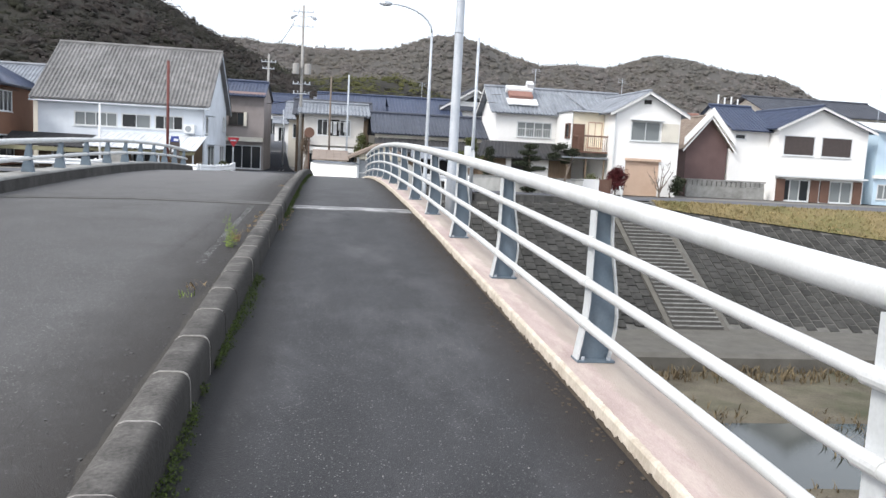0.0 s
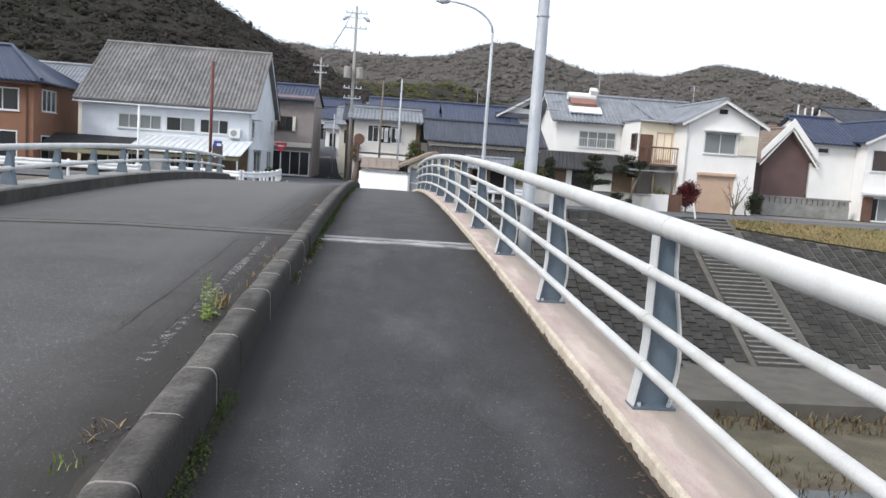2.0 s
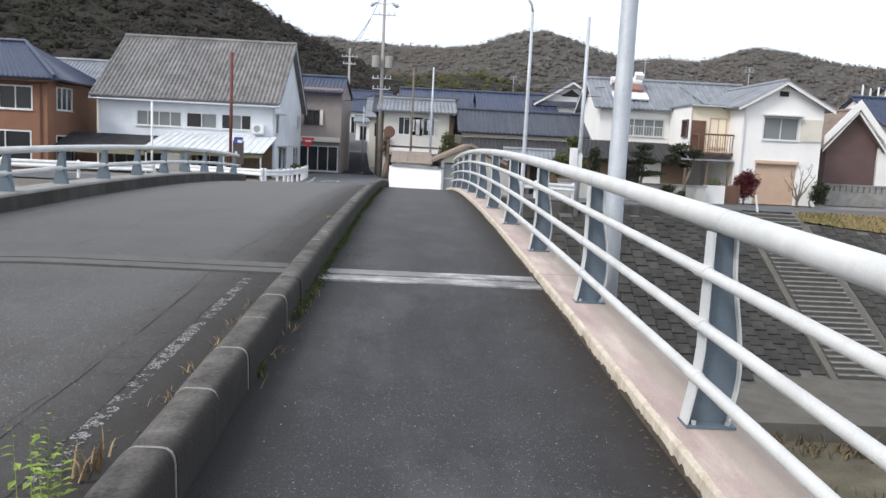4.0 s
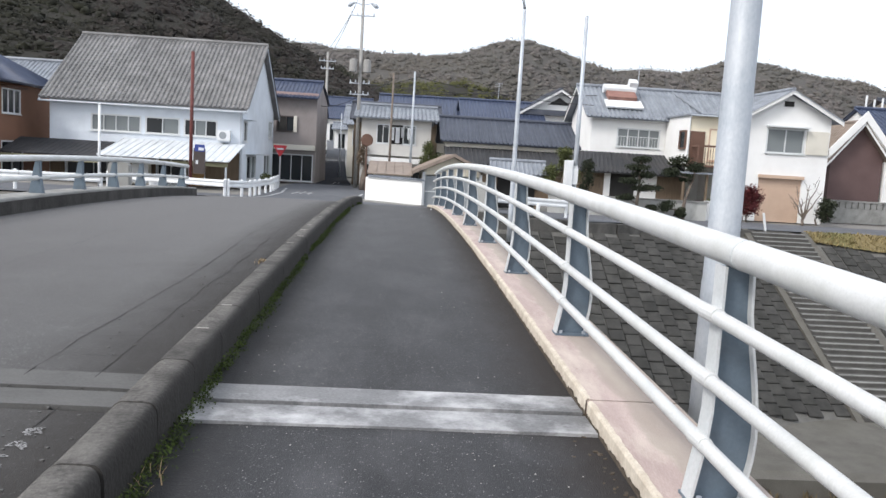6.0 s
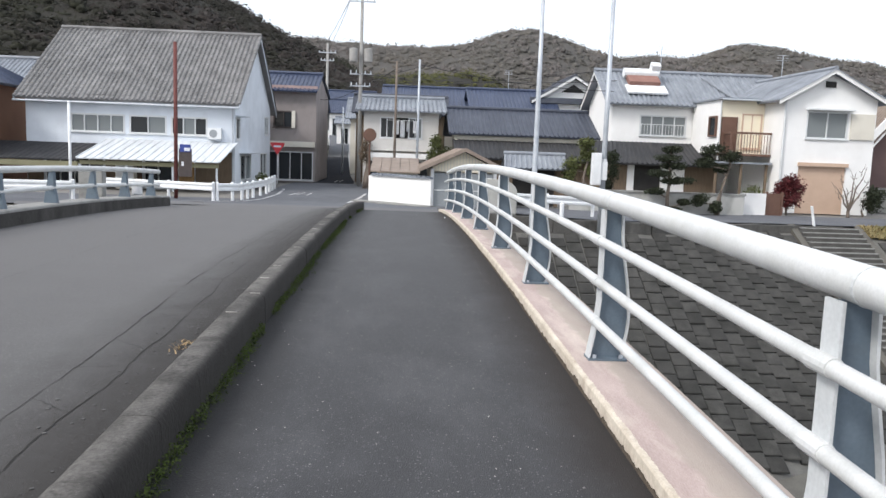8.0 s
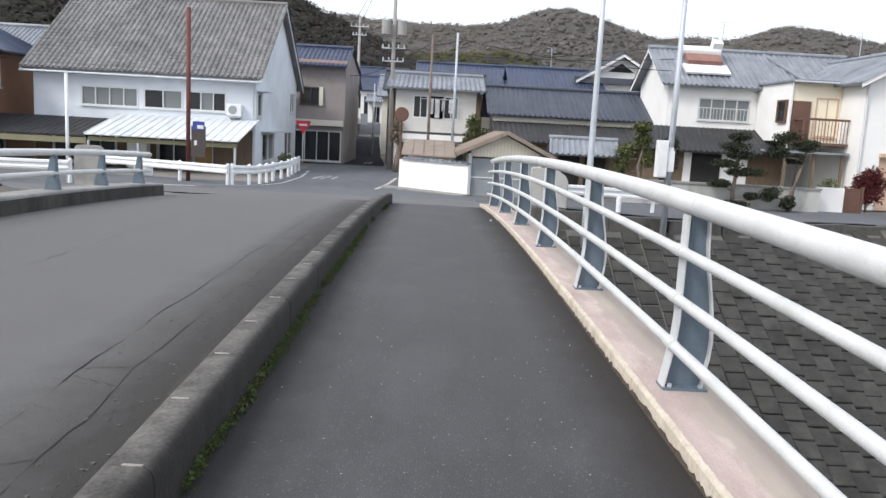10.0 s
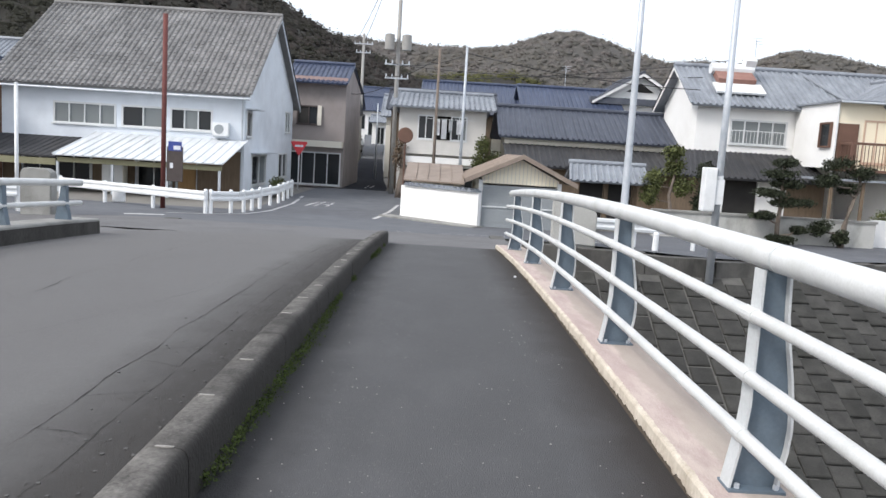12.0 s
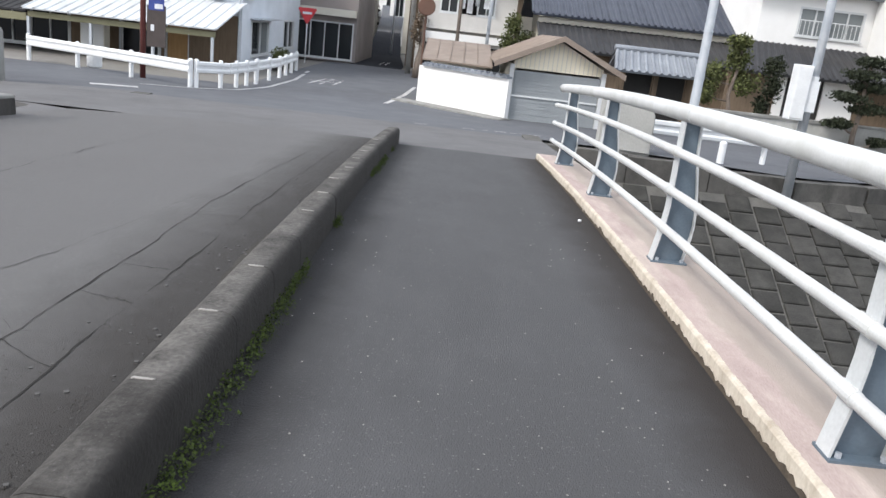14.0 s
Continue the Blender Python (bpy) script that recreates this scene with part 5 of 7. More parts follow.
heater = thing("solar_water_heater", (15.6, 61.6, 6.0), "white solar water heater with rusty tank on the roof", "water heater")
b = B()
sl = (6.85 - 5.0) / 3.0
mm = Matrix.Translation((14.35, 60.75, 5.3)) @ Matrix.Rotation(math.atan(sl), 4, "X")
part("panel", box(B(), 0, 2.5, 0, 1.0, 0.05, 0.16, mm), M["white_paint"], heater)
part("collector", box(B(), 0.25, 2.2, 0.95, 1.9, 0.1, 0.4, mm), M["roof_rust"], heater)
part("tank", tube(B(), [mm @ Vector((0.1, 2.1, 0.4)), mm @ Vector((2.3, 2.1, 0.4))], 0.3, 12), M["white_paint"], heater)
part("expansion_box", box(B(), 1.8, 2.35, 1.95, 2.5, 0.5, 1.0, mm), M["white_paint"], heater)
b.free()
rw, mf, ms = gable_house("house", "white gabled wing with tan garage shutter and shuttered window", 20.9, 26.0, 54.0, 63.0, 5.0, 6.4, "y", "stucco_w", "roof_slate",
    [(1.3, 3.55, 4.05, 5.45, 2, "glass_w"), (1.05, 3.7, 0.0, 2.55, 0, "")], over=0.45, pitch=0.3, rib=0.075, courses=False, verge="stucco_w", ridge_at=0.47)
s = part("garage_shutter", box(B(), 21.97, 24.58, 54.12, 54.15, G, G + 2.55), M["tan"], rw, "tan roller shutter")
for k in range(17):
    part("slat", box(B(), 21.97, 24.58, 54.08 + 0.012 * (k % 2), 54.118, G + 0.15 * k, G + 0.15 * (k + 1) - 0.008), M["tan"], s)
part("shutter_box", box(B(), 21.9, 24.65, 53.85, 53.99, G + 2.56, G + 2.75), M["tan"], rw)
part("sliding_shutter", box(B(), 24.6, 25.9, 53.9, 53.99, 2.85, 4.2), M["stucco_c"], rw)
part("window_hood", box(B(), 22.1, 24.6, 53.6, 53.99, 4.32, 4.4), M["alu"], rw)
part("gable_vent", box(B(), 23.05, 23.6, 53.93, 53.99, 5.55, 5.85), M["dark"], rw)
part("downpipe", tube(B(), [(20.95, 53.92, 4.8), (20.95, 53.92, G)], 0.05, 8), M["alu"], rw)
yw = thing("balcony_bay", (20, 57.6, 1.8), "warm yellow balcony bay with brown door and railing", "balcony")
part("wall", box(B(), 18.42, 20.88, 56.2, 60.4, 1.9, 4.85), M["stucco_y"], yw)
m_side = Matrix(((0, 1, 0, 18.38), (-1, 0, 0, 60.4), (0, 0, 1, 1.9), (0, 0, 0, 1)))
part("side_wall", box(B(), 0.0, 4.2, 0.0, 0.035, 0.0, 2.95, m_side), M["stucco_w"], yw, "white plaster side wall")
window(yw, Matrix.Translation((-0.1, 0, 0)) @ m_side, 2.85, 3.85, 0.95, 2.05, 1, "glass", "brown", False)
part("shutter_door", box(B(), 18.45, 19.35, 56.1, 56.199, 1.91, 3.92), M["brown"], yw)
window(yw, Matrix.Translation((19.45, 56.2, 1.9)), 0.2, 1.3, 0.3, 2.2, 2, "glass_w", "tan")
part("slab", box(B(), 18.3, 20.85, 55.0, 56.19, 1.78, 1.9), M["brown"], yw)
for k in range(14):
    part("baluster", box(B(), 18.7 + k * 0.16, 18.725 + k * 0.16, 55.05, 55.075, 1.91, 2.96), M["brown"], yw)
for k in range(5):
    part("baluster", box(B(), 18.61, 18.635, 55.15 + k * 0.22, 55.175 + k * 0.22, 1.91, 2.96), M["brown"], yw)
part("handrail", box(B(), 18.55, 20.85, 55.02, 55.11, 2.97, 3.08), M["brown"], yw)
part("handrail", box(B(), 18.57, 18.67, 55.115, 56.19, 2.97, 3.08), M["brown"], yw)
part("corner_post", box(B(), 18.56, 18.66, 55.03, 55.1, 1.91, 2.969), M["brown"], yw)
part("roof", box(B(), 18.25, 20.88, 55.8, 60.4, 4.86, 4.96), M["roof_slate"], yw)
part("gutter", tube(B(), [(18.25, 55.75, 4.85), (20.85, 55.75, 4.85)], 0.05, 8), M["galv"], yw)
part("downpipe", tube(B(), [(18.36, 56.12, 4.8), (18.36, 56.12, 1.5)], 0.04, 8), M["alu"], yw)
part("porch_roof", box(B(), 17.6, 20.8, 54.6, 57.4, 1.35, 1.45), M["roof_slate"], yw)
for x in (17.8, 19.2, 20.6):
    part("porch_post", box(B(), x - 0.06, x + 0.06, 54.8, 54.92, G, 1.34), M["wood"], yw)

# house with maroon gable, low wall
mg, mf, ms = gable_house("house", "narrow house with maroon metal gable and white verge", 28.75, 32.25, 58.5, 66, 3.1, 5.2, "y", "maroon", "roof_brown", over=0.5, verge="stucco_w")
bm = B()
prism(bm, [(28.25, 2.85), (30.5, 5.3), (32.6, 2.95), (32.6, 3.55), (30.5, 5.95), (28.25, 3.45)], "y", 57.85, 57.95)
part("bargeboard", bm, M["stucco_w"], mg)
lw = thing("stone_wall", (31.5, 57, G), "low grey masonry wall with a carved top band", "wall")
part("base", box(B(), 28.3, 34.9, 56.9, 57.15, G, -0.25), M["concrete"], lw)
for k in range(16):
    part("panel", box(B(), 28.35 + k * 0.41, 28.69 + k * 0.41, 56.87, 57.1, -0.24, 0.12), M["concrete"], lw)
part("coping", box(B(), 28.25, 34.95, 56.82, 57.2, 0.13, 0.24), M["concrete"], lw)

# right-hand white house with blue roof
h3, mf, ms = gable_house("house", "white two-storey house with brown shuttered windows and a blue roof", 35.8, 43.6, 57, 66, 4.75, 6.4, "y", "stucco_w", "roof_blue",
    [(0.45, 3.1, 3.7, 5.25, 1, "glass_w"), (3.75, 6.4, 3.7, 5.25, 1, "glass_w"), (0.5, 3.0, 0.05, 1.75, 3, ("glass", "glass_w", "glass")), (3.9, 6.8, 0.05, 1.75, 3, ("glass", "glass_w", "glass_w"))], over=0.5, verge="stucco_w", ridge_at=0.42)
for a in (36.3, 39.6):
    part("blind", box(B(), a, a + 2.55, 56.97, 57.03, 2.56, 4.02), M["plate"], h3, "closed dark brown roller blind")
part("canopy", box(B(), 35.7, 43.5, 56.3, 56.99, 0.75, 0.9), M["alu"], h3)
for x in (35.9, 38.9, 39.8, 42.7):
    part("brick_pier", box(B(), x, x + 0.75, 56.9, 56.99, G, 0.6), M["brown"], h3)
lb2, mf, ms = gable_house("house", "white side wing with a dark blue roof", 32.4, 35.78, 58.4, 66, 4.55, 6.4, "x", "stucco_w", "roof_blue", [(0.4, 1.3, 5.0 - 0.2, 5.2, 1, "glass"), (0.1, 1.6, 0.7, 1.4, 1, "glass")], over=0.2)
lbh, mf, ms = gable_house("house", "light blue clad house with wide windows", 44.9, 56, 57.5, 66, 4.9, 5.6, "x", "sky_blue", "sheet_w", [(1.2, 5.5, 3.4, 5.4, 4, "glass_w"), (0.4, 2.2, 0.5, 1.7, 3, "glass_w"), (2.9, 7.0, 0.05, 1.9, 3, "glass")], over=0.2)
part("white_band", box(B(), 44.7, 56.2, 57.2, 57.49, 1.0, 1.25), M["stucco_w"], lbh)
gable_house("house", "house with a dark roof on higher ground", 46, 60, 76, 86, 7.4, 9.2, "x", "stucco_c", "roof_dark", over=0.6)
gable_house("house", "house with a rusty red roof behind", 30, 46, 74, 82, 4.6, 6.6, "x", "stucco_c", "roof_rust", over=0.5)

# garden wall, gate roof
fw = thing("garden_wall", (12, 51, G), "long pale plaster garden wall along the bank road", "wall")
part("wall_face", box(B(), 9.0, 17.8, 51.0, 51.18, G - 0.1, -0.22), M["wall_grey"], fw)
part("coping", box(B(), 8.95, 17.85, 50.94, 51.24, -0.215, -0.13), M["concrete"], fw)
part("wall_pier", box(B(), 17.9, 19.2, 51.6, 51.8, G - 0.1, -0.1), M["stucco_w"], fw)
sg = thing("gate", (19.6, 51.7, G), "dark brown timber side gate beside the garden wall", "gate")
for x in (19.22, 20.02):
    part("post", box(B(), x, x + 0.1, 51.65, 51.75, G - 0.1, 0.0), M["brown"], sg)
for k in range(5):
    part("board", box(B(), 19.33 + k * 0.137, 19.455 + k * 0.137, 51.68, 51.71, G, -0.08), M["brown"], sg)
gt = thing("gate", (7.5, 53, G), "dark timber gate under a small tiled roof", "gate")
roof_slope(gt, (5.9, 52.2, 0.75), (9.1, 52.2, 0.75), (6.0, 53.1, 1.45), (9.0, 53.1, 1.45), "roof_slate", 0.26, 0.07, 0.08, courses=False)
roof_slope(gt, (5.9, 54.0, 0.75), (9.1, 54.0, 0.75), (6.0, 53.1, 1.45), (9.0, 53.1, 1.45), "roof_slate", 0.5, 0.05, 0.08, courses=False)
part("ridge", tube(B(), [(5.9, 53.1, 1.5), (9.1, 53.1, 1.5)], 0.1, 8), M["roof_slate"], gt)
for x in (6.3, 7.5, 8.7):
    part("post", box(B(), x - 0.09, x + 0.09, 52.9, 53.08, G, 0.95), M["wood"], gt)
for x in (6.4, 7.6):
    part("leaf", box(B(), x, x + 1.0, 53.1, 53.16, G, 0.7), M["dark"], gt)


# ---- poles and cables ----
def utility(at, top, r, label, mat="pole_c", arms=()):
    x, y, z = at
    t = thing("utility_pole", at, label, "utility pole", "utility poles")
    part("pole", tube(B(), [(x, y, z), (x, y, top)], [r, r * 0.65], 12), M[mat], t, smooth=True)
    for zz, w in arms:
        part("crossarm", box(B(), x - w, x + w, y - 0.12, y - 0.04, zz, zz + 0.08), M["galv"], t)
        for u in (-w * 0.9, -w * 0.4, w * 0.4, w * 0.9):
            part("insulator", tube(B(), [(x + u, y - 0.08, zz + 0.08), (x + u, y - 0.08, zz + 0.28)], [0.05, 0.03], 8), M["galv"], t)
    return t


up = utility((-2.25, 67.5, G), 13.0, 0.15, "tall concrete utility pole with transformers and crossarms", arms=((12.4, 0.9), (11.2, 0.9), (5.6, 0.7), (6.4, 0.75)))
for u in (-1, 1):
    part("lamp_arm", tube(B(), [(-2.25, 67.5, 12.0), (-2.25 + u * 0.6, 67.4, 12.15), (-2.25 + u * 0.75, 67.4, 12.05)], 0.03, 6), M["galv"], up)
    part("lamp_head", tube(B(), [(-2.25 + u * 0.6, 67.4, 12.15), (-2.25 + u * 0.95, 67.4, 11.95), (-2.25 + u * 1.1, 67.4, 11.85)], [0.08, 0.16, 0.06], 8), M["galv"], up)
for x in (-2.75, -1.75):
    part("transformer", tube(B(), [(x, 67.2, 7.25), (x, 67.2, 8.1), (x, 67.2, 8.15)], [0.28, 0.28, 0.12], 14), M["pole_c"], up, "grey pole transformer")
utility((1.62, 61.3, G), 6.9, 0.09, "slim silver pole behind the white wall", "galv")
utility((0.25, 60, G), 6.6, 0.09, "slim brown-grey pole behind the white wall", "bark")
utility((-7.2, 96, G), 12.0, 0.18, "concrete utility pole down the alley", arms=((11.0, 0.9), (10.2, 0.7)))
utility((-4.6, 84, G), 5.0, 0.08, "slim pale pole in the alley", "galv")
cables = thing("overhead_cables", (-2.25, 67.5, 12), "black overhead cables between the poles", "cable")
for (ax, ay, az), (bx, by, bz) in (((-2.9, 67.5, 5.7), (0.25, 60, 6.2)), ((-2.6, 67.5, 6.5), (1.62, 61.3, 6.5)), ((-2.0, 67.5, 6.4), (14, 62, 6.2)), ((-2.25, 67.5, 5.6), (16, 64, 7.4)),
                                   ((-3.1, 67.5, 11.3), (-8, 96, 11.2)), ((-2.6, 67.5, 12.5), (-7.2, 96, 11.2)), ((-2.2, 67.5, 5.6), (-5.7, 74, 5.0)), ((1.62, 61.3, 6.6), (13.4, 60.4, 5.4))):
    pts = [(ax + (bx - ax) * u, ay + (by - ay) * u, az + (bz - az) * u - 1.2 * u * (1 - u)) for u in (0, 0.15, 0.3, 0.5, 0.7, 0.85, 1)]
    part("cable", tube(B(), pts, 0.022, 5), M["cable"], cables)


# ---- alley and further houses ----
gable_house("house", "plain house along the alley with a slate roof", -13.5, -6.75, 81, 90, 4.4, 6.2, "x", "stucco_g", "roof_slate", over=0.3, side_holes=[(1.0, 2.4, 1.0, 2.2, 2, "glass")])
gable_house("house", "timber-fronted house along the alley", -2.9, 4.0, 74.5, 79.5, 4.4, 5.6, "x", "wood", "roof_dark", over=0.3)
gable_house("house", "white house closing the end of the alley", -11.5, -6.4, 126, 134, 6.4, 8.2, "x", "stucco_w", "roof_blue", [(0.6, 1.9, 4.9, 6.9, 2, "glass"), (2.3, 3.5, 3.9, 6.6, 2, "glass"), (3.9, 4.7, 4.9, 6.7, 1, "glass")], over=0.6)
gable_house("house", "house with a blue roof above the alley", -16, -8.1, 95, 104, 5.6, 7.6, "x", "stucco_c", "roof_blue", over=0.5)
gable_house("house", "house with a pale roof further up the alley", -4.5, 3, 93, 100, 4.6, 6.4, "x", "stucco_c", "roof_slate", [(0.5, 1.6, 3.4, 5.0, 2, "glass")], over=0.5)
gable_house("house", "low white shed on the alley slope", -7.2, -5.0, 109.5, 113, 4.4, 5.0, "x", "stucco_w", "roof_slate", [(0.5, 1.4, 3.0, 4.9, 2, "glass")], over=0.3)
gable_house("house", "distant house with a blue roof on the slope", -16, -4, 135, 146, 7.5, 10.2, "x", "stucco_w", "roof_blue", over=0.5)
gable_house("house", "distant pale house on the slope", -2, 10, 128, 138, 7.0, 9.4, "x", "stucco_c", "roof_slate", over=0.5)
gable_house("house", "distant house with a rusty roof", 20, 34, 96, 106, 6.0, 8.4, "x", "stucco_c", "roof_dark", over=0.5)
gable_house("house", "distant white house with a slate roof", -48, -34, 70, 80, 5.2, 7.6, "x", "stucco_w", "roof_slate", over=0.5)
t = thing("traffic_mirror", (-1.35, 63.0, G), "round traffic mirror with an orange-brown back on a pole", "traffic mirror")
part("pole", tube(B(), [(-1.35, 63.0, G), (-1.35, 63.0, 2.4)], 0.05, 10), M["brown"], t)
part("mirror", tube(B(), [(-1.35, 62.9, 2.3), (-1.35, 62.8, 2.3), (-1.35, 62.77, 2.3)], [0.2, 0.42, 0.38], 18), M["brown"], t)

# ---- road paint ----
def ribbon(name, pts, w, mat, zfn, lift, label, category, seed=0, broken=0.0):
    """A flat strip along (x, y) points; broken: the share of it that has worn away."""
    rnd = random.Random(seed)
    verts, faces = [], []
    P = []
    for a, b in zip(pts, pts[1:]):
        n = max(1, int(math.dist(a, b) / 0.15))
        P += [(a[0] + (b[0] - a[0]) * k / n, a[1] + (b[1] - a[1]) * k / n) for k in range(n)]
    P.append(pts[-1])
    for i in range(len(P) - 1):
        if rnd.random() < broken:
            continue
        a, b = Vector(P[i]), Vector(P[i + 1])
        d = (b - a).normalized()
        s = Vector((d.y, -d.x))
        k = len(verts)
        w0, w1 = (w / 2 * rnd.uniform(0.3, 1), w / 2 * rnd.uniform(0.3, 1)) if broken else (w / 2, w / 2)
        for p, q in ((a - s * w0, 0), (a + s * w1, 0), (b + s * w1, 0), (b - s * w0, 0)):
            verts.append((p.x, p.y, zfn(p.x, p.y) + lift))
        faces.append((k, k + 1, k + 2, k + 3))
    return tagged(raw(name, verts, faces, M[mat]), label, category, kind="structure")


def on_street(x, y):
    return land_z(x, y) if y < 51.5 else GROUND + (0.02 if y > 60 else 0.0) + 0.002


def on_road(x, y):
    h = 0.045 if x > -0.95 else 0.045 + (0.005 * (-0.95 - x) / 2.35 if x > -3.3 else 0.005 - 0.08 * (-3.3 - x) / 2.7)
    return deck_z(y) + h


ribbon("road_line_1", [(-8.9, 47.6), (-7.6, 48.3), (-6.6, 49.6), (-6.1, 52), (-6.0, 56), (-6.4, 61)], 0.16, "line", on_street, 0.018, "white edge line round the street corner", "road marking")
ribbon("road_line_2", [(-1.9, 50.9), (-1.75, 52), (-1.5, 55), (-1.35, 59)], 0.16, "line", on_street, 0.018, "white edge line by the wall corner", "road marking")
for k, (xa, xb) in enumerate(((-0.6, -0.2), (0.5, 1.0), (1.2, 1.8), (1.9, 2.7), (3.4, 4.2), (5.0, 5.8))):
    ribbon("road_dash_%d" % (k + 1), [(xa, 43.7 + 0.2 * xa), (xb, 43.7 + 0.2 * xb)], 0.13, "line", on_street, 0.018, "worn white dash across the junction", "road marking", k, 0.2)
for k, (xa, xb) in enumerate(((0.6, 0.95), (1.35, 1.75), (1.85, 2.4))):
    ribbon("ramp_dash_%d" % (k + 1), [(xa, 41.9 + 0.3 * xa), (xb, 41.9 + 0.3 * xb)], 0.12, "line", lambda x, y: ramp_z(min(y, 42.7)), 0.006, "worn white dash across the ramp foot", "road marking", k, 0.15)
ribbon("road_bar_1", [(-9.4, 45.4), (-8.3, 45.9)], 0.7, "line", on_street, 0.018, "worn white stop bar", "road marking")
for k, (xa, ya, xb, yb) in enumerate(((-5.3, 55.2, -5.1, 58.0), (-4.9, 55.2, -4.8, 58.2), (-5.5, 56.6, -4.4, 56.6), (-4.4, 55.3, -4.35, 57.9), (-5.4, 57.6, -4.5, 57.6), (-4.2, 71.5, -4.2, 75), (-3.9, 72, -3.9, 75.5))):
    ribbon("road_character_%d" % (k + 1), [(xa, ya), (xb, yb)], 0.15, "line", on_street, 0.05 if ya > 70 else 0.02, "worn white painted road lettering", "road marking", k, 0.25)
rnd = random.Random(5)
verts, faces = [], []
for _ in range(5200):
    y, x = rnd.uniform(6.9, 12.9), -1.12 + rnd.uniform(-0.045, 0.045)
    if noise.noise((y * 0.9, 5.0, 0)) * 0.6 + noise.noise((y * 11, x * 11, 0)) + 0.5 * noise.noise((y * 34, x * 34, 2)) < 0.0:
        continue
    r, k, n = rnd.uniform(0.004, 0.009), len(verts), 5
    for i in range(n):
        a, q = 6.283 * i / n, r * rnd.uniform(0.5, 1.3)
        verts.append((x + q * math.cos(a), y + q * math.sin(a), on_road(x, y) + 0.004 + 0.0008 * rnd.random()))
    faces.append(tuple(range(k, k + n)))
tagged(raw("edge_line", verts, faces, M["line_faint"]), "flaking remains of a white edge line on the bridge", "road marking", kind="stuff")


def crack(k, pts, w=0.006, wander=0.05):
    """One unbroken, wandering crack whose width comes and goes."""
    verts, P = [], []
    for a, b in zip(pts, pts[1:]):
        n = max(2, int(math.dist(a, b) / 0.05))
        P += [(a[0] + (b[0] - a[0]) * i / n, a[1] + (b[1] - a[1]) * i / n) for i in range(n)]
    for i, (x, y) in enumerate(P):
        s = i * 0.05
        dx = wander * (noise.noise((s * 0.9, k, 0)) + 0.45 * noise.noise((s * 5, k, 1)) + 0.2 * noise.noise((s * 16, k, 2)))
        dy = wander * 0.5 * noise.noise((s * 6, k, 7))
        h = 0.6 * w * max(0.0, 0.3 + 0.8 * noise.noise((s * 1.3, k, 3)) + 0.5 * noise.noise((s * 8, k, 4)))
        q = P[min(i + 1, len(P) - 1)]
        p0 = P[max(i - 1, 0)]
        d = Vector((q[0] - p0[0], q[1] - p0[1])).normalized()
        for e in (-h, h):
            X, Y = x + dx + d.y * e, y + dy - d.x * e
            verts.append((X, Y, on_road(X, Y) + 0.004))
    faces = [(2 * i, 2 * i + 1, 2 * i + 3, 2 * i + 2) for i in range(len(P) - 1)]
    tagged(raw("road_crack_%d" % k, verts, faces, M["crack"]), "thin dark crack in the asphalt", "road crack", kind="structure")


crack(1, [(-1.52, -8), (-1.56, 6), (-1.48, 13.1)], 0.005)
crack(2, [(-3.4, 14.2), (-3.35, 24), (-3.5, 36)], 0.013, 0.12)
crack(3, [(-2.3, 27.2), (-1.9, 28.6), (-1.72, 30.6)], 0.006)
crack(4, [(-3.2, 24.5), (-2.6, 26.2), (-2.3, 27.2)], 0.006)
crack(7, [(-5.2, 4), (-4.1, 4.4), (-3.1, 4.1)], 0.006)
crack(8, [(-1.25, -8), (-1.28, 4), (-1.33, 9)], 0.004)
crack(9, [(-1.75, 20.8), (-2.9, 20.6), (-4.4, 20.9)], 0.005, 0.12)
rnd = random.Random(19)
for k in range(26):
    y = 14.6 + 0.8 * k + rnd.uniform(-0.3, 0.3) if k < 20 else -1 + 1.6 * (k - 20)
    a, b = (-1.37, -1.68) if k < 20 else (-1.28, -1.55)
    crack(10 + k, [(a, y), ((a + b) / 2, y + rnd.uniform(-0.12, 0.12)), (b, y + rnd.uniform(-0.15, 0.15))], 0.004, 0.03)

# ---- revetment, stairs, turf ----
rev = thing("revetment", (12, 40, bank_z(12, 40)), "dark concrete block revetment on the river bank", "revetment", kind="structure")
PIT = 0.6
SL = math.atan(SLOPE)


def block_mesh():
    v = []
    for h, e in ((0.0, 0.022), (0.04, 0.03), (0.055, 0.06)):
        v += [(e, e, h), (PIT - e, e, h), (PIT - e, PIT - e, h), (e, PIT - e, h)]
    f = []
    for r in (0, 4):
        f += [(r + i, r + (i + 1) % 4, r + 4 + (i + 1) % 4, r + 4 + i) for i in range(4)]
    f.append((8, 9, 10, 11))
    return v, f


bv, bf = block_mesh()
block_me2 = bpy.data.meshes.new("block")
block_me2.from_pydata(bv, [], bf)
block_me2.materials.append(M["block"])
cells = []
STAIR = (18.0, 20.7)


def turf_edge(x):
    return bank_y(x) - (0.5 + max(0.0, x - 21.0) * 0.16)


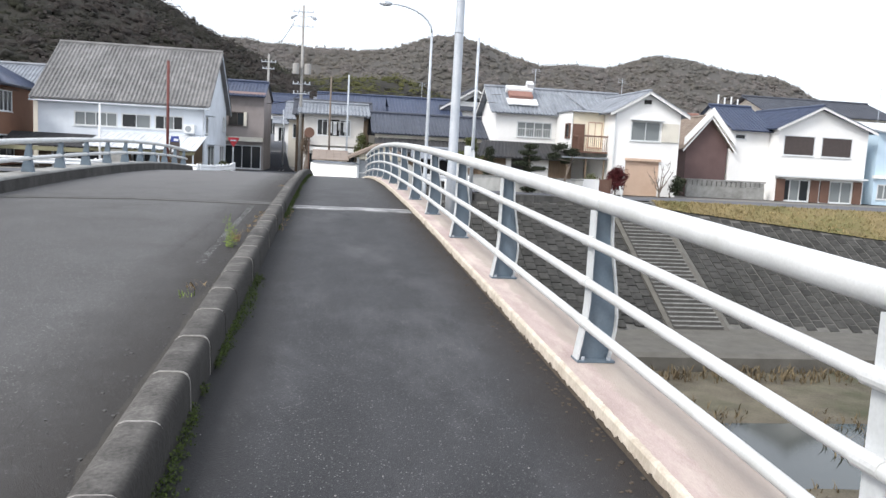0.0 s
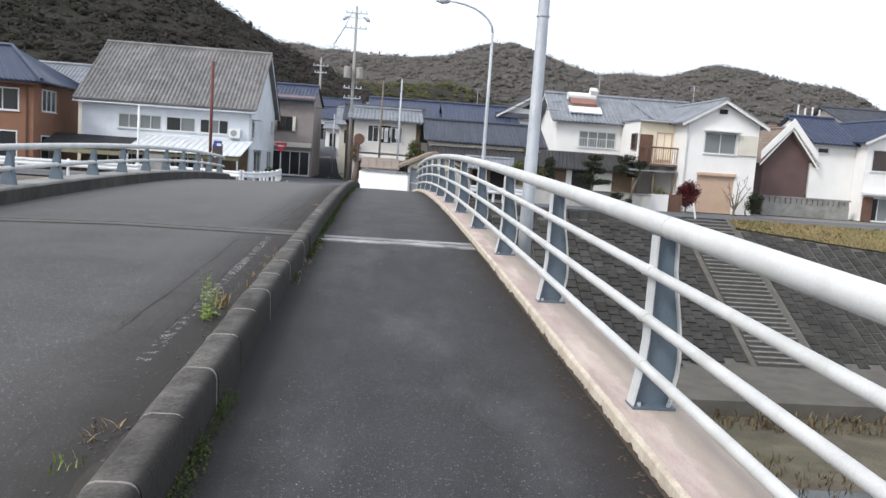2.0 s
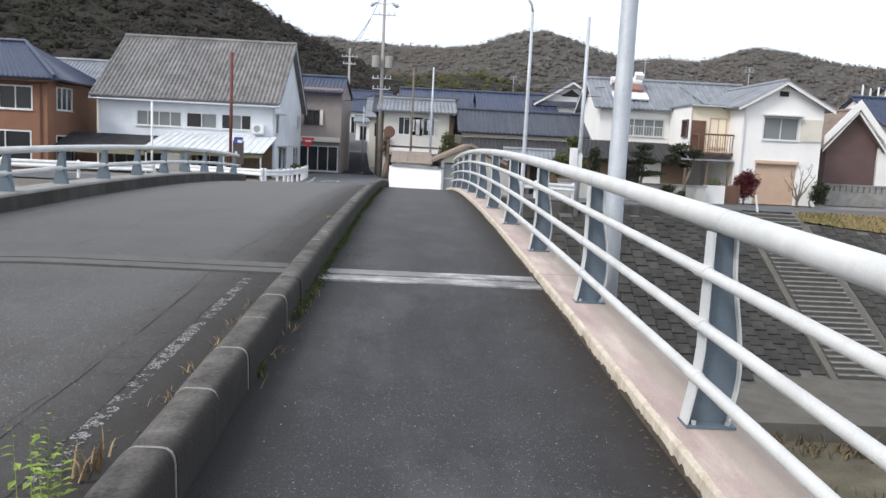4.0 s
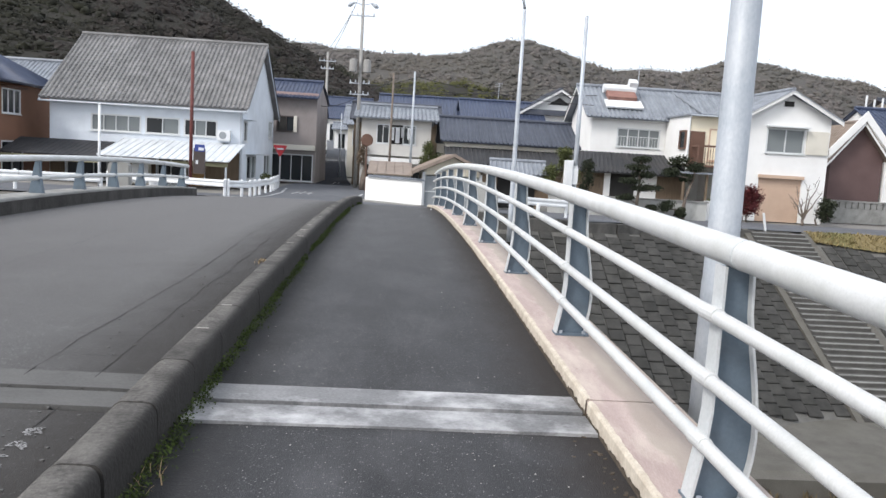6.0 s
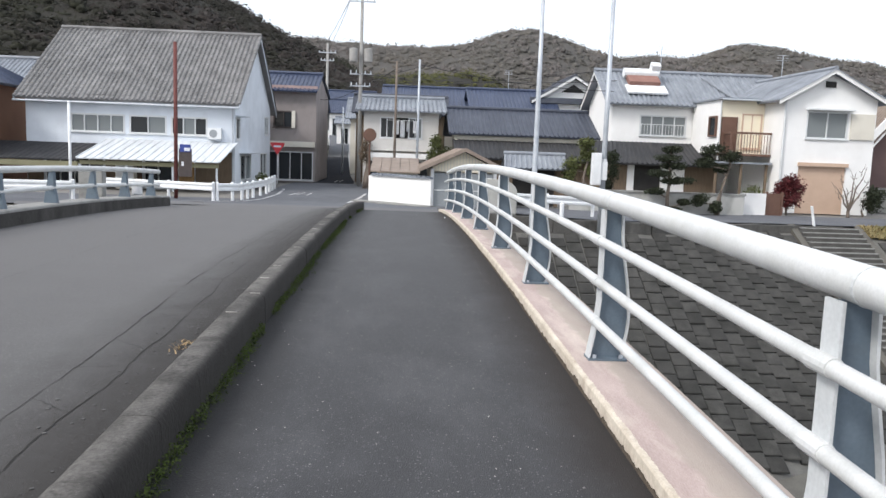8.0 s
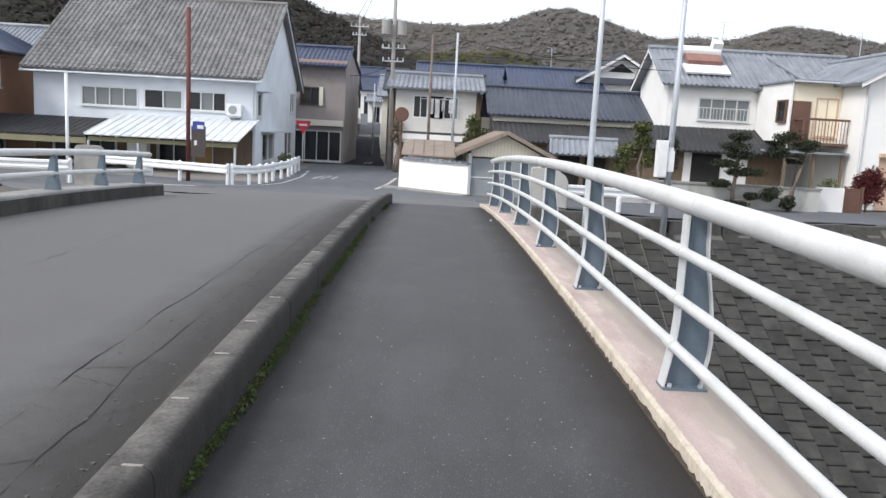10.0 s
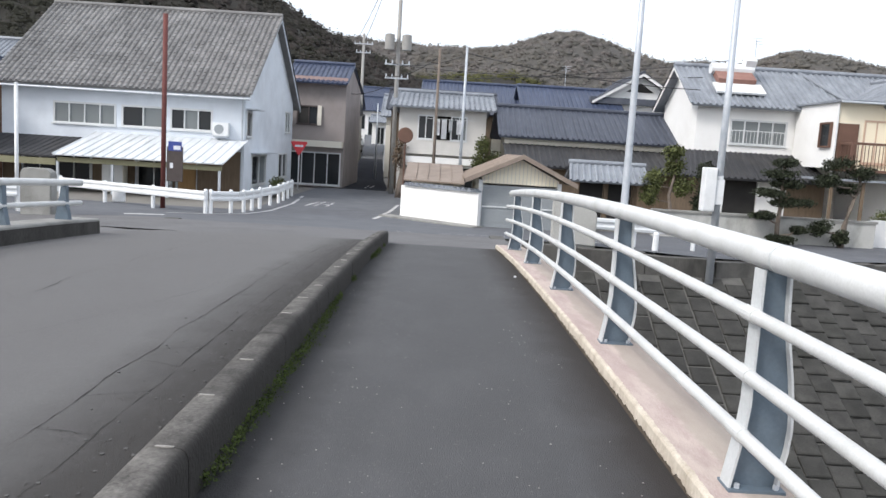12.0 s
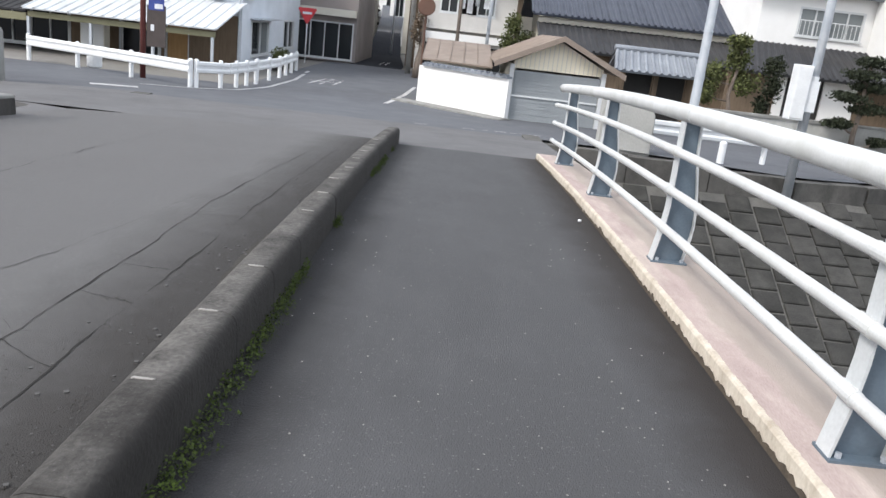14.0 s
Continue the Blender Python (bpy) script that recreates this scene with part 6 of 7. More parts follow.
for i in range(80):
    x = 2.7 + i * PIT
    if x > 47 or STAIR[0] - 0.75 < x < STAIR[1] + 0.1:
        continue
    ytop = bank_y(x + PIT / 2) - 0.42 if x < 20 else turf_edge(x + PIT / 2)
    y_toe = bank_y(x + PIT / 2) + (TOE + 1.3) / SLOPE + 0.1
    rows = int((ytop - y_toe) / (PIT * math.cos(SL)))
    for j in range(rows + 1):
        y = y_toe + j * PIT * math.cos(SL) + 0.5 * PIT * (i % 2) * math.cos(SL)
        if y + 0.45 > ytop:
            continue
        cells.append((x, y, bank_z(x, y) + random.uniform(-0.012, 0.012), random.uniform(-1.0, 1.0), random.uniform(-1.2, 1.2)))
cells.sort(key=lambda c: math.hypot(c[0] - 5, c[1] - 37.5))


def cell_matrix(c):
    return Matrix.Translation(c[:3]) @ Matrix.Rotation(SL + radians(c[4]), 4, "X") @ Matrix.Rotation(radians(c[3]), 4, "Z")


for c in cells[:300]:
    ob = new("block", block_me2)
    ob.parent = rev
    ob.matrix_parent_inverse = Matrix.Translation(-rev.location)
    ob.matrix_basis = cell_matrix(c)
verts, faces = [], []
for c in cells[300:]:
    m, k = cell_matrix(c), len(verts)
    verts += [m @ Vector(p) for p in bv]
    faces += [tuple(k + i for i in f) for f in bf]
tagged(raw("revetment_blocks", verts, faces, M["block_far"], rev), kind="stuff")
verts, faces = [], []
xsr = [2.5 + 0.5 * i for i in range(100)]
for x in xsr:
    b = bank_y(x) - 0.05
    verts += [(x, b, bank_z(x, b) - 0.0), (x, b - 10.8, bank_z(x, b - 10.8))]
faces = [(2 * i, 2 * i + 1, 2 * i + 3, 2 * i + 2) for i in range(len(xsr) - 1)]
raw("joint_bed", verts, faces, M["joint_bed"], rev)
st = thing("river_stairs", (19.3, 40, bank_z(19.3, 40)), "worn concrete stairs down the river bank", "stairs")
n = 34
for k in range(n):
    y1 = bank_y(19) - 0.2 - k * 0.315
    z1 = bank_z(19, y1) + 0.14
    part("step", box(B(), STAIR[0], STAIR[1], y1 - 0.33, y1, z1 - 0.3, z1), M["stair"], st)
    # Pale strip added as the lit edge of the tread.
    part("nosing", box(B(), STAIR[0] + 0.02, STAIR[1] - 0.02, y1 - 0.345, y1 - 0.25, z1 - 0.035, z1 + 0.006), M["concrete"], st)
for x in (STAIR[0] - 0.3, STAIR[1] + 0.01):
    y0, y1 = 35.2, bank_y(19) - 0.1
    part("stair_kerb", prism(B(), [(y0, bank_z(19, y0) - 0.1), (y1, bank_z(19, y1) - 0.1), (y1, bank_z(19, y1) + 0.2), (y0, bank_z(19, y0) + 0.2)], "x", x, x + 0.28), M["apron"], st)

# turf on the upper bank
verts, faces, txs = [], [], [20.9 + 0.8 * i for i in range(50)]
for x in txs:
    a, b = bank_y(x) + 0.1, turf_edge(x) - 0.25
    for k in range(6):
        y = a + (b - a) * k / 5
        verts.append((x, y, max(bank_z(x, y), -3000) + 0.13 + 0.04 * noise.noise((x, y, 1)) if y < bank_y(x) else land_z(x, y) + 0.05))
faces = [(6 * i + k, 6 * i + k + 1, 6 * i + k + 7, 6 * i + k + 6) for i in range(len(txs) - 1) for k in range(5)]
tagged(raw("turf", verts, faces, M["grass"]), "dry brown and green turf on the upper river bank", "turf", kind="structure")


def blades(name, spots, mat, length, width, lean, label, category, seed, per=1):
    rnd = random.Random(seed)
    verts, faces = [], []
    for x, y, z in spots:
        for _ in range(per):
            a = rnd.uniform(0, 6.283)
            l = length * rnd.uniform(0.5, 1.2)
            dx, dy = math.cos(a), math.sin(a)
            w = width * rnd.uniform(0.6, 1.2)
            ln = lean * rnd.uniform(0.2, 1.2) * l
            k = len(verts)
            x0, y0 = x + rnd.uniform(-0.02, 0.02), y + rnd.uniform(-0.02, 0.02)
            verts += [(x0 - dy * w, y0 + dx * w, z), (x0 + dy * w, y0 - dx * w, z), (x0 + dx * ln * 0.4 + dy * w * 0.7, y0 + dy * ln * 0.4 - dx * w * 0.7, z + l * 0.6), (x0 + dx * ln * 0.4 - dy * w * 0.7, y0 + dy * ln * 0.4 + dx * w * 0.7, z + l * 0.6), (x0 + dx * ln, y0 + dy * ln, z + l * 0.95)]
            faces += [(k, k + 1, k + 2, k + 3), (k + 3, k + 2, k + 4)]
    return tagged(raw(name, verts, faces, M[mat]), label, category, kind="stuff")


rg = random.Random(21)
spots = []
for _ in range(9000):
    x = rg.uniform(20.9, 58)
    a, b = bank_y(x) + 0.05, turf_edge(x) - 0.3
    y = rg.uniform(b, a)
    spots.append((x, y, (bank_z(x, y) if y < bank_y(x) else -1.3) + 0.12))
blades("bank_grass", spots, "blade", 0.13, 0.03, 0.9, "short dry and green grass on the river bank", "grass", 22)
spots = [(rg.uniform(4, 45), rg.uniform(16, 30), TOE - 0.75) for _ in range(3500)]
spots = [(x, y, z) for x, y, z in spots if noise.noise((x * 0.25, y * 0.25, 3.0)) > 0.05]
blades("river_reeds", spots, "reed", 0.4, 0.03, 0.9, "dead reeds and brown weeds on the river bed", "reeds", 23, 2)
spots = [(rg.uniform(4, 45), rg.uniform(28.5, 30.4), TOE - 0.7) for _ in range(900)]
blades("river_weeds", spots, "reed", 0.4, 0.04, 0.8, "mixed weeds at the foot of the apron", "weeds", 24, 2)
bm = B()
vs = [bm.verts.new((x, y, TOE - 0.6)) for x, y in ((-60, 2), (90, 2), (90, 24), (40, 25.5), (20, 23), (-60, 24))]
bm.faces.new(vs)
water = material("still_shallow_water", (0.02, 0.024, 0.02), (0.035, 0.04, 0.032), 0.6, 3, 0.08, 0.02, spec=0.5)
tagged(part("water", bm, water, None), "dark still shallow river water", "water", kind="structure")

# ---- moss and weeds on the bridge ----
rnd = random.Random(31)
verts, faces = [], []


def leaflet(x, y, z, s):
    k = len(verts)
    a, e = rnd.uniform(0, 6.283), rnd.uniform(0.1, 1.2)
    d = Vector((math.cos(a) * math.cos(e), math.sin(a) * math.cos(e), math.sin(e)))
    q = Vector((-math.sin(a), math.cos(a), 0))
    p = Vector((x, y, z))
    verts.extend([p, p + d * s * 0.55 + q * s * 0.4, p + d * s, p + d * s * 0.55 - q * s * 0.4])
    faces.append((k, k + 1, k + 2, k + 3))


for _ in range(9500):
    y = rnd.uniform(-3, 36.5)
    dens = noise.noise((y * 0.55, 3.7, 0)) + 0.55 * noise.noise((y * 2.3, 1.0, 0))
    lush = 0.4 if 1.0 < y < 6.5 else (0.42 if 11.5 < y < 17.5 else 0.1 if y > 17.5 else -0.45)
    if dens + lush < 0.0:
        continue
    w = 0.014 + 0.042 * max(0, dens + lush)
    x = -0.478 + abs(rnd.gauss(0, w))
    for _ in range(4):
        leaflet(x + rnd.uniform(-0.012, 0.02), y + rnd.uniform(-0.02, 0.02), deck_z(y) + 0.003 + rnd.uniform(0, 0.02 + 0.05 * max(0, 0.05 - (x + 0.478)) / 0.05), rnd.uniform(0.007, 0.02))
tagged(raw("moss", verts, faces, M["moss"]), "green moss and tiny weeds along the kerb foot", "moss", kind="stuff")


def tuft(name, x, y, z, mat, n, length, width, lean, label, seed):
    rr = random.Random(seed)
    return blades(name, [(x + rr.gauss(0, 0.035), y + rr.gauss(0, 0.09), z) for _ in range(n)], mat, length, width, lean, label, "weed", seed)


rr = random.Random(41)
verts, faces = [], []
for _ in range(7):
    bx, by = -0.93 + rr.gauss(0, 0.03), 8.15 + rr.gauss(0, 0.09)
    tall, lx, ly = rr.uniform(0.25, 0.46), rr.uniform(-0.05, 0.05), rr.uniform(-0.05, 0.05)
    for i in range(13):
        u = (i + 0.5) / 13
        p = Vector((bx + lx * u, by + ly * u, on_road(bx, by) + tall * u))
        a = rr.uniform(0, 6.283)
        d, s = Vector((math.cos(a), math.sin(a), rr.uniform(-0.1, 0.6))).normalized(), rr.uniform(0.05, 0.085) * (1.15 - 0.6 * u)
        q = d.cross(Vector((0, 0, 1))).normalized()
        k = len(verts)
        verts += [p, p + d * s * 0.5 + q * s * 0.22, p + d * s + Vector((0, 0, -s * 0.2)), p + d * s * 0.5 - q * s * 0.22]
        faces.append((k, k + 1, k + 2, k + 3))
    k = len(verts)
    verts += [(bx - 0.003, by, on_road(bx, by) - 0.01), (bx + 0.003, by, on_road(bx, by) - 0.01), (bx + lx, by + ly, on_road(bx, by) + tall)]
    faces.append((k, k + 1, k + 2))
tagged(raw("weed", verts, faces, M["weed"]), "fresh green leafy weed at the kerb edge", "weed", kind="stuff")
tuft("weed", -0.93, 8.6, on_road(-0.93, 8.6), "straw", 30, 0.15, 0.006, 0.9, "dead straw tuft at the kerb edge", 42)
tuft("weed", -0.98, 5.7, on_road(-0.98, 5.7), "straw", 18, 0.06, 0.006, 1.6, "dead straw tuft at the kerb edge", 43)
tuft("weed", -1.0, 5.3, on_road(-1.0, 5.3), "weed", 10, 0.07, 0.006, 0.8, "small green weed at the kerb edge", 44)
tuft("weed", -0.93, 18.4, on_road(-0.93, 18.4), "straw", 40, 0.025, 0.006, 3.0, "flattened dead straw on the road edge", 45)
for k, yy in enumerate((9.9, 10.4, 11.0, 11.6, 12.2)):
    tuft("weed", -0.86, yy - 0.4, on_road(-0.86, yy - 0.4), "straw", 16, 0.05, 0.005, 1.4, "dead straw along the kerb", 46 + k)
    tuft("weed", -0.42, yy + 0.2, deck_z(yy + 0.2) + 0.004, "straw", 12, 0.06, 0.004, 1.6, "dead straw along the kerb foot", 56 + k)


def road_crack(pts, width, seed):
    """A ragged open crack in the asphalt that breaks off here and there."""
    rr = random.Random(seed)
    verts, faces = [], []
    for x, y in pts:
        w = width * max(0.0, 0.55 + 0.9 * noise.noise((y * 1.3, x * 1.3, seed)) + 0.5 * noise.noise((y * 9, x * 9, seed)) + rr.uniform(-0.1, 0.1))
        jx = 0.012 * noise.noise((y * 6, seed, 1.0)) + 0.006 * noise.noise((y * 21, seed, 2.0))
        verts += [(x + jx - w, y, on_road(x, y) + 0.0035), (x + jx + w, y, on_road(x, y) + 0.0035)]
    faces = [(2 * i, 2 * i + 1, 2 * i + 3, 2 * i + 2) for i in range(len(pts) - 1)]
    return tagged(raw("road_crack", verts, faces, M["crack_fill"]), "dark ragged crack in the asphalt beside the kerb", "crack", kind="stuff")


def crack_x(y, x0, seed):
    return x0 + 0.09 * noise.noise((y * 0.25, seed, 0)) + 0.035 * noise.noise((y * 1.4, seed, 4))


for x0, seed in ((-1.17, 3), (-1.5, 8)):
    road_crack([(crack_x(y, x0, seed), y) for y in (7.5 + 0.05 * i for i in range(550))], 0.0048, seed)
for k in range(34):
    y0 = 9.0 + 0.72 * k + rr.uniform(-0.25, 0.25)
    if noise.noise((y0 * 0.3, 2.0, 6.0)) < -0.12:
        continue
    xa, xb = crack_x(y0, -1.17, 3), crack_x(y0, -1.5, 8)
    slant = rr.uniform(-0.25, 0.25)
    pts = [(xa + (xb - xa) * i / 10, y0 + slant * i / 10 + rr.uniform(-0.012, 0.012)) for i in range(11)]
    verts = []
    for x, y in pts:
        w = rr.uniform(0.001, 0.0035)
        verts += [(x, y - w, on_road(x, y) + 0.0038), (x, y + w, on_road(x, y) + 0.0038)]
    tagged(raw("road_crack", verts, [(2 * i, 2 * i + 1, 2 * i + 3, 2 * i + 2) for i in range(10)], M["crack_fill"]), "short cross crack in the broken asphalt edge", "crack", kind="stuff")
for mat, count, seed in (("soil", 9000, 61), ("joint_road", 3000, 62)):
    rr = random.Random(seed)
    verts, faces = [], []
    while len(faces) < 5 * count:
        x, y = -0.82 - abs(rr.gauss(0, 0.27)), rr.uniform(0, 35)
        if noise.noise((x * 4, y * 1.5, seed)) + 0.6 * noise.noise((x * 13, y * 9, seed)) + rr.uniform(-0.3, 0.3) < 0.0:
            continue
        r, k, z = rr.uniform(0.0015, 0.005), len(verts), on_road(x, y)
        for i in range(5):
            a, q = 1.2566 * i, r * rr.uniform(0.45, 1.3)
            verts.append((x + q * math.cos(a), y + 1.5 * q * math.sin(a), z + 0.002))
        verts.append((x, y, z + 0.0025 + 0.4 * r))
        faces += [(k + i, k + (i + 1) % 5, k + 5) for i in range(5)]
    tagged(raw("asphalt_crumbs", verts, faces, M[mat]), "loose asphalt crumbs on the worn road edge", "grit", kind="stuff")
dirt = B()
for k in range(900):
    y = rnd.uniform(-4, 37)
    x = -0.79 - abs(rnd.gauss(0, 0.3))
    s = rnd.uniform(0.002, 0.009)
    z = on_road(x, y)
    box(dirt, x - s, x + s, y - s, y + s, z - s * 0.4, z + s * 0.7, Matrix.Translation((x, y, 0)) @ Matrix.Rotation(rnd.uniform(0, 3), 4, "Z") @ Matrix.Translation((-x, -y, 0)))
tagged(part("grit", dirt, M["joint_road"], None), "loose grit and pebbles along the kerb", "grit", kind="stuff")
dirt = B()
for k in range(420):
    y = rnd.uniform(-2.5, 13.3)
    x = 1.835 - abs(rnd.gauss(0, 0.075))
    s = rnd.uniform(0.003, 0.009)
    z = deck_z(y) + 0.002
    box(dirt, x - s, x + s, y - s * 1.6, y + s * 1.6, z - s * 0.2, z + s * 0.5, Matrix.Translation((x, y, 0)) @ Matrix.Rotation(rnd.uniform(0, 3), 4, "Z") @ Matrix.Translation((-x, -y, 0)))
tagged(part("leaf_litter", dirt, M["grime"], None), "dark brown crumbs and leaf litter along the coping foot", "litter", kind="stuff")
dirt = B()
for k in range(950):
    y = rnd.uniform(-3, 37) if k < 120 else rnd.uniform(9, 33)
    x = rnd.uniform(-0.4, 1.7)
    s = rnd.uniform(0.0015, 0.004)
    z = deck_z(y) + 0.006
    box(dirt, x - s, x + s, y - s, y + s, z - s * 0.4, z + s * 0.6, Matrix.Translation((x, y, 0)) @ Matrix.Rotation(rnd.uniform(0, 3), 4, "Z") @ Matrix.Translation((-x, -y, 0)))
tagged(part("footpath_grit", dirt, M["dab"], None), "pale grit scattered on the footpath", "grit", kind="stuff")
bm = B()
bmesh.ops.create_icosphere(bm, subdivisions=2, radius=0.028)
for v in bm.verts:
    v.co = Vector((v.co.x * 0.75 + 1.73, v.co.y * 0.65 + 31.6, v.co.z * 0.5 + deck_z(31.6) + 0.012)) + 0.004 * noise.noise_vector(v.co * 60)
tagged(part("pebble", bm, M["cloth"], None), "small white pebble on the footpath by the coping", "pebble")


# ---- garden trees ----
def leaf_cloud(verts, faces, centre, radii, n, size, rr, shell=0.55):
    for _ in range(n):
        d = Vector((rr.gauss(0, 1), rr.gauss(0, 1), rr.gauss(0, 1))).normalized() * (shell + (1 - shell) * rr.random())
        p = Vector(centre) + Vector((d.x * radii[0], d.y * radii[1], d.z * radii[2])) * (1 + 0.35 * noise.noise(Vector(centre) + d * 1.7))
        a = Vector((rr.gauss(0, 1), rr.gauss(0, 1), rr.gauss(0, 0.8))).normalized()
        b = a.cross(Vector((rr.gauss(0, 1), rr.gauss(0, 1), rr.gauss(0, 1)))).normalized()
        s = size * rr.uniform(0.6, 1.3)
        k = len(verts)
        verts.extend([p - a * s, p + b * s * 0.5, p + a * s, p - b * s * 0.5])
        faces.append((k, k + 1, k + 2, k + 3))


def limb(bm, a, b, r0, r1, rr, bend=0.15):
    a, b = Vector(a), Vector(b)
    pts = [a.lerp(b, u) + Vector((rr.uniform(-bend, bend), rr.uniform(-bend, bend), rr.uniform(-bend, bend) * 0.5)) * math.sin(math.pi * u) for u in (0, 0.25, 0.5, 0.75, 1)]
    tube(bm, pts, [r0 + (r1 - r0) * u for u in (0, 0.25, 0.5, 0.75, 1)], 8)


def garden_tree(at, pads, mat, label, seed, trunk_r=0.1, n=260, size=0.09, lean=(0, 0)):
    """Trunk with limbs to pads of foliage: (dx, dy, dz, radius, thickness)."""
    rr = random.Random(seed)
    x, y, z = at
    t = thing("tree", at, label, "tree", "garden trees")
    top = max(p[2] for p in pads)
    bm = B()
    limb(bm, at, (x + lean[0], y + lean[1], z + top), trunk_r, trunk_r * 0.35, rr, 0.22)
    for dx, dy, dz, r, h in pads:
        f = max(0.15, (dz - 0.35) / top)
        limb(bm, (x + lean[0] * f, y + lean[1] * f, z + dz - 0.3), (x + dx, y + dy, z + dz - h * 0.3), trunk_r * 0.4, trunk_r * 0.12, rr, 0.1)
    part("trunk", bm, M["bark"], t, smooth=True)
    verts, faces = [], []
    for dx, dy, dz, r, h in pads:
        for _ in range(4):
            o = (x + dx + rr.uniform(-r, r) * 0.45, y + dy + rr.uniform(-r, r) * 0.45, z + dz + rr.uniform(-h, h) * 0.3)
            leaf_cloud(verts, faces, o, (r * 0.68, r * 0.68, h * 1.15), int(n * 0.65), size * 0.75, rr, 0.3)
    part_ob = raw("crown", verts, faces, M[mat], t)
    return t


garden_tree((13.8, 50.65, G), [(0.0, 0, 3.15, 0.7, 0.16), (-0.35, 0, 2.7, 0.85, 0.17), (0.4, 0.1, 2.35, 0.95, 0.17), (-0.55, 0, 1.95, 0.8, 0.16), (0.35, 0, 1.65, 0.95, 0.16), (-0.7, -0.2, 1.1, 0.5, 0.14), (0.8, -0.2, 0.6, 0.38, 0.13), (-0.1, -0.5, 0.25, 0.55, 0.14)], "pine", "cloud-pruned dark green pine behind the garden wall", 61, 0.11, 420, 0.08)
garden_tree((16.3, 50.6, G), [(-0.4, 0, 3.2, 0.7, 0.26), (0.35, 0, 2.95, 0.6, 0.24), (-0.75, 0, 2.55, 0.6, 0.24), (0.15, 0.2, 2.3, 0.5, 0.2), (-1.0, -0.2, 0.75, 0.5, 0.3), (-0.3, -0.3, 0.4, 0.4, 0.25)], "pine", "gnarled garden pine with pale trunks", 62, 0.13, 380, 0.08, (0.5, 0))
garden_tree((10.0, 52.2, G), [(-0.6, 0, 2.1, 0.7, 0.45), (0.1, 0, 2.7, 0.6, 0.35), (0.5, 0.1, 2.0, 0.55, 0.4), (-0.9, 0, 1.6, 0.5, 0.4), (-0.1, 0, 3.3, 0.5, 0.25)], "leaf", "sparse olive-green garden tree beside the gate", 63, 0.1, 260, 0.1, (0.1, 0))
garden_tree((11.3, 52.2, G), [(0, 0, 2.6, 0.45, 0.4), (0.2, 0, 1.9, 0.5, 0.4), (-0.2, 0, 1.3, 0.4, 0.35)], "pine", "small dark conifer behind the garden wall", 64, 0.08, 260, 0.085)
garden_tree((20.8, 52.6, G), [(-0.4, 0, 1.2, 0.55, 0.5), (0.4, 0, 1.3, 0.55, 0.5), (0, -0.1, 1.75, 0.5, 0.4), (0, -0.2, 0.8, 0.6, 0.4)], "red_leaf", "crimson-leaved bush beside the garage", 65, 0.06, 380, 0.09)
garden_tree((18.6, 52.4, G), [(0.2, 0, 1.1, 0.5, 0.35), (-0.3, 0, 0.7, 0.4, 0.3)], "leaf", "small shrub by the porch", 66, 0.05, 160, 0.08)
garden_tree((25.2, 53.0, G), [(0.2, 0, 0.75, 0.7, 0.5), (0.6, 0.1, 1.2, 0.5, 0.4)], "pine", "dark shrub beside the garage", 67, 0.06, 300, 0.1)
garden_tree((3.0, 63.0, G), [(0, 0, 3.1, 0.55, 0.5), (0.4, 0, 2.4, 0.6, 0.5), (-0.3, 0, 2.2, 0.5, 0.5), (0.3, 0, 1.5, 0.6, 0.4)], "leaf", "garden tree beside the pale grey house", 68, 0.09, 260, 0.11)
garden_tree((-1.6, 64.6, G), [(0, 0, 2.9, 0.35, 0.5), (-0.2, 0, 2.2, 0.4, 0.6)], "wood", "brown pruned tree by the alley", 69, 0.26, 120, 0.1)
bt = thing("bare_tree", (24.2, 52.7, G), "bare pale-branched garden tree by the garage", "tree", "garden trees")
rr = random.Random(70)
for dx, dz in ((-0.9, 1.6), (-0.5, 2.2), (0.1, 2.3), (0.6, 2.6), (0.9, 1.9), (-0.2, 1.5)):
    bm = B()
    limb(bm, (24.2, 52.7, G + 0.1 + 0.3 * rr.random()), (24.2 + dx, 52.7 + rr.uniform(-0.3, 0.3), G + dz), 0.055, 0.015, rr, 0.12)
    for _ in range(4):
        u = rr.uniform(0.5, 1)
        p = Vector((24.2 + dx * u, 52.7, G + dz * u))
        limb(bm, p, p + Vector((rr.uniform(-0.4, 0.4), rr.uniform(-0.2, 0.2), rr.uniform(0.1, 0.5))), 0.018, 0.006, rr, 0.05)
    part("branch", bm, M["bark"], bt, smooth=True)
bm = B()
limb(bm, (24.2, 52.7, G - 0.05), (24.2, 52.7, G + 0.5), 0.1, 0.07, rr, 0.02)
part("trunk", bm, M["bark"], bt, smooth=True)
mk = thing("marker_post", (18.9, 46.2, -1.25), "leaning white marker post on the bank edge", "post")
part("post", tube(B(), [(18.9, 46.2, -1.3), (18.65, 46.1, -0.35)], 0.06, 8), M["white_paint"], mk)

# ---- wooded hills ----
def left_hill(x, y):
    return 74 * math.exp(-((x + 132) / 81) ** 2 / 2) * math.exp(-((y - 270) / 75) ** 2 / 2) * (1 + 0.06 * noise.noise((x * 0.03, y * 0.03, 0)))


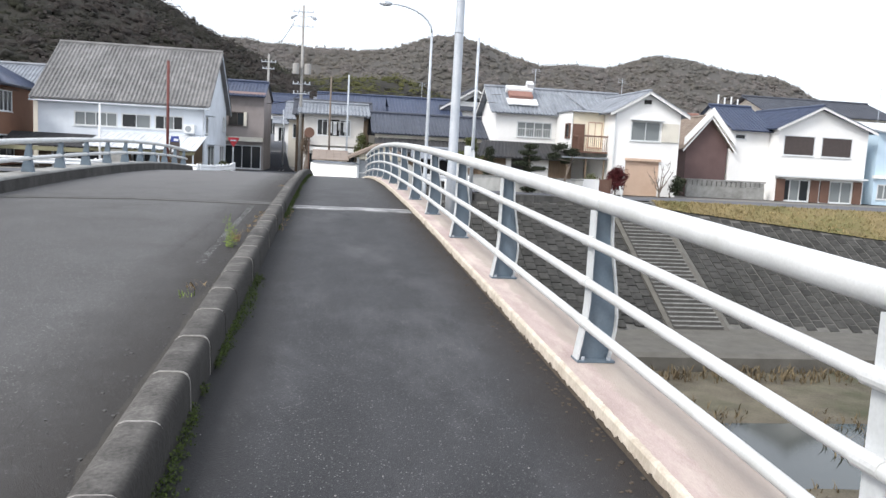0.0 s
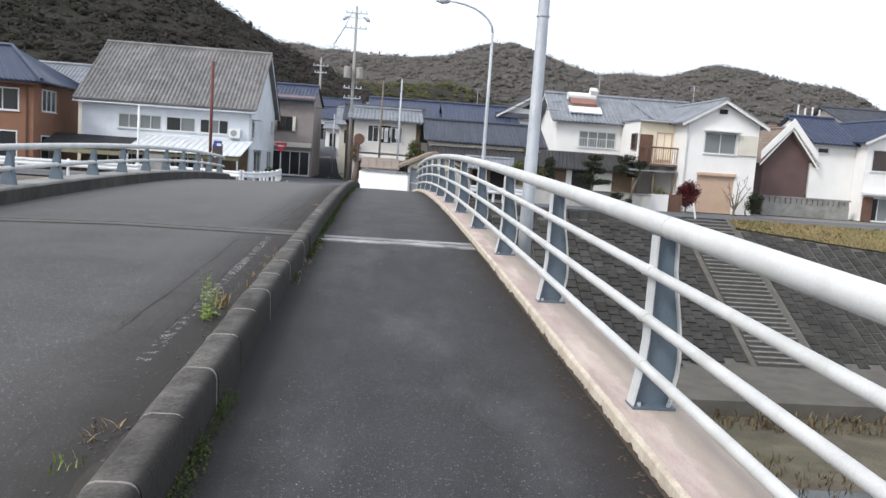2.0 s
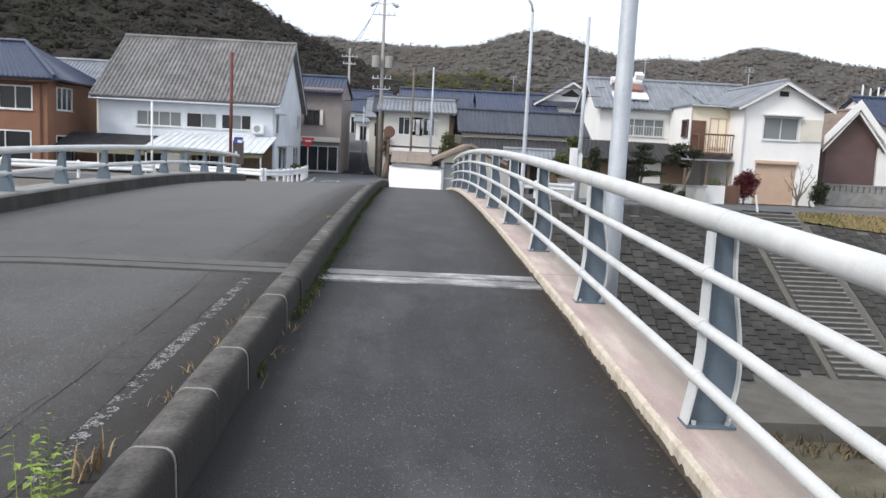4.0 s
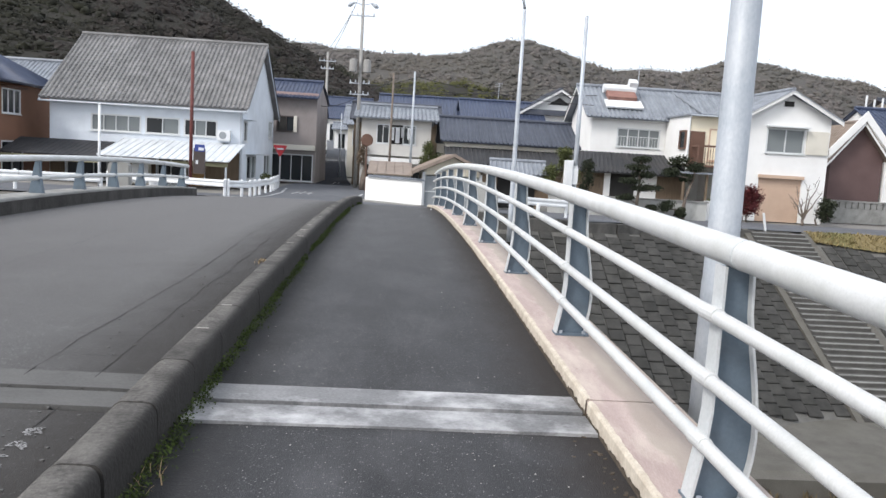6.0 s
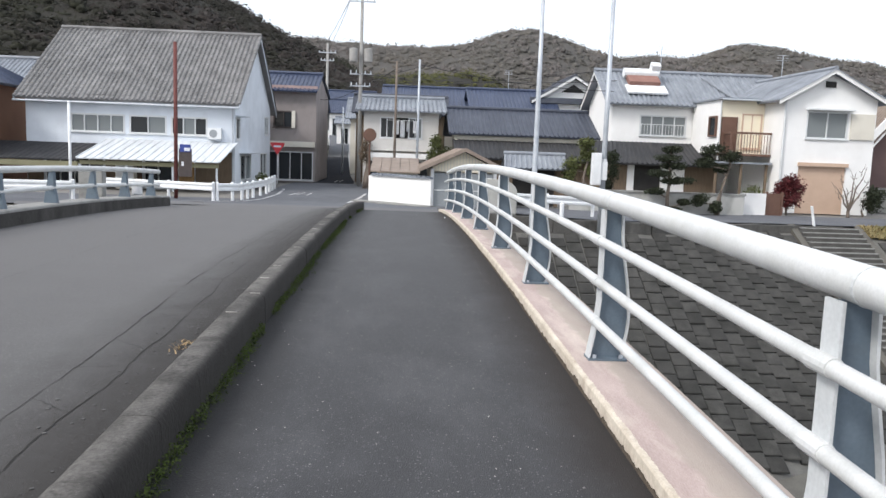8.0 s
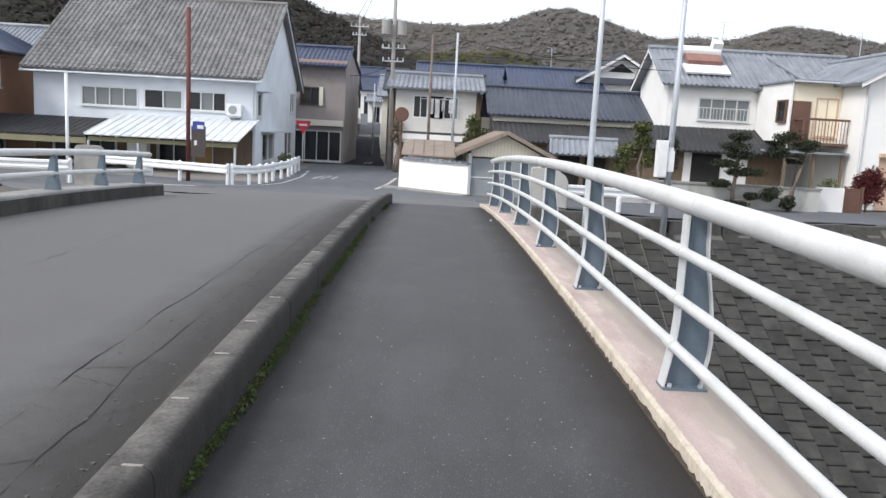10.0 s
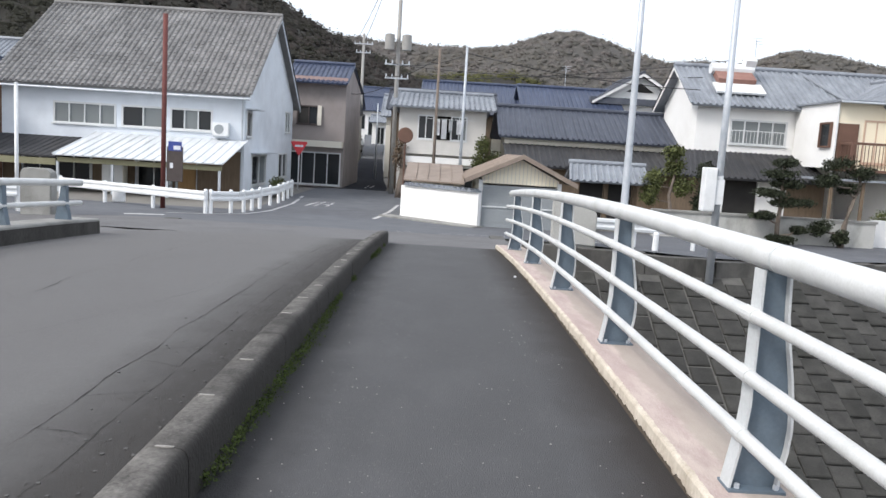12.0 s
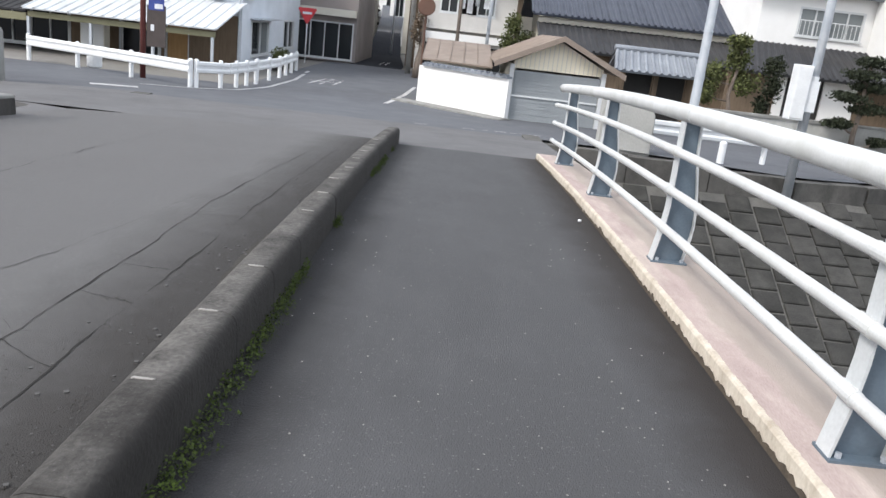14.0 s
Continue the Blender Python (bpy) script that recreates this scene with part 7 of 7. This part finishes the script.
def ridge_top(x):
    z = 75 + 16.5 * math.exp(-((x - 88) / 27) ** 2 / 2) + 13 * math.exp(-((x - 260) / 26) ** 2 / 2) + 3 * math.exp(-((x - 330) / 30) ** 2 / 2) + 3 * math.exp(-((x + 70) / 40) ** 2 / 2)
    return z * (1 - 0.45 * smooth(335, 430, x)) + 2.0 * noise.noise((x * 0.035, 7, 0))


def far_ridge(x, y):
    return ridge_top(x) * math.exp(-((y - 600) / 85) ** 2 / 2) * (1 + 0.09 * noise.noise((x * 0.02, y * 0.02, 4)) * smooth(600, 540, y))


def foot_hill(x, y):
    return (34 + 4 * noise.noise((x * 0.05, 2, 0))) * math.exp(-((x - 15) / 55) ** 2 / 2) * math.exp(-((y - 340) / 45) ** 2 / 2)


def forest(name, centres, radii, per, size, mat, seed):
    """Many trees as clouds of small leaf sprays, turned partly outwards, mostly up and towards -y to light evenly."""
    rs = np.random.RandomState(seed)
    c = np.repeat(np.array(centres), per, axis=0)
    r = np.repeat(np.array(radii), per)
    n = len(c)
    d = rs.normal(size=(n, 3))
    d /= np.linalg.norm(d, axis=1)[:, None]
    lump = 1 + 0.22 * np.sin(d[:, :1] * 5 + c[:, :1]) + 0.18 * np.sin(d[:, 1:2] * 6 + c[:, 1:2] * 1.7)
    p = c + d * r[:, None] * rs.uniform(0.45, 1.25, (n, 1)) * lump * np.array((1.05, 1.05, 0.9))
    out = 0.45 * d + 0.28 * rs.normal(size=(n, 3)) + np.array((0, -0.55, 0.6))
    out /= np.linalg.norm(out, axis=1)[:, None]
    a = np.cross(out, rs.normal(size=(n, 3)))
    a /= np.linalg.norm(a, axis=1)[:, None]
    b = np.cross(out, a)
    s = (r * size * rs.uniform(0.6, 1.4, n))[:, None]
    v = np.stack([p - a * s, p - b * s * 0.6 + out * s * 0.2, p + a * s, p + b * s * 0.6 + out * s * 0.2], 1).reshape(-1, 3)
    # rounded, uneven crowns behind the sprays
    ico = bmesh.new()
    bmesh.ops.create_icosphere(ico, subdivisions=1, radius=1.0)
    iv = np.array([q.co[:] for q in ico.verts])
    fi = np.array([[q.index for q in f.verts] for f in ico.faces])
    ico.free()
    cc, cr = np.array(centres), np.array(radii)
    t = len(cc)
    bump = 1 + 0.24 * np.sin(iv[None, :, 0] * 4 + cc[:, :1]) + 0.2 * np.sin(iv[None, :, 1] * 5 + cc[:, 1:2] * 1.7) + 0.22 * rs.normal(size=(t, len(iv)))
    cv = (cc[:, None] + iv[None] * bump[..., None] * (cr * 0.7)[:, None, None] * np.array((1.1, 1.1, 0.6))).reshape(-1, 3)
    cf = (fi[None] + (np.arange(t) * len(iv))[:, None, None]).reshape(-1, 3)
    crowns = bpy.data.meshes.new(name + "_crowns")
    crowns.vertices.add(len(cv))
    crowns.vertices.foreach_set("co", cv.ravel())
    crowns.loops.add(3 * len(cf))
    crowns.loops.foreach_set("vertex_index", cf.ravel().astype(np.int32))
    crowns.polygons.add(len(cf))
    crowns.polygons.foreach_set("loop_start", np.arange(0, 3 * len(cf), 3, dtype=np.int32))
    crowns.polygons.foreach_set("use_smooth", [True] * len(cf))
    crowns.update(calc_edges=True)
    crowns.materials.append(M[mat])
    tagged(new(name + "_crowns", crowns), "rounded tree crowns covering the hillside", "trees", kind="stuff")
    me = bpy.data.meshes.new(name)
    me.vertices.add(4 * n)
    me.vertices.foreach_set("co", v.ravel())
    me.loops.add(4 * n)
    me.loops.foreach_set("vertex_index", np.arange(4 * n, dtype=np.int32))
    me.polygons.add(n)
    me.polygons.foreach_set("loop_start", np.arange(0, 4 * n, 4, dtype=np.int32))
    me.update(calc_edges=True)
    me.materials.append(M[mat])
    return tagged(new(name, me), "mixed trees covering the hillside", "trees", kind="stuff")


def hill(name, fn, x0, x1, y0, y1, n, trees, radius, per, size, mat, label, seed):
    xs = [x0 + (x1 - x0) * i / n for i in range(n + 1)]
    ys = [y0 + (y1 - y0) * i / n for i in range(n + 1)]
    verts = [(x, y, GROUND - 1 + fn(x, y)) for y in ys for x in xs]
    k = n + 1
    faces = [(j * k + i, j * k + i + 1, (j + 1) * k + i + 1, (j + 1) * k + i) for j in range(n) for i in range(n)]
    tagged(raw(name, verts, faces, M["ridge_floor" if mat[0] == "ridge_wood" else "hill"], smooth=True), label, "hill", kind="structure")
    rr = random.Random(seed)
    sets = {m: ([], []) for m in mat}
    for _ in range(trees):
        x, y = rr.uniform(x0, x1), rr.uniform(y0, y0 + (y1 - y0) * 0.66)
        z = fn(x, y)
        if z < 3:
            continue
        m = mat[0] if noise.noise((x * 0.03, y * 0.03, seed)) + rr.uniform(-0.4, 0.4) > -0.1 else mat[1]
        r = radius * rr.uniform(0.45, 1.35)
        sets[m][0].append((x, y, GROUND - 1 + z + r * rr.uniform(-0.4, 0.1)))
        sets[m][1].append(r)
    for m in mat:
        if sets[m][0]:
            forest(name + "_trees", sets[m][0], sets[m][1], per, size, m, seed)


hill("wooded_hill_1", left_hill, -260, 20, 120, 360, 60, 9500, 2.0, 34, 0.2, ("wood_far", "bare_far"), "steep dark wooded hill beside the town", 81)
# Ridge colours carry the haze of its distance.
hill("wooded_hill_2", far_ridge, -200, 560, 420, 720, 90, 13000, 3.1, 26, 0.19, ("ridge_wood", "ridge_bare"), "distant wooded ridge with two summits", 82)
hill("wooded_hill_3", foot_hill, -110, 150, 230, 400, 50, 3000, 1.9, 34, 0.19, ("bamboo", "wood_far"), "low foothill with yellow-green bamboo", 83)

# ---- small things at the bridge ends ----
bm = B()
prism(bm, [(-11.5, -1.3), (-10.6, -1.3), (-10.6, 0.3), (-10.75, 0.42), (-11.4, 0.42), (-11.5, 0.3)], "y", 43.1, 43.5)
bmesh.ops.bevel(bm, geom=bm.edges[:], offset=0.03, segments=2, affect="EDGES")
tagged(part("bridge_pillar", bm, M["concrete"], None), "pale concrete pillar beside the white post", "pillar")
mk = thing("marker_post", (7.03, 43.3, -1.1), "short white marker post on the river wall", "post")
part("post", tube(B(), [(7.03, 43.3, -1.15), (7.03, 43.3, -0.42), (7.03, 43.3, -0.37)], [0.09, 0.09, 0.05], 12), M["white_paint"], mk)
dr = thing("plastic_drum", (-12.2, 51.6, G), "white plastic drum under the canopy", "drum")
part("drum", tube(B(), [(-12.2, 51.9, G), (-12.2, 51.9, G + 0.05), (-12.2, 51.9, G + 0.5), (-12.2, 51.9, G + 0.56)], [0.22, 0.25, 0.25, 0.18], 14), M["white_paint"], dr)
part("lid", tube(B(), [(-12.2, 51.9, G + 0.561), (-12.2, 51.9, G + 0.6)], [0.19, 0.19], 14), M["cloth"], dr)
cb = thing("cupboard", (-14.6, 56.6, G), "pale steel cupboard under the canopy", "cupboard")
part("body", soft_box(B(), -14.9, -13.9, 56.6, 57.1, G, G + 1.35, 0.02), M["stucco_c"], cb)
part("door", box(B(), -14.86, -14.42, 56.58, 56.598, G + 0.08, G + 1.28), M["alu"], cb)
part("door", box(B(), -14.38, -13.94, 56.58, 56.598, G + 0.08, G + 1.28), M["alu"], cb)
pl = thing("planter", (-7.5, 60.6, G), "low planter with shrubs by the white house", "planter")
part("box", soft_box(B(), -8.1, -7.5, 60.0, 62.2, G, G + 0.35, 0.02), M["concrete_dark"], pl)
verts, faces = [], []
rr = random.Random(91)
for y in (60.3, 60.9, 61.5, 62.0):
    leaf_cloud(verts, faces, (-7.8, y, G + 0.6), (0.3, 0.35, 0.35), 160, 0.06, rr, 0.4)
raw("foliage", verts, faces, M["leaf"], pl)
for x, z, h in ((33.4, 6.6, 1.5), (34.0, 6.6, 1.1), (34.6, 6.6, 1.3), (35.2, 6.6, 1.0)):
    vp = thing("roof_vent_pipe", (x, 63, z), "thin pale vent pipe above the roof", "pipe", "roof vent pipes")
    part("pipe", tube(B(), [(x, 63, z - 1.2), (x, 63, z + h * 0.6)], 0.07, 8), M["white_paint"], vp)
for x, y, z, h in ((17.2, 63.6, 7.0, 1.6), (23.5, 60, 6.3, 1.6), (9.5, 79.6, 6.5, 1.8), (48, 62, 5.4, 3.5)):
    an = thing("antenna", (x, y, z), "thin television antenna on the roof", "antenna", "antennas")
    part("mast", tube(B(), [(x, y, z - 0.4), (x, y, z + h)], 0.025, 6), M["galv"], an)
    for k in range(3):
        part("element", tube(B(), [(x - 0.35, y, z + h - 0.15 * k), (x + 0.35, y, z + h - 0.15 * k)], 0.012, 5), M["galv"], an)
